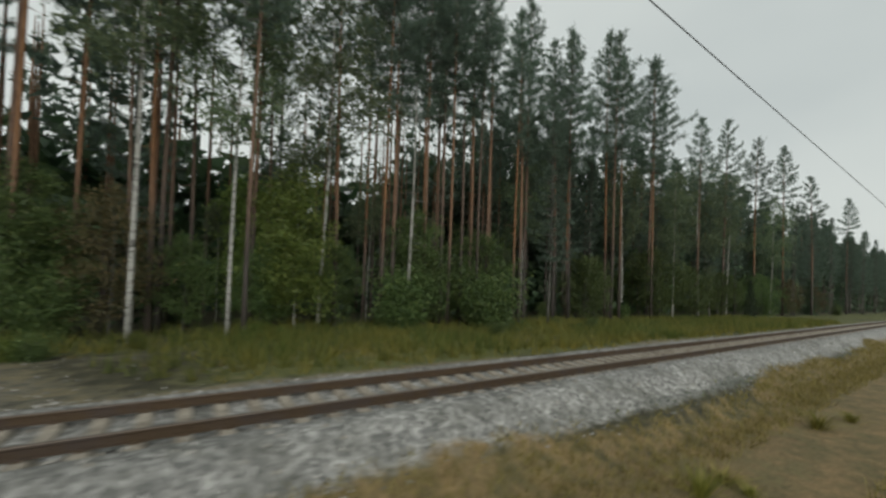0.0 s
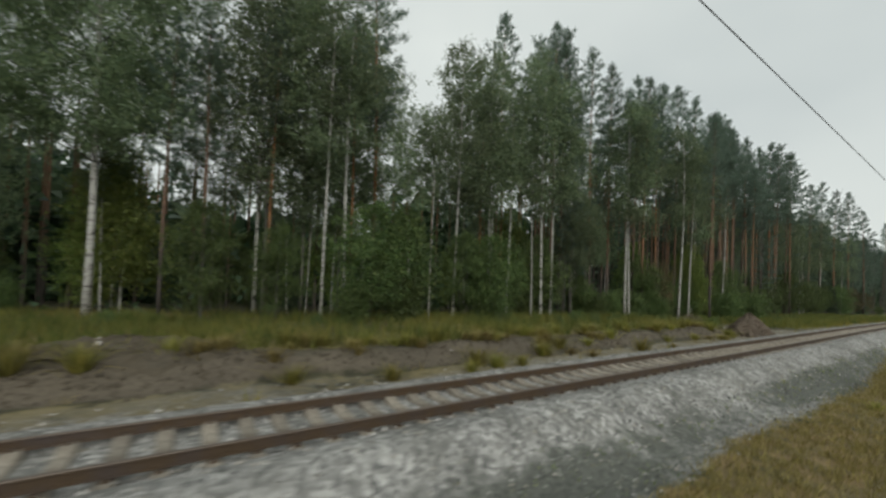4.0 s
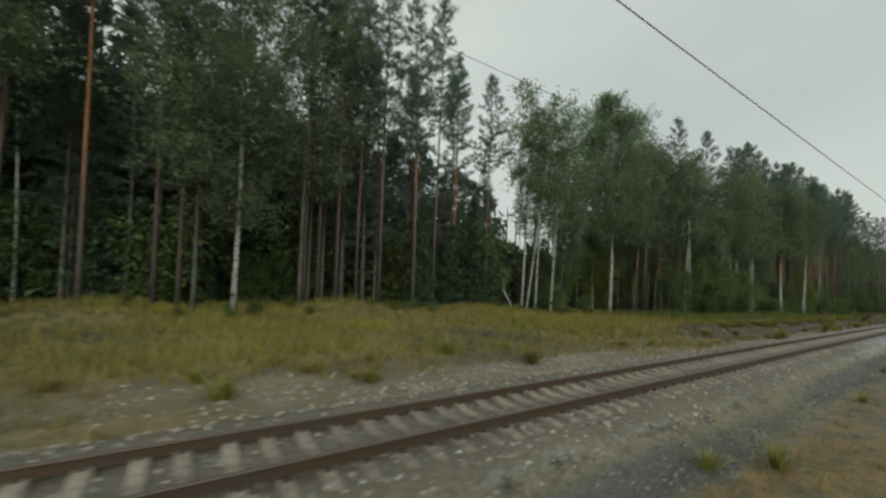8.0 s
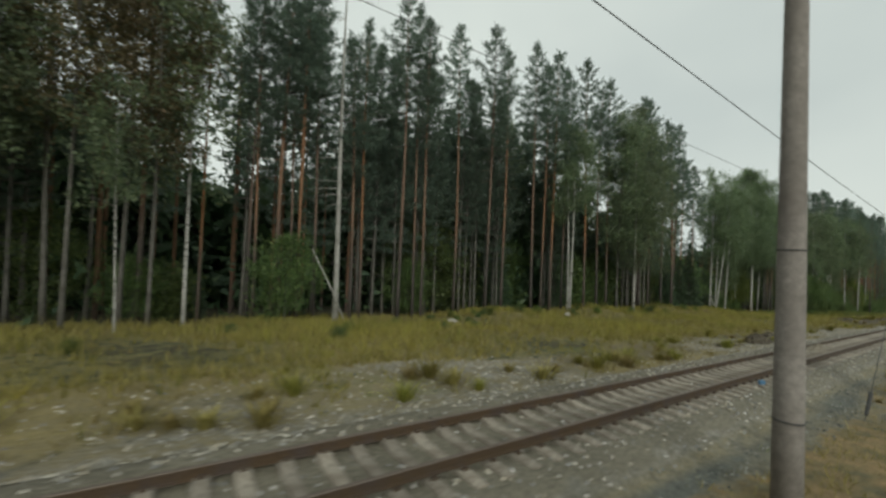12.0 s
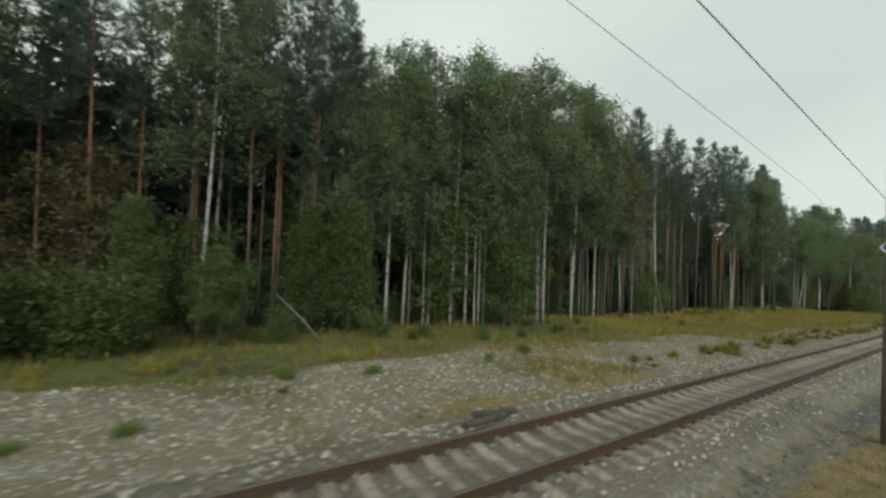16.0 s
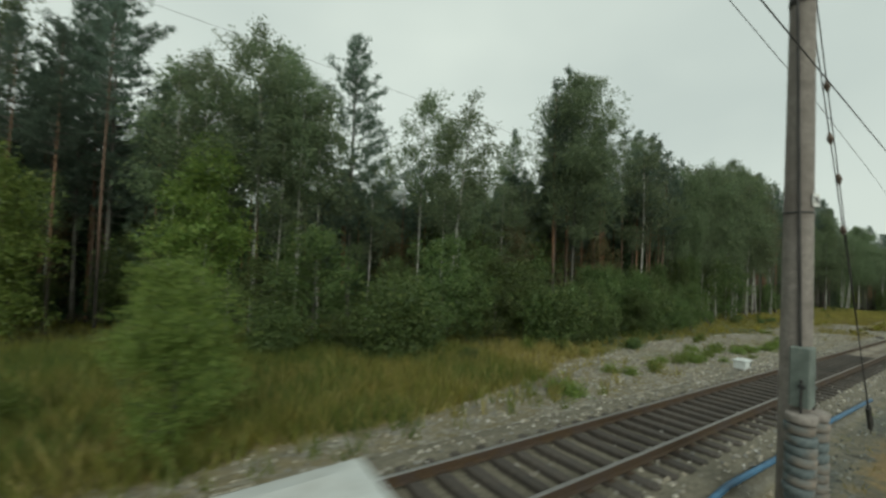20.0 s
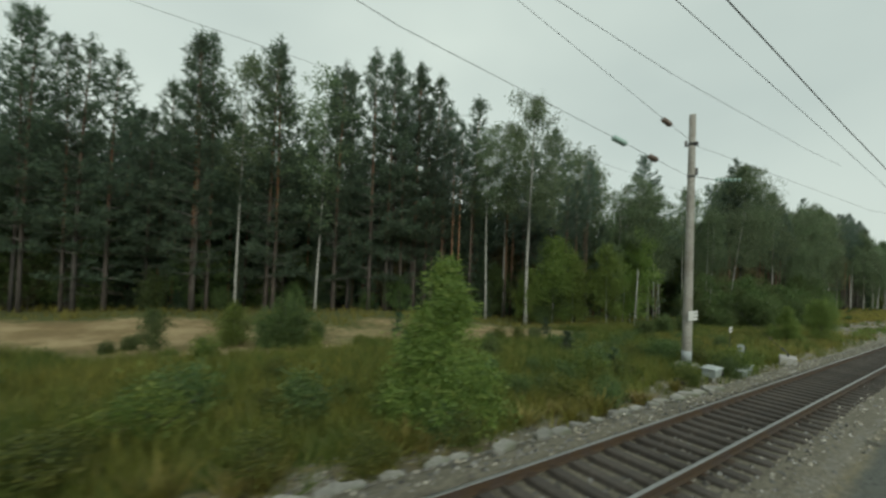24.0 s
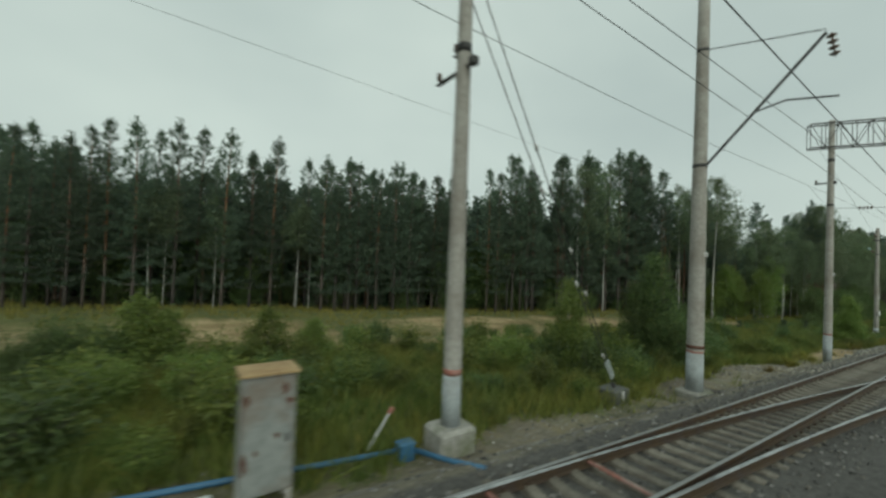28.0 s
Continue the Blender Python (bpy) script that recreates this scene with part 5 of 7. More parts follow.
wire([(-225.0, 2.2, 9.5), (-240, 5.5, 9.6), (-258.0, 8.5, 10.5)], 0.010)


def wire_insulator(x0, y0, z0, x1, y1, z1, mat="glass_green"):
    a, b = Vector((x0, y0, up(x0, y0, z0))), Vector((x1, y1, up(x1, y1, z1)))
    ob = new("wire_insulator", insulator_chain(Vector((0, 0, 0)), b - a, 5, 0.12, mat))
    ob.location = a
    return tagged(ob, "ribbed glass insulator hung in the overhead wire", "insulator", "wire insulators")


wire_insulator(-264.0, 8.34, 9.03, -264.9, 8.3, 9.05)
wire_insulator(-261.5, 8.45, 9.0, -262.1, 8.42, 9.0, "porcelain")
wire_insulator(-260.5, 8.4, 10.75, -261.2, 8.38, 10.8, "porcelain")

# ======== crossover from the train's own track ========


def cross_y(x):
    u = np.clip((np.asarray(x, float) + 322.0) / 66.0, 0, 1)
    return 3.9 - 5.2 * u * u * (3 - 2 * u)


def cross_z(x):
    return np.zeros_like(np.asarray(x, float)) + 0.006


cross = railway("track_crossover", "curved crossover rails with polished heads", cross_y, cross_z, -340.0, -262.0, M["bright_head"], 2.0)
blade = Shape().box(-0.03, 0.03, -0.75, 0.75, 0.0, 0.04)
for x in (-318.5, -316.0):
    ob = part("switch_rod", blade.mesh("switch_rod", M["red_paint"]), cross, "red-painted switch rod")
    ob.location = (x, 3.9, up(x, 3.9, -0.15))

# ======== things beside the line ========


def soil_heap(x, y, r, h, label, mat="heap_soil", name="soil_heap", long=1.35):
    rng = np.random.default_rng(int(abs(x) * 10))
    n, m = 44, 15
    s = Shape()
    lv = []
    for j in range(m):
        u = j / (m - 1)
        lv.append([])
        for k in range(n):
            a = 2 * math.pi * k / n
            rr = r * (1 - u) ** 0.9 * (1 + 0.12 * math.sin(3 * a + x) + 0.07 * math.sin(7 * a) + rng.normal() * 0.05) + 0.02
            px, py = x + rr * math.cos(a) * long, y + rr * math.sin(a)
            lv[-1].append((rr * math.cos(a) * long, rr * math.sin(a), float(land(px, py)) - here(x, y) - SX * (px - x) - SY * (py - y) - 0.08 + (h + 0.08) * u ** 0.85 + rng.normal() * 0.05 * (u > 0)))
    s.rings(lv)
    ob = new(name, s.mesh(name, [M[mat], M["stone"]]))
    ob.location = (x, y, up(x, y, here(x, y)))
    s = Shape()
    for _ in range(int(60 * r)):
        a, u = rng.uniform(0, 6.28), rng.uniform(0, 0.85)
        rr = r * (1 - u) ** 0.9
        px, py = x + rr * math.cos(a) * long, y + rr * math.sin(a)
        z = float(land(px, py)) - here(x, y) - SX * (px - x) - SY * (py - y) - 0.08 + (h + 0.08) * u ** 0.85
        q = rng.uniform(0.04, 0.11)
        c = Vector((px - x, py - y, z))
        s.rings([[c + Vector((q * w * math.cos(b + a), q * w * math.sin(b + a) * 0.8, q * zz)) for b in (0, 1.3, 2.5, 3.8, 5.0)] for w, zz in ((0.6, -0.6), (1.0, 0.1), (0.5, 0.7))], 1 if rng.random() < 0.12 else 0)
    tagged(part("loose_earth", s.mesh("loose_earth", [M[mat], M["stone"]]), ob), kind="stuff")
    return tagged(ob, label, "heap")


soil_heap(-14.25, 11.4, 1.5, 1.75, "heap of brown soil beside the track", "brown_soil")
soil_heap(-52.0, 14.5, 2.4, 0.5, "low spread of grey spoil on the grass")
soil_heap(-66.0, 13.0, 2.2, 0.4, "low spread of grey spoil on the grass")
soil_heap(-111.2, 6.72, 0.45, 0.36, "low spill of tan soil against the far rail", "spill_soil", "soil_heap", 6.0)
soil_heap(-109.5, 10.25, 0.85, 0.62, "heap of dark soil on the gravel beside the track", "heap_soil", "soil_heap", 2.0)
soil_heap(-113.6, 10.4, 0.6, 0.22, "low ridge of dark soil on the gravel", "heap_soil", "soil_heap", 3.0)
soil_heap(-105.0, 10.8, 0.8, 0.45, "low ridge of dark soil on the gravel", "heap_soil", "soil_heap", 2.8)


def cabinet(x, y, w, d, h, base, paint_mat, lid_mat, label, yaw=0.0, legs=0.0):
    root = thing("relay_cabinet", x, y, base, label, "cabinet", "line-side cabinets", "", yaw)
    s = Shape().box(-w / 2, w / 2, -d / 2, d / 2, legs, h, 0, 0.012)
    body = part("body", s.mesh("body", M[paint_mat]), root)
    s = Shape().box(-w / 2 + 0.04, w / 2 - 0.04, -d / 2 - 0.016, -d / 2 - 0.002, legs + 0.06, h - 0.06, 0, 0.005)
    door = part("door", s.mesh("door", M[paint_mat]), root)
    s = Shape().box(w / 2 - 0.14, w / 2 - 0.1, -d / 2 - 0.045, -d / 2 - 0.018, h * 0.5, h * 0.5 + 0.14, 0, 0.006)
    part("handle", s.mesh("handle", M["steel"]), door)
    s = Shape()
    o = 0.05
    s.rings([[(-w / 2 - o, -d / 2 - o, h), (w / 2 + o, -d / 2 - o, h), (w / 2 + o, d / 2 + o, h), (-w / 2 - o, d / 2 + o, h)],
             [(-w / 2 - o, -d / 2 - o, h + 0.035), (w / 2 + o, -d / 2 - o, h + 0.035), (w / 2 + o, d / 2 + o, h + 0.035), (-w / 2 - o, d / 2 + o, h + 0.035)],
             [(-w * 0.3, -d * 0.3, h + 0.07), (w * 0.3, -d * 0.3, h + 0.07), (w * 0.3, d * 0.3, h + 0.07), (-w * 0.3, d * 0.3, h + 0.07)]])
    part("lid", s.mesh("lid", M[lid_mat]), root)
    if legs > 0:
        for sx in (-1, 1):
            for sy in (-1, 1):
                s = Shape().box(sx * (w / 2 - 0.05) - 0.04, sx * (w / 2 - 0.05) + 0.04, sy * (d / 2 - 0.05) - 0.04, sy * (d / 2 - 0.05) + 0.04, -0.1, legs)
                part("leg", s.mesh("leg", M["pale_concrete"]), root)
    return root


cabinet(-232.45, 2.05, 0.75, 0.55, 2.28, here(-232.45, 2.05), "cabinet_grey", "pale_lid", "tall grey steel cabinet with a pale lid beside the track")
cabinet(-240.95, 2.0, 0.62, 0.5, 2.42, here(-240.95, 2.0), "cabinet_grey", "orange_lid", "grey steel cabinet with an orange rusty lid")
cb = cabinet(-321.5, 6.65, 0.78, 0.55, 2.15, here(-321.5, 6.65), "cabinet_worn", "ochre_lid", "worn grey cabinet with rust patches and an ochre lid", 0.0, 0.3)
for dx, dz, w, h in ((0.22, 1.92, 0.1, 0.2), (0.3, 1.72, 0.12, 0.1), (-0.33, 1.8, 0.09, 0.16), (0.12, 1.2, 0.07, 0.1), (-0.34, 0.85, 0.09, 0.34), (-0.18, 0.98, 0.05, 0.1)):
    s = Shape().rings([[(dx + w * (0.5 + 0.15 * math.sin(5 * a)) * math.cos(a), yy, dz + h * (0.5 + 0.15 * math.cos(3 * a)) * math.sin(a)) for a in np.linspace(0, 5.6, 9)] for yy in (-0.2935, -0.2985)])
    part("rust_patch", s.mesh("rust_patch", M["dark_rust"]), cb, "flaking rust patch")

cabinet(-213.1, 6.45, 0.62, 0.42, 0.42, here(-213.1, 6.45), "pale_lid", "pale_lid", "small pale blue-grey track box on the gravel", 0.0, 0.1)
cabinet(-259.0, 7.15, 0.75, 0.5, 0.55, here(-259.0, 7.15), "cabinet_grey", "teal_lid", "small pale steel box on legs beside the pole", 0.0, 0.22)


def point_machine(x, y):
    root = thing("point_machine", x, y, here(x, y), "low grey steel point machine with pale lids beside the track", "point machine")
    for k, (cx, w) in enumerate(((-0.35, 0.95), (0.55, 0.75))):
        s = Shape().box(cx - w / 2, cx + w / 2, -0.28 + 0.2 * k, 0.28 + 0.2 * k, -0.05, 0.34, 0, 0.03)
        part("housing", s.mesh("housing", M["cabinet_grey"]), root)
        s = Shape().box(cx - w / 2 - 0.05, cx + w / 2 + 0.05, -0.33 + 0.2 * k, 0.33 + 0.2 * k, 0.343, 0.385, 0, 0.01)
        part("lid", s.mesh("lid", M["teal_lid"]), root)
    part("drive_rod", rod((0.5, -0.3, 0.05), (0.5, -2.0, 0.0), 0.025), root)


point_machine(-256.2, 6.95)


def dwarf_signal(x, y):
    root = thing("dwarf_signal", x, y, here(x, y), "small grey shunting signal on a short post", "signal")
    part("post", cyl(0.06, -0.2, 0.55).mesh("post", M["cabinet_grey"], True), root)
    s = Shape().box(-0.17, 0.17, -0.12, 0.12, 0.5, 1.25, 0, 0.05)
    part("lamp_case", s.mesh("lamp_case", M["cabinet_grey"]), root)
    for z in (0.72, 1.03):
        s = Shape().tube([(0.17, 0, z), (0.36, 0, z)], 0.1, 10)
        part("hood", s.mesh("hood", M["steel"]), root)
    part("sign_post", rod((0.1, 0.5, -0.2), (0.1, 0.5, 1.75), 0.02), root)
    plate(root, 0.1, 0.47, 1.9, 0.36, 0.27, bars=True)


dwarf_signal(-254.6, 7.6)


def anchor_block(x, y, label, yaw=0.0, w=1.0, h=0.62, mat="anchor_dark"):
    root = thing("anchor_block", x, y, here(x, y), label, "block", "concrete blocks", "", yaw)
    s = Shape().box(-w / 2, w / 2, -0.35, 0.35, -0.15, h, 0, 0.03)
    part("block", s.mesh("block", M[mat]), root)
    s = Shape().box(-0.06, 0.1, -0.353, -0.3505, 0.02, h - 0.03)
    part("lime_streak", s.mesh("lime_streak", M["white_foot"]), root, "white lime streak")
    s = Shape().tube([(0.05, 0, h - 0.02), (0.0, 0, h + 0.12), (-0.1, 0, h + 0.15)], 0.05, 8)
    part("anchor_eye", s.mesh("anchor_eye", M["steel"]), root)
    return root


anchor_block(-310.5, 7.5, "dark concrete anchor block for the guy wires", 0.0, 0.85, 0.48, "anchor_dark")
anchor_block(-250.9, 6.7, "pale concrete block with a slanting strut", 0.3, 0.95, 0.55, "pale_concrete")
guy(-256.0, 7.2, 2.6, -250.9, 6.7, 0.4, (0.6,))

# a broken board pair, stones and litter
s = Shape()
s.box(-1.0, 0.9, -0.12, 0.12, 0.0, 0.14, 0, 0.02)
ob = tagged(new("old_sleeper", s.mesh("old_sleeper", M["wood_sleeper"])), "dark discarded wooden sleeper lying on the gravel", "sleeper", "discarded sleepers")
for x, y, a, b in ((-182.7, 6.35, 0.1, 0.0), (-182.2, 6.6, -0.06, 0.05), (-306.4, 6.2, -0.95, 0.0), (-306.0, 6.35, -0.8, 0.03), (-260.3, 7.5, -0.15, 0.0), (-260.6, 7.2, -0.02, 0.02)):
    o = ob if a == 0.1 else copy_thing(ob, Matrix.Identity(4))
    o.matrix_basis = Matrix.Translation((x, y, up(x, y, here(x, y) + 0.06))) @ Euler((0, 0.05 + b, a)).to_matrix().to_4x4() @ Matrix.Scale(0.65 if x > -200 else 0.85, 4)


def boulder(x, y, r, mat, label, cat="stone", name="boulder"):
    rng = np.random.default_rng(int(abs(x * 7)))
    bm = bmesh.new()
    bmesh.ops.create_icosphere(bm, subdivisions=2, radius=r)
    for v in bm.verts:
        v.co = Vector((v.co.x * 1.25, v.co.y, v.co.z * 0.75)) * (1 + rng.normal() * 0.07)
    me = bpy.data.meshes.new(name)
    bm.to_mesh(me)
    bm.free()
    me.materials.append(M[mat])
    ob = new(name, me)
    ob.location = (x, y, up(x, y, here(x, y) + r * 0.45))
    return tagged(ob, label, cat)


boulder(-126.4, 24.0, 0.38, "pale_concrete", "pale rounded stone in the meadow grass")
boulder(-111.5, 25.0, 0.28, "pale_concrete", "pale rounded stone in the meadow grass")
s = Shape()
s.rings([[(0.14 * math.cos(a), 0.1 * math.sin(a), 0.0) for a in np.linspace(0, 5.5, 8)], [(0.12 * math.cos(a + 0.3), 0.09 * math.sin(a), 0.1) for a in np.linspace(0, 5.5, 8)], [(0.04 * math.cos(a), 0.05 * math.sin(a), 0.13) for a in np.linspace(0, 5.5, 8)]])
ob = tagged(new("litter_bag", s.mesh("litter_bag", M["blue_plastic"])), "crumpled light blue plastic bag on the sleepers", "litter")
ob.location = (-127.1, 4.72, up(-127.1, 4.72, float(track_z(-127.1)) - 0.18))


def hose(points, label="blue plastic cable pipe lying on the ground"):
    s = Shape()
    pts = [(x, y, up(x, y, max(here(x, y), -0.3) + dz)) for x, y, dz in points]
    s.tube(pts, 0.055, 8)
    return tagged(new("cable_pipe", s.mesh("cable_pipe", M["blue_plastic"], True)), label, "pipe", "blue cable pipes")


hose([(-213, 2.75, 0.06), (-218, 2.8, 0.07), (-222, 2.7, 0.1), (-225, 2.75, 0.08), (-228, 2.6, 0.07), (-231.8, 2.45, 0.12)])
hose([(-232.6, 2.5, 0.1), (-236, 2.75, 0.06), (-240.2, 2.5, 0.1)])
hose([(-327, 7.55, 0.06), (-324, 7.5, 0.08), (-322, 7.3, 0.1), (-320.2, 7.1, 0.1), (-318.9, 7.0, 0.1)])
hose([(-318.6, 6.9, 0.1), (-318.2, 6.2, 0.07), (-318.0, 5.3, 0.02)])
root = thing("junction_box", -318.75, 6.95, here(-318.75, 6.95), "bright blue plastic junction box on the ground", "box")
s = Shape().box(-0.16, 0.16, -0.13, 0.13, 0.0, 0.34, 0, 0.02)
part("case", s.mesh("case", M["blue_plastic"]), root)
s = Shape().box(-0.18, 0.18, -0.15, 0.15, 0.343, 0.38, 0, 0.01)
part("lid", s.mesh("lid", M["blue_plastic"]), root)
root = thing("marker_rod", -319.5, 7.4, here(-319.5, 7.4), "leaning pale marker rod with a red tip", "marker")
root.rotation_euler.y = 0.6
part("stick", rod((0, 0, 0), (0, 0, 1.0), 0.02, 6, "white_foot"), root)
part("tip", rod((0, 0, 1.0), (0, 0, 1.14), 0.05, 8, "red_paint"), root)
s = Shape().box(-0.5, 0.5, -0.35, 0.35, 0.0, 0.12, 0, 0.02)
ob = tagged(new("cover_slab", s.mesh("cover_slab", M["pale_lid"])), "pale blue-grey cover slab on the ground", "slab")
ob.location = (-322.7, 6.7, up(-322.7, 6.7, here(-322.7, 6.7)))

# kerb of loose slabs along the ballast
rk = random.Random(21)
slab_me = []
for k in range(5):
    w0, w1 = 0.2 + 0.06 * k, 0.26 + 0.05 * k
    s = Shape()
    s.rings([[(-w0, -0.16, z), (w1 * 0.6, -0.2 - 0.02 * k, z), (w1, -0.05, z), (w1 * 0.8, 0.19, z), (-w0 * 0.7, 0.21, z), (-w0 - 0.06, 0.04, z)] for z in (-0.12, 0.03 + 0.012 * k)])
    s.rings([[(-w0 * 0.95, -0.14, z), (w1 * 0.55, -0.18 - 0.02 * k, z), (w1 * 0.93, -0.05, z), (w1 * 0.75, 0.17, z), (-w0 * 0.65, 0.19, z), (-w0, 0.04, z)] for z in (0.02 + 0.012 * k, 0.055 + 0.012 * k)])
    slab_me.append(s.mesh("kerb_slab", M["mossy_concrete"]))
x = -286.0
while x < -262:
    ob = new("kerb_slab", rk.choice(slab_me))
    y = 6.05 + rk.uniform(-0.28, 0.22)
    ob.matrix_basis = Matrix.Translation((x, y, up(x, y, here(x, y) + 0.02))) @ Euler((rk.uniform(-0.12, 0.12), SX + rk.uniform(-0.1, 0.1), rk.uniform(-0.7, 0.7))).to_matrix().to_4x4() @ Matrix.Scale(0.8, 4)
    tagged(ob, "low broken concrete slab along the ballast edge", "slab", "slabs along the ballast")
    x += rk.uniform(0.3, 0.95)

# ======== the wood ========
# trees that stand out, by kind
for px, py, ph in ((-259.3, 36, 23.3), (-256.3, 36, 24), (-254.1, 34, 20.3), (-254.1, 36, 24.2), (-253.2, 34, 22.1), (-251.6, 34, 22.2), (-246.2, 34, 19.9), (-243.3, 36, 21.3), (-241.3, 29, 17.2), (-241.3, 36, 21.1), (-239.5, 29, 17.2), (-238.9, 36, 21.5), (-237.5, 29, 19.9), (-229.5, 27, 16.8), (-215.9, 33, 14.7), (-214.4, 33, 16.1), (-212.7, 33, 14.9), (-210.7, 33, 15.5), (-208.9, 33, 14), (-207.6, 29, 12.7), (-207, 30, 13.8), (-205.6, 30, 15.6), (-203.6, 29, 16.7), (-201.1, 27, 19.9), (-201.1, 27, 26.1), (-199, 27, 28), (-195, 28, 19), (-192.9, 27, 23.5), (-191, 28, 20.1), (-188.3, 27, 24.4), (-185.4, 25.5, 21.8)):
    grow("pine", px, py, ph)
for px, py, ph in ((-185.3, 27, 23.3), (-184.4, 28, 22.5), (-183.9, 26, 18.1), (-183.3, 28, 25.1), (-182, 27, 25.2), (-181.7, 25.5, 22.5), (-181.7, 26, 18.7), (-181.7, 26, 24.3), (-179.4, 25.5, 21.2), (-179.4, 26, 21), (-178.9, 28, 25.1), (-178.4, 31, 27.9), (-176.8, 28, 21.8), (-173.1, 27, 19.6), (-172.1, 28, 24.3), (-169.1, 27, 21.5), (-166.4, 27, 22), (-156.9, 27, 18.6), (-146.2, 31, 30.5), (-143, 29, 22.5), (-140.2, 29, 22.8), (-139.8, 29, 25.1), (-138.4, 29, 29), (-137.4, 29, 23.5), (-137.1, 28, 24.1), (-137, 29, 29), (-135.7, 29, 24.9), (-132.9, 29, 22.8), (-132.1, 29, 24.4), (-128.7, 29, 29), (-126.7, 30, 29)):
    grow("pine", px, py, ph)
for px, py, ph in ((-126.4, 29, 27), (-122.2, 30, 28.6), (-119, 29, 29), (-115.6, 30.5, 29), (-112.6, 29, 30), (-110.5, 29.5, 29), (-109.6, 29, 30.2), (-107, 29.5, 29), (-103.5, 29, 31), (-100.2, 29.5, 29), (-98.9, 29, 30.5), (-91.3, 29, 30), (-90, 30, 29)):
    grow("pine", px, py, ph)
for px, py, ph in ((-88.9, 29, 30.2), (-86.9, 30, 27), (-85.3, 29, 28), (-82.1, 29, 29), (-79.4, 30, 30), (-77.3, 30, 24.9), (-73.1, 30, 24.8), (-52, 26, 17.2), (-50.1, 26, 18.7), (-46.6, 26, 20), (-41.3, 26, 22), (-39.1, 27, 29), (-30.3, 25, 18), (-24.2, 30, 32.1), (-21.5, 25, 29), (-21.4, 27, 29), (-20.2, 25, 29), (-19.7, 27, 29), (-18.2, 27, 29), (-15.3, 25, 29), (-12, 25, 29.1), (-7.1, 25, 29.5), (-6.6, 24, 29), (-5.2, 27, 29), (-1.8, 25, 29), (-1.4, 25, 30.6), (-1.2, 27, 29)):
    grow("pine", px, py, ph)
for px, py, ph in ((-0.1, 27, 29), (2.2, 20.5, 26.1), (3, 25, 31.7), (8, 25, 31.5), (10.8, 27, 29), (10.9, 24, 29), (11.7, 24, 29), (12.2, 25, 30.4), (14.3, 24, 29), (14.8, 25, 29), (16.4, 24, 29), (16.4, 25, 31.9), (17.2, 27, 29), (18.3, 25, 29), (19.2, 25, 31.5), (19.3, 24, 27.6), (20.9, 25, 30.6), (24, 24, 28.6), (25.6, 25, 30), (29.6, 25, 28.5), (30.7, 24, 28.3), (31.6, 25, 29.9), (37.8, 24, 31.8), (38.1, 25, 32.5), (40.9, 25, 31.2), (46, 24, 32.4), (46.9, 25, 32.5), (57.7, 24, 28.1), (65.9, 24, 30.2), (78.4, 24, 30.7), (92.5, 24, 32.5)):
    grow("pine", px, py, ph)
for px, py, ph in ((111, 24, 30.4), (141.3, 24, 30.5)):
    grow("pine", px, py, ph)
for px, py, ph in ((-325.7, 41.5, 10.9), (-313.4, 41.5, 11.9), (-274.7, 36, 22.7), (-268.1, 36, 23.8), (-249.9, 33, 22.7), (-244.6, 36, 25.9), (-234.3, 27, 16.6), (-232.7, 27, 17.6), (-231.1, 27, 16.6), (-229.8, 27, 19.7), (-228.6, 26, 16), (-227.3, 26, 17.2), (-227.1, 27, 19.1), (-226.8, 38, 26.7), (-225.8, 26, 17.3), (-217.6, 27, 19.9), (-217.3, 24, 16.3), (-215.8, 24, 16), (-215.3, 38, 18.1), (-213.5, 27, 13.8), (-208.1, 27, 13.9), (-206.8, 32, 15.5), (-205.6, 29, 14.7), (-204.6, 29, 14.8), (-202.3, 32, 21.3), (-187.8, 25, 23.2), (-187, 32, 28), (-176.5, 25, 21.1), (-172.9, 25, 22), (-174.8, 25.5, 22.1)):
    grow("birch", px, py, ph)
for px, py, ph in ((-170.8, 25, 22.5), (-169.3, 25, 23.3), (-167.5, 25.5, 24.3), (-167.3, 38, 28), (-164.4, 24.5, 21.4), (-160.7, 25, 26), (-160.5, 24.5, 24), (-160.3, 25, 25.4), (-156.5, 24.5, 24.8), (-152, 25, 23.2), (-143.7, 27, 23.4), (-108.4, 38, 28), (-107.7, 28, 22), (-107.3, 28, 22), (-68.8, 29, 25.5), (-66.7, 29, 23), (-65.4, 28, 25), (-46.9, 29, 26.5), (-43.7, 24, 22), (-42.3, 24, 22), (-33.6, 24, 22), (-30.4, 23.5, 23), (-28.1, 24, 22), (-25.4, 22.5, 24), (-23, 23.5, 23), (-12.7, 22.5, 24), (-11.9, 22.5, 24)):
    grow("birch", px, py, ph)
for px, py, ph in ((-2.3, 22, 24), (6.8, 24.5, 24)):
    grow("birch", px, py, ph)
for px, py, ph in ((-134.5, 27.5, 27), (12.4, 23, 17)):
    grow("dead", px, py, ph)
for px, py, ph in ((-324.6, 41, 11), (-320.8, 41, 11), (-313.6, 41, 11), (-312.2, 41, 11), (-309.2, 41, 11), (-173.9, 24, 13), (-169.1, 24, 18), (-163.4, 24, 13), (-157, 24, 13), (-146.4, 24, 13), (-43.7, 28, 12), (-41.9, 28, 12), (-39.4, 28, 12), (-38.3, 22.5, 15), (-36.7, 22.5, 15), (-31.2, 22.5, 15), (-26.6, 22.5, 15)):
    grow("slim", px, py, ph)
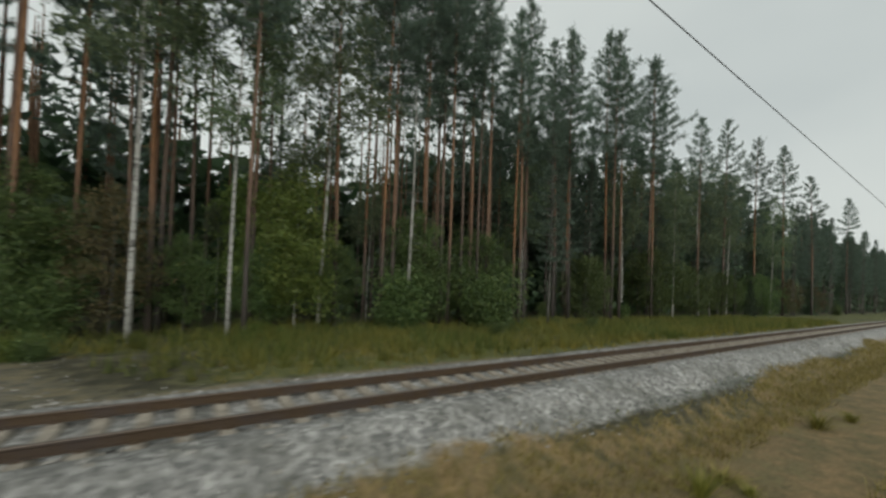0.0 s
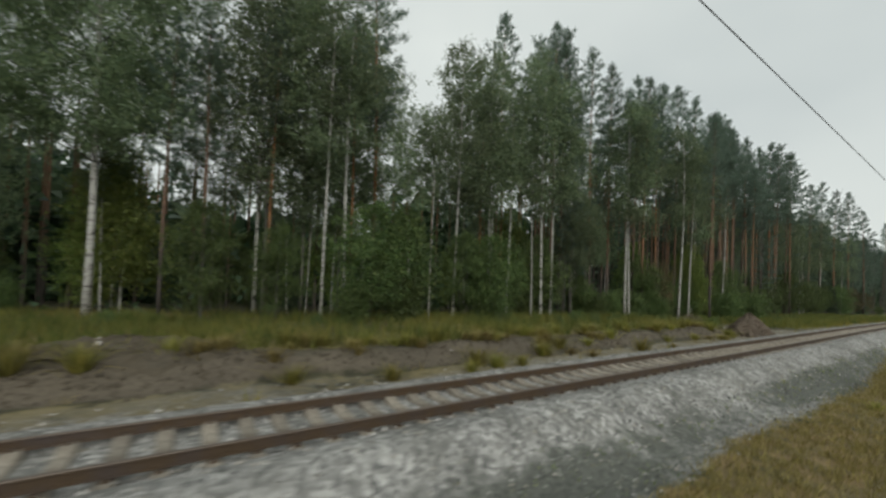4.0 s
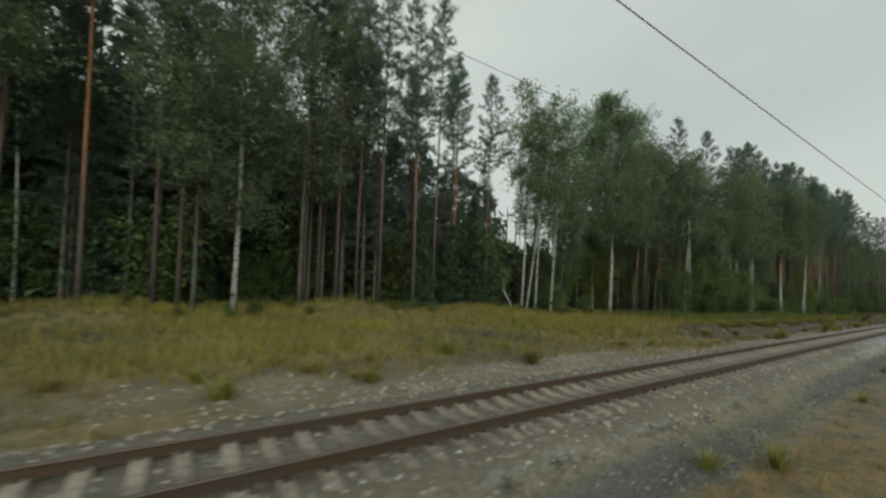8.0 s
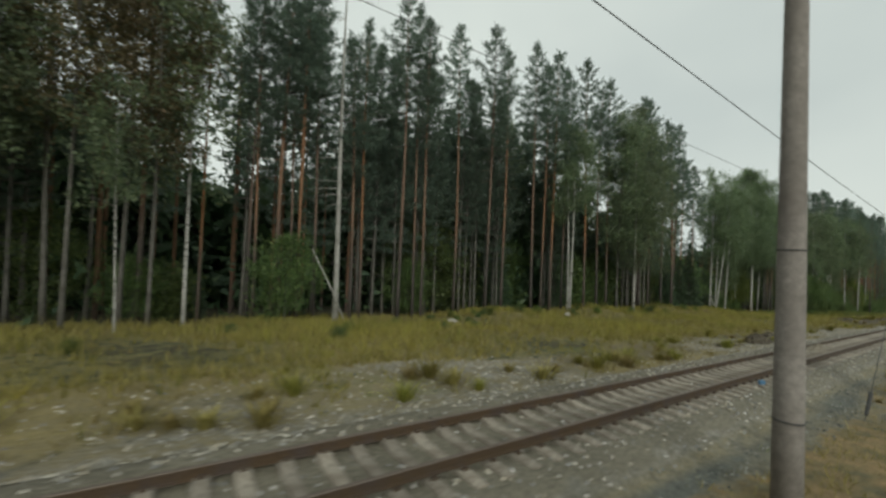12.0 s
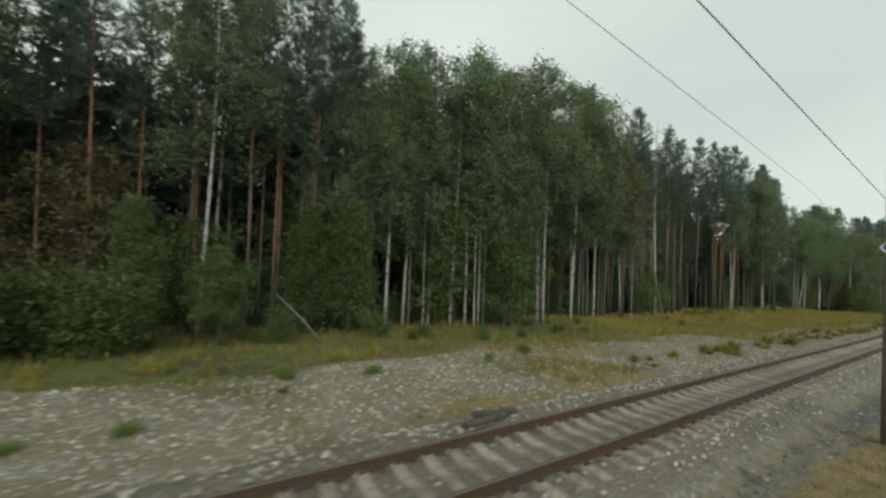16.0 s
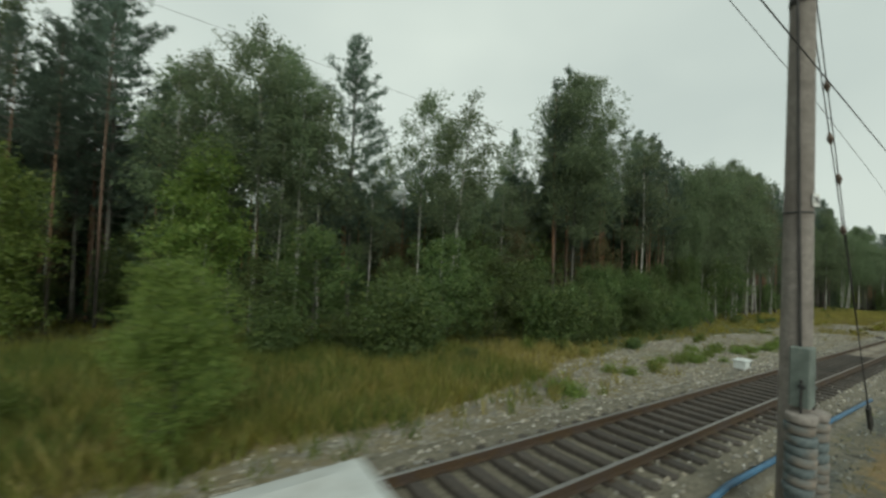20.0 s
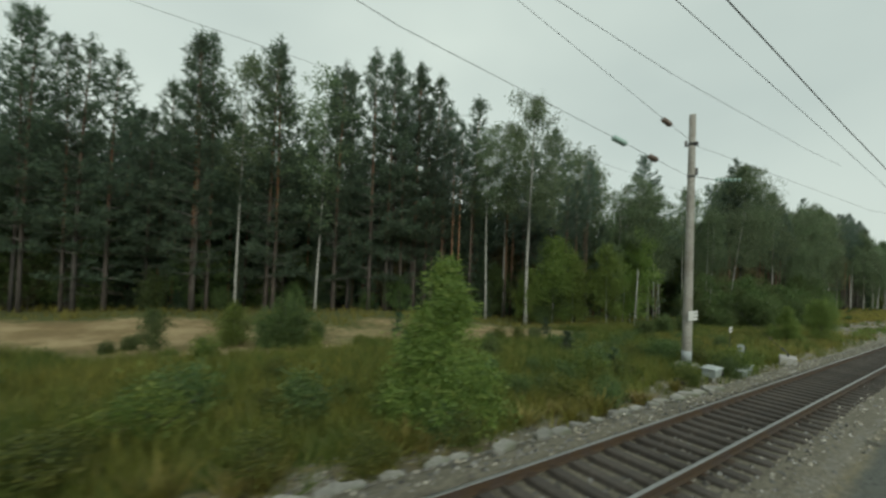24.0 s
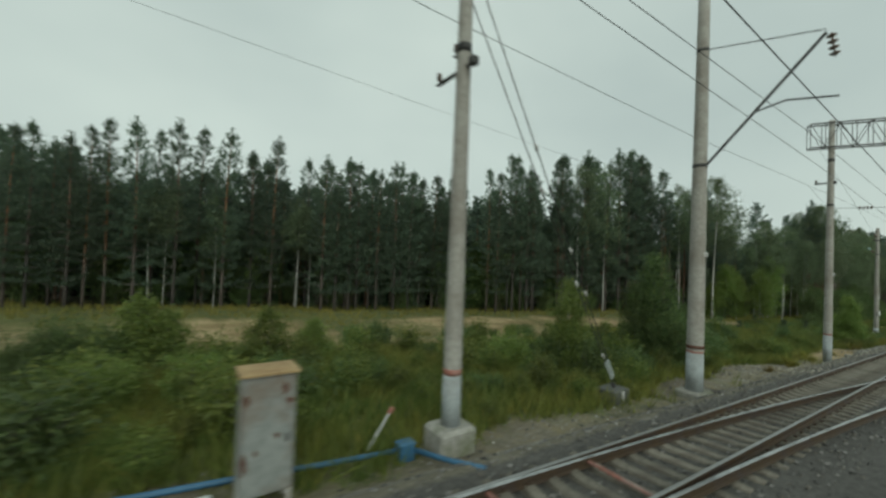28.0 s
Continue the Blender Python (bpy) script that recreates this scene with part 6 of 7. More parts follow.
for px, py, ph in ((-279.2, 22, 2.2), (-273.2, 22, 2.2), (-246.6, 28, 2.2), (-244.5, 28, 5.1), (-230.1, 20, 4.8), (-227.7, 20, 6.8), (-225.1, 20, 3.1), (-224.2, 18, 5.1), (-221.1, 18, 6.7), (-220.7, 20, 4), (-219.2, 18, 4.6), (-217, 18, 5.6), (-216.8, 20, 6.5), (-214.5, 18, 5.6), (-214, 15.5, 3.6), (-214, 20, 3.5), (-212.9, 15.5, 3.9), (-211.1, 15.5, 4.3), (-205, 20, 6.1), (-204.9, 19, 5.7), (-203.4, 16.5, 4), (-202.3, 16.5, 3.2), (-201.5, 20, 6.1), (-201.3, 17.5, 5.4), (-200.5, 19, 4.9), (-199.9, 20, 4.1), (-199.8, 17.5, 5.5), (-197.7, 16.5, 3.5), (-196.5, 20, 5.6), (-194.3, 16.5, 4.7), (-187.0, 21, 5.0)):
    grow("broad", px, py, ph)
for px, py, ph in ((-165.3, 24.5, 9), (-138.1, 27, 6.5), (-50.1, 23, 6.6), (-46.5, 23, 5.9), (-40.9, 23, 8.3), (-38.4, 23, 8), (-33.1, 23, 7), (-31.3, 22.5, 7.2), (-27.4, 22.5, 4.8), (-24.4, 22.5, 10.1), (-22.7, 23, 7.4), (-17.6, 22.5, 5.5), (-6.4, 22.5, 10.5), (-6.2, 22.5, 7.1), (-0.3, 22.5, 7), (3.5, 22.5, 6.9), (8, 22.5, 7.2), (14.6, 22.5, 8), (19.8, 22.5, 10.5), (47.5, 22.5, 11.4)):
    grow("broad", px, py + (2.2 if px > -30 else 0.0), ph * (0.8 if px > -30 else 1.0))
for px, py, ph in ((-157.3, 32, 25), (-155.4, 32, 25), (-153.9, 32, 25), (-152.8, 32, 25), (-151.6, 32, 25), (-148.8, 32, 25), (-145.6, 32, 25), (-140.2, 32, 25), (-137.8, 32, 25), (-135.1, 32, 25), (-132.9, 32, 25), (-131.2, 32, 25), (-129.8, 32, 25), (-129.4, 33, 25), (-128.3, 33, 25), (-127.6, 32, 25), (-125.2, 32, 25), (-124.3, 32, 25), (-123.2, 32, 25), (-120.1, 32, 25), (-119.4, 32, 25), (-118.1, 32, 25), (-117.1, 34, 25), (-114.9, 32, 25), (-114.9, 34, 25), (-114.6, 33, 25), (-105, 33, 25), (-104.9, 34, 25), (-101.9, 33, 25), (-100.3, 34, 25), (-90.3, 32, 25), (-197, 31, 24), (-194, 33, 26), (-191, 32, 26), (-188.5, 34, 27), (-186, 33, 26), (-199.5, 35, 24)):
    grow("full", px, py, ph)
for px, py, ph in ((-89.1, 32, 25), (-87.5, 32, 25), (-87.2, 34, 25), (-87.1, 33, 25), (-85.5, 32, 25), (-85.2, 33, 25), (-84, 33, 25), (-80.7, 33, 25), (-80, 34, 25), (-76, 32, 25), (-20.2, 25, 17.7), (-19.3, 25, 17.1), (-18.5, 25, 19.2), (-17.3, 25, 17.6), (-3.7, 33, 25), (5.6, 33, 25), (30.4, 33, 25), (52.6, 33, 25), (88.2, 33, 25)):
    grow("full", px, py, ph)
for px, py, ph in ((-218.6, 21, 16.2), (-69.2, 28, 22)):
    grow("birchL", px, py, ph)
for px, py, ph in ((-248.2, 28.5, 25),):
    grow("birchF", px, py, ph)
for px, py, ph in ((-55.2, 27.5, 27.8),):
    grow("aspen", px, py, ph)
for px, py, ph in ((-199.2, 26, 26.8),):
    grow("aspenG", px, py, ph)
for px, py, ph in ((-180.2, 25, 17), (-177.8, 25, 18.7), (-175.9, 26, 19.1), (-174.6, 25, 21), (-167.4, 25, 23.1), (-164.1, 24.5, 14.1), (-163.8, 26, 24.4), (-153.9, 24.5, 20.7), (-153.2, 26, 25.8), (-98.1, 28, 26), (-91.8, 28, 26), (-46.5, 28, 24), (-43.8, 29, 25), (-41.2, 28.5, 23), (-38.8, 30, 24), (-29.0, 29.5, 25), (-61.3, 30, 20.4), (-60.2, 30, 13.9), (-49.4, 30, 15.8), (-19.5, 24, 13.3), (-17.4, 24, 12.6)):
    grow("tall", px, py, ph)
for px, py, ph in ((-96, 27, 27),):
    grow("birchD", px, py, ph)
for px, py, ph in ((-149.8, 28, 27), (-148.7, 26, 22.7), (-146.8, 28, 27), (-145.3, 26, 20.6)):
    grow("aspenR", px, py, ph)
for px, py, ph in ((-182.5, 23, 8.2), (-179.9, 23, 8.8), (-190.5, 21.5, 7.0), (-301.7, 10.7, 6.2), (-302.4, 11.4, 4.6)):
    grow("sprLight", px, py, ph)
for px, py, ph in ((-75.3, 29.5, 11.0), (-77.4, 30, 8.5), (-72.6, 30.5, 9.0), (-80.5, 30.5, 10.0), (-70.5, 31, 8.0)):
    grow("spruce1", px, py, ph)
for px, py, ph in ((-237.9, 34, 25.8), (-239.8, 36, 23.5), (-222.1, 30.6, 24.8)):
    grow("fir0", px, py, ph)
for px, py, ph in ((-234.5, 36.5, 21), (-232.4, 36, 21.6), (-228.6, 36, 25.8), (-225.8, 36.5, 24.2)):
    grow("birch", px, py, ph)
for px, py, ph in ((-233.2, 9.0, 4.3),):
    grow("sapA", px, py, ph)
for px, py, ph in ((-308.7, 10.8, 4.4), (-244.6, 28, 10.2), (-242.4, 27, 8.4), (-240.3, 24.3, 9.3), (-232.5, 25.5, 12.0), (-247.5, 29, 6.5)):
    grow("sap", px, py, ph)
for px, py, ph in ((-300.1, 9.5, 2.6), (-288.9, 12.6, 2.0), (-272.1, 8.4, 4.6), (-238.1, 10, 3.2)):
    grow("cone0", px, py, ph)
for px, py, ph in ((-324.2, 18, 3.3), (-323.3, 18, 2.7), (-319.7, 18, 2.8), (-317.7, 18, 2.2), (-300, 12, 2.7), (-275.7, 24, 2.6), (-236.5, 11.5, 1.6)):
    grow("cone1", px, py, ph)
for px, py, ph in ((-335.6, 44, 14.3), (-334.1, 41, 14), (-333, 41, 14.4), (-332.4, 44, 14.2), (-330.8, 41, 14), (-329.8, 41, 14.8), (-328.5, 41, 15.9), (-326.7, 41, 16.4), (-325.7, 44, 16.7), (-323.9, 41, 16.9), (-322.2, 44, 17.9), (-320.2, 41, 17.2), (-317.6, 44, 16.5), (-316, 41, 17.4), (-311.9, 44, 17.1), (-311.5, 39, 16.2), (-310.1, 39, 14.9), (-309.3, 44, 17.1), (-308.7, 39, 16.5), (-308.7, 40, 16.8), (-307.8, 39, 16.2), (-306, 40, 16.1), (-305.5, 39, 15.8), (-303.4, 39, 17.1), (-302.1, 40, 17.6), (-301.5, 39, 16.7), (-300.9, 40, 16.3), (-300, 40, 15.7), (-299.5, 40, 16.3), (-297.6, 40, 17.2), (-296.8, 40, 15.8)):
    grow("short", px, py, ph)
for px, py, ph in ((-296.4, 40, 16), (-295.1, 40, 17.1), (-293.3, 40, 16.4), (-291.3, 37, 18.4), (-290.1, 36.5, 18.3), (-287.8, 37, 21), (-287.3, 36.5, 20.9), (-285.4, 37, 20), (-284.7, 36.5, 20.1), (-283.1, 37, 19.8), (-281.8, 41, 17.5), (-279.6, 41, 20.5), (-277.8, 37, 22.6), (-277.7, 36.5, 23.3), (-276.7, 37, 23.5), (-272.2, 37, 25.2), (-271.7, 36.5, 24.5), (-266.1, 37, 25.1), (-265.3, 40, 26.3), (-263.2, 41, 27.2), (-262.4, 37, 28), (-260.7, 36.5, 28), (-259.9, 37, 28), (-257.4, 36.5, 28), (-257.4, 37, 28), (-254.8, 37, 28), (-250.5, 41, 28), (-249, 37, 28)):
    grow("short", px, py, ph)
for px, py, ph in ((-326.7, 17, 2.1), (-326.1, 17, 2.6), (-325.1, 17, 2.3), (-302.4, 9.3, 2.5), (-302.3, 9.5, 2.9), (-301.8, 9.3, 3.1), (-301.8, 9.5, 2.6), (-301.3, 9.5, 2.5), (-287.9, 12.9, 2.6), (-289.0, 13.2, 2.3), (-273.2, 21.9, 3.3), (-274.2, 22.3, 2.5)):
    grow("bushN", px, py, ph)
for px, py, ph in ((-312.1, 22, 1), (-268.1, 18, 1.3), (-268, 14, 1.7), (-259.9, 14, 1.4), (-253.8, 20.9, 1.4), (-262.4, 9.6, 1.2), (-264.2, 26.5, 1.6)):
    grow("spruceS", px, py, ph)
for px, py, ph in ((-261.7, 10, 1.2),):
    grow("bushF", px, py, ph)
for px, py, ph in ((-324.3, 13, 1.8), (-322.4, 13, 1.8), (-310.2, 13, 2.2), (-306.2, 13, 2.6)):
    grow("bushM", px, py, ph)
for px, py, ph in ((-288.5, 13, 1.7), (-288.5, 19, 1.8), (-285.5, 13, 1.5), (-271.2, 24, 1.5), (-246.4, 17, 1.9), (-242.6, 17, 2.4), (-239.5, 17, 2), (-230.1, 17.5, 2.9), (-226.6, 17.5, 2.5), (-225.6, 15.5, 4.6), (-224.5, 15.5, 4.4), (-222.2, 17.5, 2.3), (-214.7, 15.8, 3.8), (-214, 15.8, 2.3), (-213.6, 15.8, 4.4), (-212.3, 15.8, 4.4), (-211.3, 15.8, 2.4), (-210.8, 15.8, 4.1), (-209.6, 15.8, 3.4), (-208.3, 18, 1.9), (-205.8, 19.5, 1.8), (-204.2, 19.5, 4.5), (-202.8, 17, 4.1), (-202.4, 19.5, 5.7), (-201.9, 18, 2.5), (-201.2, 17, 4.7), (-200.2, 19.5, 5.2), (-198.7, 18, 2), (-197.4, 19.5, 4.4), (-194.6, 19.5, 3), (-193, 19.5, 4)):
    grow("bushW", px, py, ph)
for px, py, ph in ((-191.6, 19.5, 4.3), (-190.2, 19.5, 3.4), (-184.3, 20.5, 2.2), (-179.0, 21.0, 2.0), (-42.5, 22, 3.3), (-39.1, 22, 4), (-31, 22, 4.4), (-18.1, 22.5, 3.0), (-17.4, 23.5, 3.6), (-14.8, 22.5, 3.4), (-10.3, 23.5, 4.2), (-5.2, 23.0, 3.6), (11.1, 22.5, 5), (18.8, 22.0, 5.5)):
    grow("bushW", px, py, ph)
rw = random.Random(11)


def wood_mix(x):
    """Share of birches and height of the wood along the way."""
    birch = lerp_table(x, ((-420, 0.12), (-300, 0.12), (-240, 0.2), (-200, 0.2), (-165, 0.13), (-130, 0.08), (-90, 0.06), (-60, 0.2), (-40, 0.45), (-15, 0.4), (10, 0.15), (700, 0.15)))
    tall = lerp_table(x, ((-420, 16), (-330, 17), (-300, 18.5), (-260, 21), (-235, 19), (-222, 16), (-206, 16.5), (-199, 21), (-180, 23), (-130, 27), (-96, 27), (-88, 22), (-66, 20), (-58, 17), (-31, 17), (-25, 23), (-15, 26), (0, 27), (700, 28)))
    return float(birch), float(tall)


for off, gap in ((1.0, 7.0), (4.5, 5.2)):
    x = -352.0
    while x < 170:
        x += gap * rw.uniform(0.6, 1.4) * (1.0 if x < 50 else 1.5)
        y = float(forest_y(x)) + off + rw.uniform(-1.0, 1.6)
        b, h = wood_mix(x)
        if -46 < x < -28 and rw.random() < 0.65 or -128 < x < -80:
            continue
        if any(abs(px - x) < 1.5 and abs(py - y) < 1.5 for px, py in planted):
            continue
        r = rw.random()
        if r < b:
            grow("birch", x, y, h * rw.uniform(0.7, 0.9))
        elif r < b + 0.06:
            grow("spruce", x, y, h * rw.uniform(0.5, 0.85))
        else:
            thin = -66 < x < 25
            grow(("pine" if thin or -60 < x < 40 and off < 2 and rw.random() < 0.5 else "full") if x > -235 else "short", x, y, h * rw.uniform(0.8, 0.98) * (1 if thin else 0.92))
# undergrowth at the edge and between the trunks
x = -345.0
while x < 130:
    x += rw.uniform(1.5, 3.6) * (1.0 if x < 40 else 1.8)
    y = float(forest_y(x)) + rw.uniform(0.5, 8.5)
    r = rw.random()
    if -128 < x < -80:
        plant(rw.choice(["spruce1", "spruce1", "broad1", "bush0"]), x, y + 2, rw.uniform(3, 12))
        plant("spruce0", x + 1.2, y + 7, rw.uniform(13, 20))
    elif -150 < x < -75:
        if r < 0.4:
            plant(rw.choice(["spruce1", "bush0", "broad1"]), x, y + 3, rw.uniform(2, 6))
    elif r < 0.3 and -66 < x < 30:
        plant(rw.choice(["sap0", "sap1", "sprLight"]), x, y, rw.uniform(5, 12), None, "slender young birch with light green leaves among the trunks")
    elif r < 0.5:
        plant(rw.choice(["broad0", "broad1", "broad2", "rusty0"]), x, y, rw.uniform(4, 11))
    elif r < 0.62:
        plant("broad1" if -215 < x < -140 and rw.random() < 0.6 else "slim0", x, y, rw.uniform(7, 12))
    elif r < 0.75:
        plant("spruce1", x, y, rw.uniform(4, 10))
    else:
        plant(rw.choice(["bush0", "bush1", "bush3"]), x, y - 1.0, rw.uniform(1.5, 4))


# low spruces and shrubs that close the foot of the wood beyond the meadow
x = -345.0
while x < -238:
    x += rw.uniform(1.2, 2.8)
    plant(rw.choice(["spruce1", "spruce1", "short3", "broad1"]), x, float(forest_y(x)) + rw.uniform(0.5, 4.0), rw.uniform(2.5, 7.5))


def deep_wood():
    """The depth of the wood behind its front rows: trunks and crowns too many to count, in one mesh each."""
    rng = np.random.default_rng(77)
    trunks = Shape()
    groups = {"crowns": [], "undergrowth": []}
    for row, (off, gap) in enumerate(((7.5, 3.6), (11.5, 3.6), (15.5, 3.6), (20, 3.8), (25, 4.2), (31, 4.6), (38, 5.0))):
        x = -375.0
        while x < 360:
            x += gap * rng.uniform(0.5, 1.5) * (1 if x < 80 else 1.4)
            y = float(forest_y(x)) + off + rng.uniform(-2, 2)
            b, h = wood_mix(x)
            h *= rng.uniform(0.72, 0.95)
            z0 = up(x, y, here(x, y))
            r = 0.14
            thin = -66 < x < 25
            dense = -128 < x < -80
            if row < (4 if thin else 0 if dense else 2):
                lv = [[(x + r * k * math.cos(a), y + r * k * math.sin(a), z0 + zz) for a in (0.3, 1.87, 3.44, 5.01)] for zz, k in ((-0.3, 1.1), (h * 0.6, 0.8), (h * 0.97, 0.2))]
                trunks.rings(lv)
            if not -37.5 < x < -30.5 and rng.random() < ((0.1 if -60 < x < -26 else 0.3 if row < 3 else 0.15) if thin else 1.0 if dense else 0.4 if -150 < x < -116 else 1.0 if x > 30 or -206 < x < -178 else 0.75 if x > -235 else 1.0):
                n = 170 if x > 30 or dense or -206 < x < -178 else 80 if x > -235 else 110
                u = rng.uniform(0, 1, n) ** 0.8
                st = rng.uniform(0.25, 0.45) if x > 30 else rng.uniform(0.48, 0.62)
                rad = 2.4 * np.minimum(1, np.minimum(0.55 + 1.3 * u, (1.02 - u) * 1.75)) * rng.uniform(0.2, 1.1, n) + 0.1
                a = rng.uniform(0, 6.28, n)
                c = np.stack([x + np.cos(a) * rad, y + np.sin(a) * rad, z0 + h * (st + (1 - st) * u)], -1)
                ax = np.stack([np.cos(a), np.sin(a), np.full(n, 0.5)], -1)
                groups["crowns"].append(spikes(rng, c, ax / np.linalg.norm(ax, axis=1)[:, None], 0.8, 4, 0.2))
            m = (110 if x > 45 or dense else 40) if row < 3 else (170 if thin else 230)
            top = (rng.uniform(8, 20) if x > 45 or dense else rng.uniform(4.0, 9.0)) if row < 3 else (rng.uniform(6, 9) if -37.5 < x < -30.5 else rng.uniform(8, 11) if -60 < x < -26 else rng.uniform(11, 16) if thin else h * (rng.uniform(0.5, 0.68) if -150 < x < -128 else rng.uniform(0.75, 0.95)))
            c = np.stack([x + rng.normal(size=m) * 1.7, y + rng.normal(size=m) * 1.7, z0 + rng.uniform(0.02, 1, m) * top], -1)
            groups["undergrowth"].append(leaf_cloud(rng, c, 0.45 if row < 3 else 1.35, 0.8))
    root = tagged(new("deep_wood"), "dense dark pine wood behind the front trees", "forest", kind="stuff")
    tagged(part("trunks", trunks.mesh("trunks", M["pine_bark"]), root), kind="stuff")
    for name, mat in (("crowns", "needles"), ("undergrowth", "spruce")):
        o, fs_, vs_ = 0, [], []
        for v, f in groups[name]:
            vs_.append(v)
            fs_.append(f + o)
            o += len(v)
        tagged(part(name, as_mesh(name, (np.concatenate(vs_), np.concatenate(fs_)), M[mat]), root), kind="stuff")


deep_wood()

# ======== grass, weeds and stones ========


def scatter_grass(name, label, share, mat, count, seed, x0, x1, y0, y1, tall, blades=6, limit=0.35):
    rng = np.random.default_rng(seed)
    x = rng.uniform(x0, x1, count)
    y = rng.uniform(y0, y1, count)
    c = cover(x, y)
    keep = rng.uniform(0, 1, count) * 0.65 + limit * 0.5 < c[share]
    keep &= (c["ballast"] < 0.2) | (share in ("brown", "slate"))
    keep &= (c["gravel"] < 0.5) | (rng.uniform(0, 1, count) < 0.12)
    keep &= (c["sand"] < 0.4) & (c["soil"] < 0.6)
    x, y = x[keep], y[keep]
    z = land(x, y) - SX * x - SY * y
    pts = np.stack([x, y, z - 0.03], -1)
    n = len(pts)
    base = np.repeat(pts, blades, axis=0) + rng.normal(size=(n * blades, 3)) * np.array([0.09, 0.09, 0.0])
    d = rng.normal(size=(n * blades, 3)) * np.array([0.35, 0.35, 0.0]) + np.array([0, 0, 1.0])
    ln = tall * np.repeat(rng.uniform(0.4, 1.3, n), blades)[:, None] * rng.uniform(0.6, 1.2, (n * blades, 1))
    b = np.cross(d, rng.normal(size=(n * blades, 3)))
    b /= np.linalg.norm(b, axis=1)[:, None] + 1e-9
    w = 0.008 + 0.016 * ln
    v = np.stack([base - b * w, base + b * w, base + d * ln], axis=1).reshape(-1, 3)
    tagged(new(name, as_mesh(name, (v, np.arange(len(v)).reshape(-1, 3)), mat)), label, "grass", kind="stuff")


scatter_grass("meadow_grass", "long yellow-green meadow grass before the wood", "green", M["grass"], 60000, 1, -350, 70, 5, 46, 0.5, 7)
scatter_grass("field_grass", "tall yellow-green grass before the pine wood", "green", M["grass"], 34000, 11, -160, -58, 14.5, 31, 0.5, 7, 1.35)
scatter_grass("field_straw", "seeding straw-coloured grass before the pine wood", "dry", M["dry_grass"], 30000, 13, -160, -58, 13, 31, 0.5, 6, 0.7)
scatter_grass("dry_grass", "dry straw-coloured grass beside the tracks", "dry", M["dry_grass"], 40000, 2, -350, 60, 1.2, 36, 0.34, 7)
scatter_grass("golden_grass", "tall golden late-summer grass beside the track", "dry", M["dry_grass"], 6000, 6, -256, -209, 6.5, 17, 0.55, 8)
scatter_grass("green_weeds", "tall green weeds in the meadow", "green", M["weed"], 66000, 3, -350, -221, 6, 24, 0.55, 8)
scatter_grass("trackside_grass", "short brown grass between the tracks", "brown", M["dry_grass"], 90000, 8, -260, 45, 0.9, 6.4, 0.2, 6)
scatter_grass("trackside_weeds", "low green weeds between the tracks", "slate", M["weed"], 16000, 9, -230, 40, 0.9, 6.0, 0.12, 6)
scatter_grass("edge_weeds", "tall bright green weeds along the wood", "green", M["weed"], 12000, 4, -60, 70, 12, 26, 0.7, 8)


def make_tuft(seed, H, mat):
    """A tuft of dry grass that arches outwards."""
    rng = np.random.default_rng(seed)
    n = 150
    a, q = rng.uniform(0, 6.28, n), np.abs(rng.normal(size=n))
    foot = np.stack([np.cos(a), np.sin(a), np.zeros(n)], -1) * (0.12 * q)[:, None]
    way = np.stack([np.cos(a) * (0.2 + 0.3 * q), np.sin(a) * (0.2 + 0.3 * q), np.ones(n)], -1) * (H * rng.uniform(0.45, 1.1, n))[:, None]
    side = np.stack([-np.sin(a), np.cos(a), np.zeros(n)], -1) * 0.011
    mid = foot + way * 0.6
    tip = foot + way + np.stack([np.cos(a), np.sin(a), -0.3 * np.ones(n)], -1) * (H * 0.22 * q)[:, None]
    v = np.stack([foot - side, foot + side, mid + side * 0.8, mid - side * 0.8, tip], 1).reshape(-1, 3)
    f = [t for k in range(n) for t in ((5 * k, 5 * k + 1, 5 * k + 2, 5 * k + 3), (5 * k + 3, 5 * k + 2, 5 * k + 4))]
    return mesh_of("grass_tuft", v.tolist(), f, M[mat])


TUFTS = [make_tuft(120, 0.5, "dry_grass"), make_tuft(121, 0.65, "grass"), make_tuft(122, 0.4, "dry_grass"), make_tuft(123, 0.75, "grass")]


def grass_tufts():
    """Tufts that stand on the gravel beside the side track."""
    r = random.Random(41)
    for x0, x1, d0, d1, n in ((-64, -15, 2.8, 4.1, 24), (-64, -17, 5.4, 6.8, 80), (-64, -17, 4.3, 5.4, 14), (-172, -118, 3.2, 5.2, 50), (-120, -62, 3.4, 7.0, 26), (-172, -62, -4.0, -2.8, 30), (-62, 20, -6.4, -4.4, 30), (-300, -262, 2.6, 3.6, 24)):
        for _ in range(n):
            x = r.uniform(x0, x1)
            y = float(track_y(x)) + r.uniform(d0, d1)
            if y < 1.2:
                continue
            ob = new("grass_tuft", r.choice(TUFTS))
            ob.location = (x, y, up(x, y, here(x, y) - 0.02))
            ob.rotation_euler.z = r.uniform(0, 6.28)
            k = r.uniform(0.6, 1.15) * (1.0 if y > 5 else 0.6)
            ob.scale = (k * 1.3, k * 1.3, k)
            tagged(ob, "tuft of yellowed grass standing on the gravel", "grass", "grass tufts")


grass_tufts()


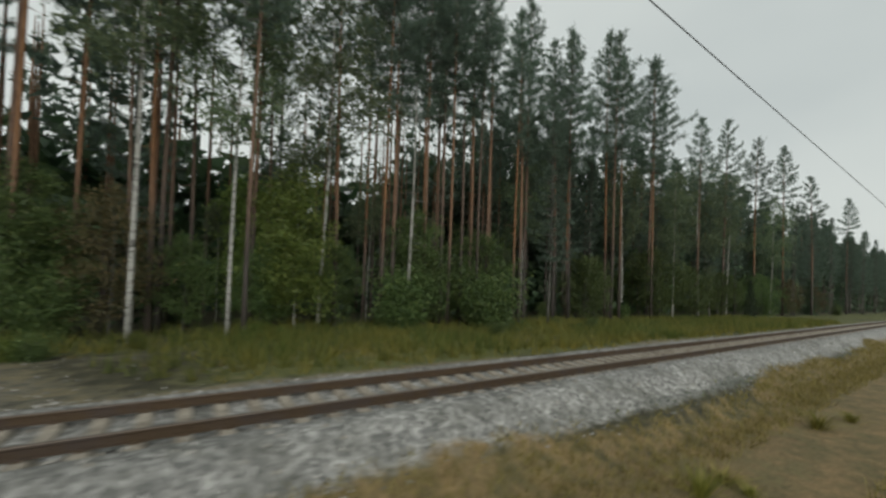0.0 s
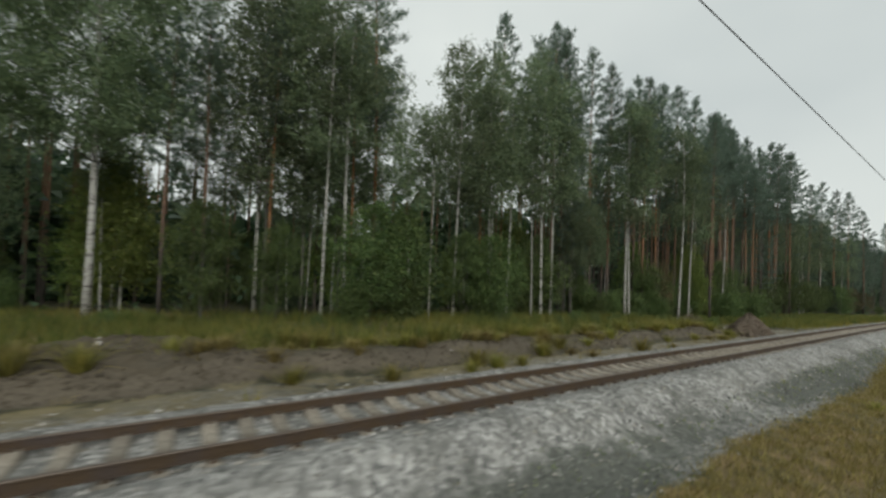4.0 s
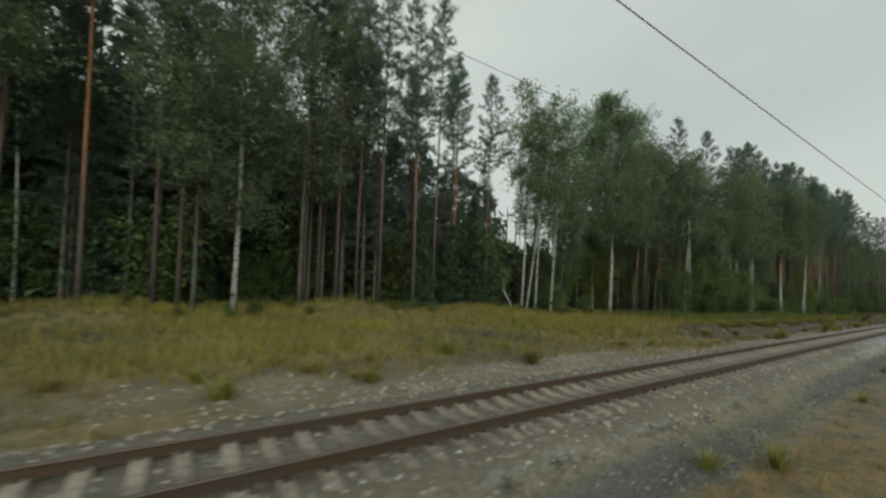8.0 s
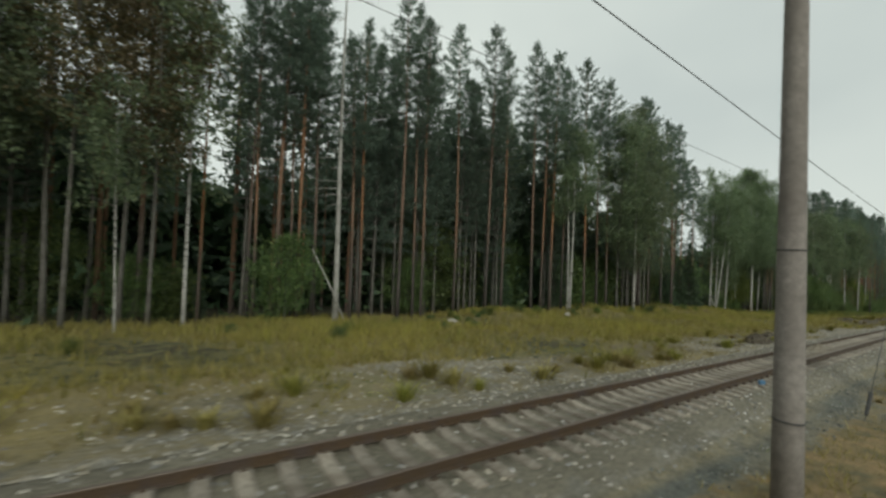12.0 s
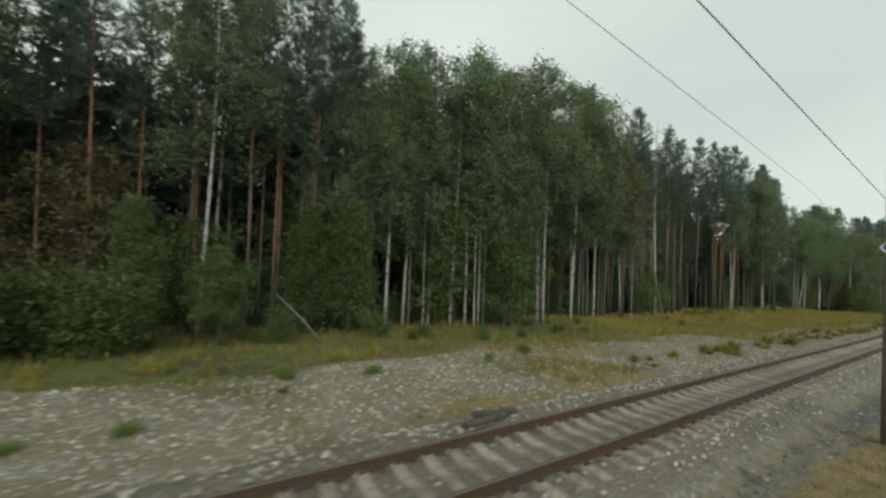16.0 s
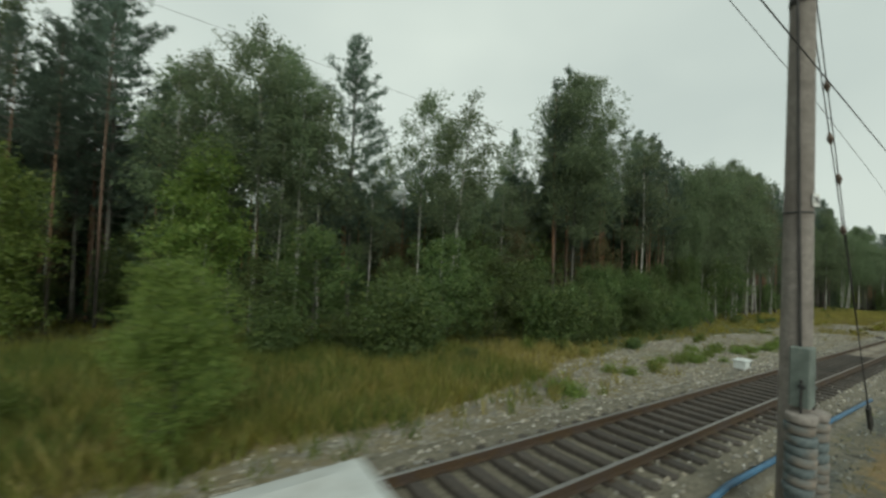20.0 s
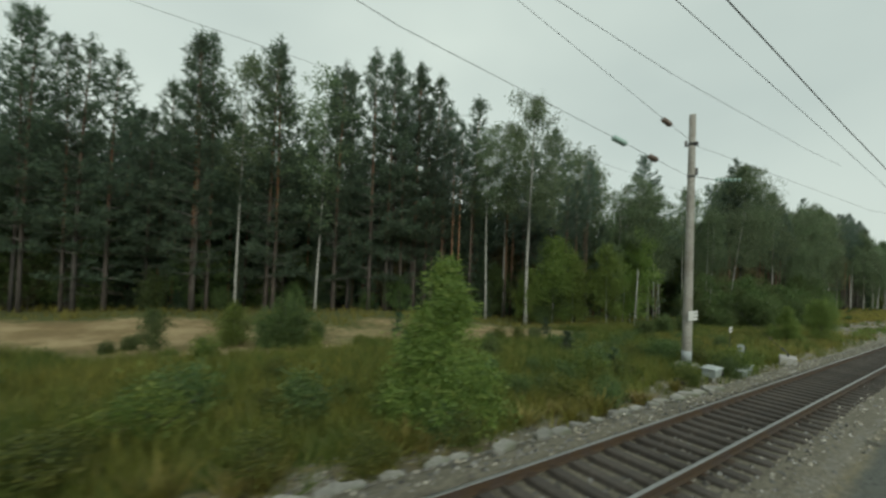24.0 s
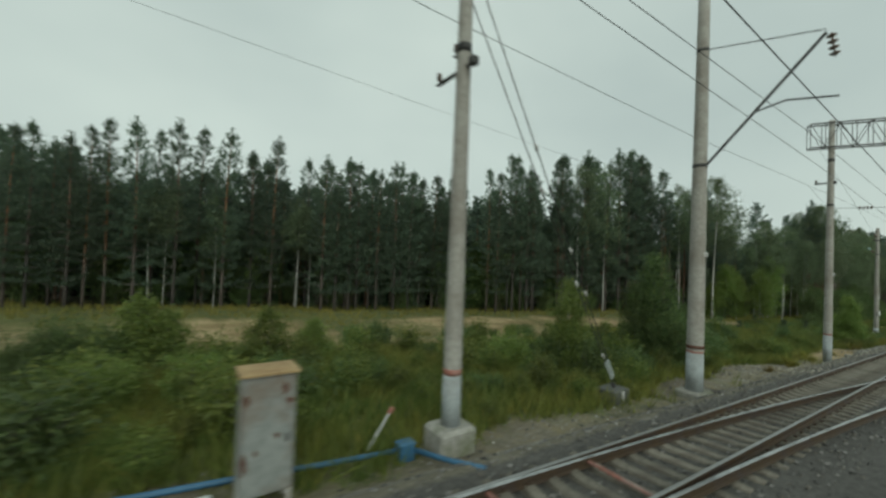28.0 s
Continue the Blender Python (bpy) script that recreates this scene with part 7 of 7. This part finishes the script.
def low_plants():
    """Leafy mats on the gravel, weeds and small bushes in the meadow."""
    r = random.Random(31)
    for cx, cy, n, sx, sy in ((-199.0, 8.9, 12, 2.2, 0.5), (-195.2, 9.6, 4, 1.4, 0.5), (-203.0, 9.2, 11, 2.4, 0.6), (-207.5, 10.3, 10, 2.6, 0.9), (-211.0, 9.5, 8, 1.5, 0.6), (-190.0, 10.6, 3, 1.5, 0.7), (-217.5, 9.0, 4, 1.6, 0.7), (-222.5, 8.2, 3, 1.0, 0.5), (-186.0, 12.5, 4, 2.5, 0.6), (-176.0, 13.3, 3, 2.0, 0.5)):
        for _ in range(n):
            plant(r.choice(["mat0", "mat1"]), cx + r.gauss(0, sx * 0.75), cy + r.gauss(0, sy * 0.7), r.uniform(0.32, 0.75))
    for x0, x1, y0, y1, n, hs in ((-345, -262, 7.6, 24, 120, (0.6, 1.5)), (-342, -290, 9, 21, 90, (1.0, 2.1)), (-262, -242, 10, 20, 40, (0.5, 1.3)), (-288, -252, 6.6, 11.5, 60, (0.8, 1.7)), (-330, -288, 7.6, 13, 50, (0.7, 1.6)), (-60, 40, 17, 23, 50, (0.5, 1.2)), (-128, -56, 25, 29, 45, (0.5, 1.2)), (-190, -120, 17, 25, 24, (0.5, 1.0)), (-236, -196, 12, 17, 26, (0.5, 1.0))):
        for _ in range(n):
            k, px, py, h = r.choice(["weed0", "weed1", "weed2", "weed2", "weed3"]), r.uniform(x0, x1), r.uniform(y0, y1), r.uniform(*hs)
            if not (-291 < px < -278.5 and py < 8.2):
                plant(k, px, py, h)
    for _ in range(5):
        plant("rosebay", -9.9 + r.gauss(0, 0.6), 17.5 + r.gauss(0, 0.3), r.uniform(0.9, 1.4), None, "clump of faded pink flowering weeds")
    for x, y in ((-189.3, 15.9), (-188.7, 16.2), (-183.0, 15.0), (-181.5, 15.4), (-192.0, 15.6)):
        plant("tansy", x, y, 0.7, None, "small clump of yellow flowers")


low_plants()


def snag(x0, y0, z0, x1, y1, z1, r, mat, label, fork=False):
    """A broken or leaning bare stem."""
    root = thing("broken_tree", x0, y0, here(x0, y0), label, "tree", "broken trees")
    d = Vector((x1 - x0, y1 - y0, up(x1, y1, z1) - up(x0, y0, here(x0, y0))))
    s = Shape().tube([Vector((0, 0, -0.1)), d * 0.5 + Vector((0.05, 0, 0.04)), d], [r, r * 0.8, r * 0.45], 7)
    part("trunk", s.mesh("trunk", M[mat], True), root)
    if fork:
        s = Shape().tube([d * 0.75, d * 1.05 + Vector((0.1, 0, 0.9))], [r * 0.5, r * 0.15], 5)
        part("branch", s.mesh("branch", M[mat], True), root)


snag(-71.9, 27.0, 0.9, -73.4, 27.0, 3.4, 0.1, "birch_bark", "short broken white birch stem that leans", True)
snag(-134.0, 26.5, 0.9, -136.6, 26.5, 5.6, 0.07, "birch_bark", "thin young birch that leans far over")
snag(-182.4, 19.5, 0.3, -184.6, 20.5, 2.6, 0.07, "grey_bark", "grey fallen stem that leans on the bushes")
snag(-239.8, 21.5, 0.2, -239.3, 21.5, 6.0, 0.07, "birch_bark", "slender white birch stem at the wood's edge")

def scatter_stones(name, label, mat, count, seed, x0, x1, share, size):
    rng = np.random.default_rng(seed)
    x = rng.uniform(x0, x1, count)
    d = rng.uniform(-4.6, -1.9, count) if share == "slate" else rng.uniform(-4.2, 9.5, count)
    y = track_y(x) + d
    c = cover(x, y)
    keep = (rng.uniform(0, 1, count) < (np.maximum(c["ballast"], 0.4 * c["gravel"]) if share == "ballast" else c[share])) & (y > 0.9)
    keep &= (share == "slate") | (d > -2.3) | (x > -62)
    x, y = x[keep], y[keep]
    z = land(x, y) - SX * x - SY * y
    n = len(x)
    octa = np.array([(1, 0, 0), (0, 1, 0), (-1, 0, 0), (0, -1, 0), (0, 0, 0.8), (0, 0, -0.6)])
    r = rng.uniform(*size, (n, 1, 1)) * rng.uniform(0.6, 1.3, (n, 6, 1))
    a = rng.uniform(0, 6.28, n)
    ca, sa = np.cos(a)[:, None], np.sin(a)[:, None]
    ox = octa[None, :, 0] * ca - octa[None, :, 1] * sa
    oy = octa[None, :, 0] * sa + octa[None, :, 1] * ca
    v = np.stack([ox, oy, np.broadcast_to(octa[None, :, 2], ox.shape)], -1) * r + np.stack([x, y, z + 0.01], -1)[:, None, :]
    tri = np.array([(0, 1, 4), (1, 2, 4), (2, 3, 4), (3, 0, 4), (1, 0, 5), (2, 1, 5), (3, 2, 5), (0, 3, 5)])
    f = (tri[None] + 6 * np.arange(n)[:, None, None]).reshape(-1, 3)
    tagged(new(name, as_mesh(name, (v.reshape(-1, 3), f), M[mat])), label, "ballast", kind="stuff")


scatter_stones("ballast_stones", "loose grey crushed-stone ballast and gravel", "stone", 34000, 9, -275, 40, "ballast", (0.025, 0.06))
scatter_stones("dark_ballast", "dark grey-brown ballast stones", "dark_stone", 30000, 10, -345, -262, "ballast", (0.025, 0.06))
scatter_stones("slate_ballast", "dark blue-grey crushed stone beside the sleepers", "slate_stone", 44000, 12, -250, 40, "slate", (0.02, 0.05))
scatter_stones("pale_gravel", "pale beige gravel stones beside the track", "pale_stone", 46000, 11, -300, -60, "gravel", (0.025, 0.065))
scatter_stones("cobbles", "pale rounded cobbles spread over the gravel", "pale_stone", 9000, 15, -226, -163, "gravel", (0.035, 0.075))
scatter_stones("earth_clods", "brown clods of earth on the cut bank", "heap_soil", 26000, 16, -75, -10, "soil", (0.03, 0.1))
scatter_stones("yard_stones", "small grey stones on the bare soil", "stone", 9000, 14, -345, -292, "soil", (0.015, 0.04))

# ======== sleepers, last ========
lay_sleepers(side_track, track_y, track_z, -199, -30, False)
joined_sleepers(side_track, track_y, track_z, -30, 120, False)
lay_sleepers(side_track, track_y, track_z, -281.5, -199.5, True)
lay_sleepers(side_track, track_y, track_z, -326, -281.5, "old")
joined_sleepers(side_track, track_y, track_z, -365, -326, "old")
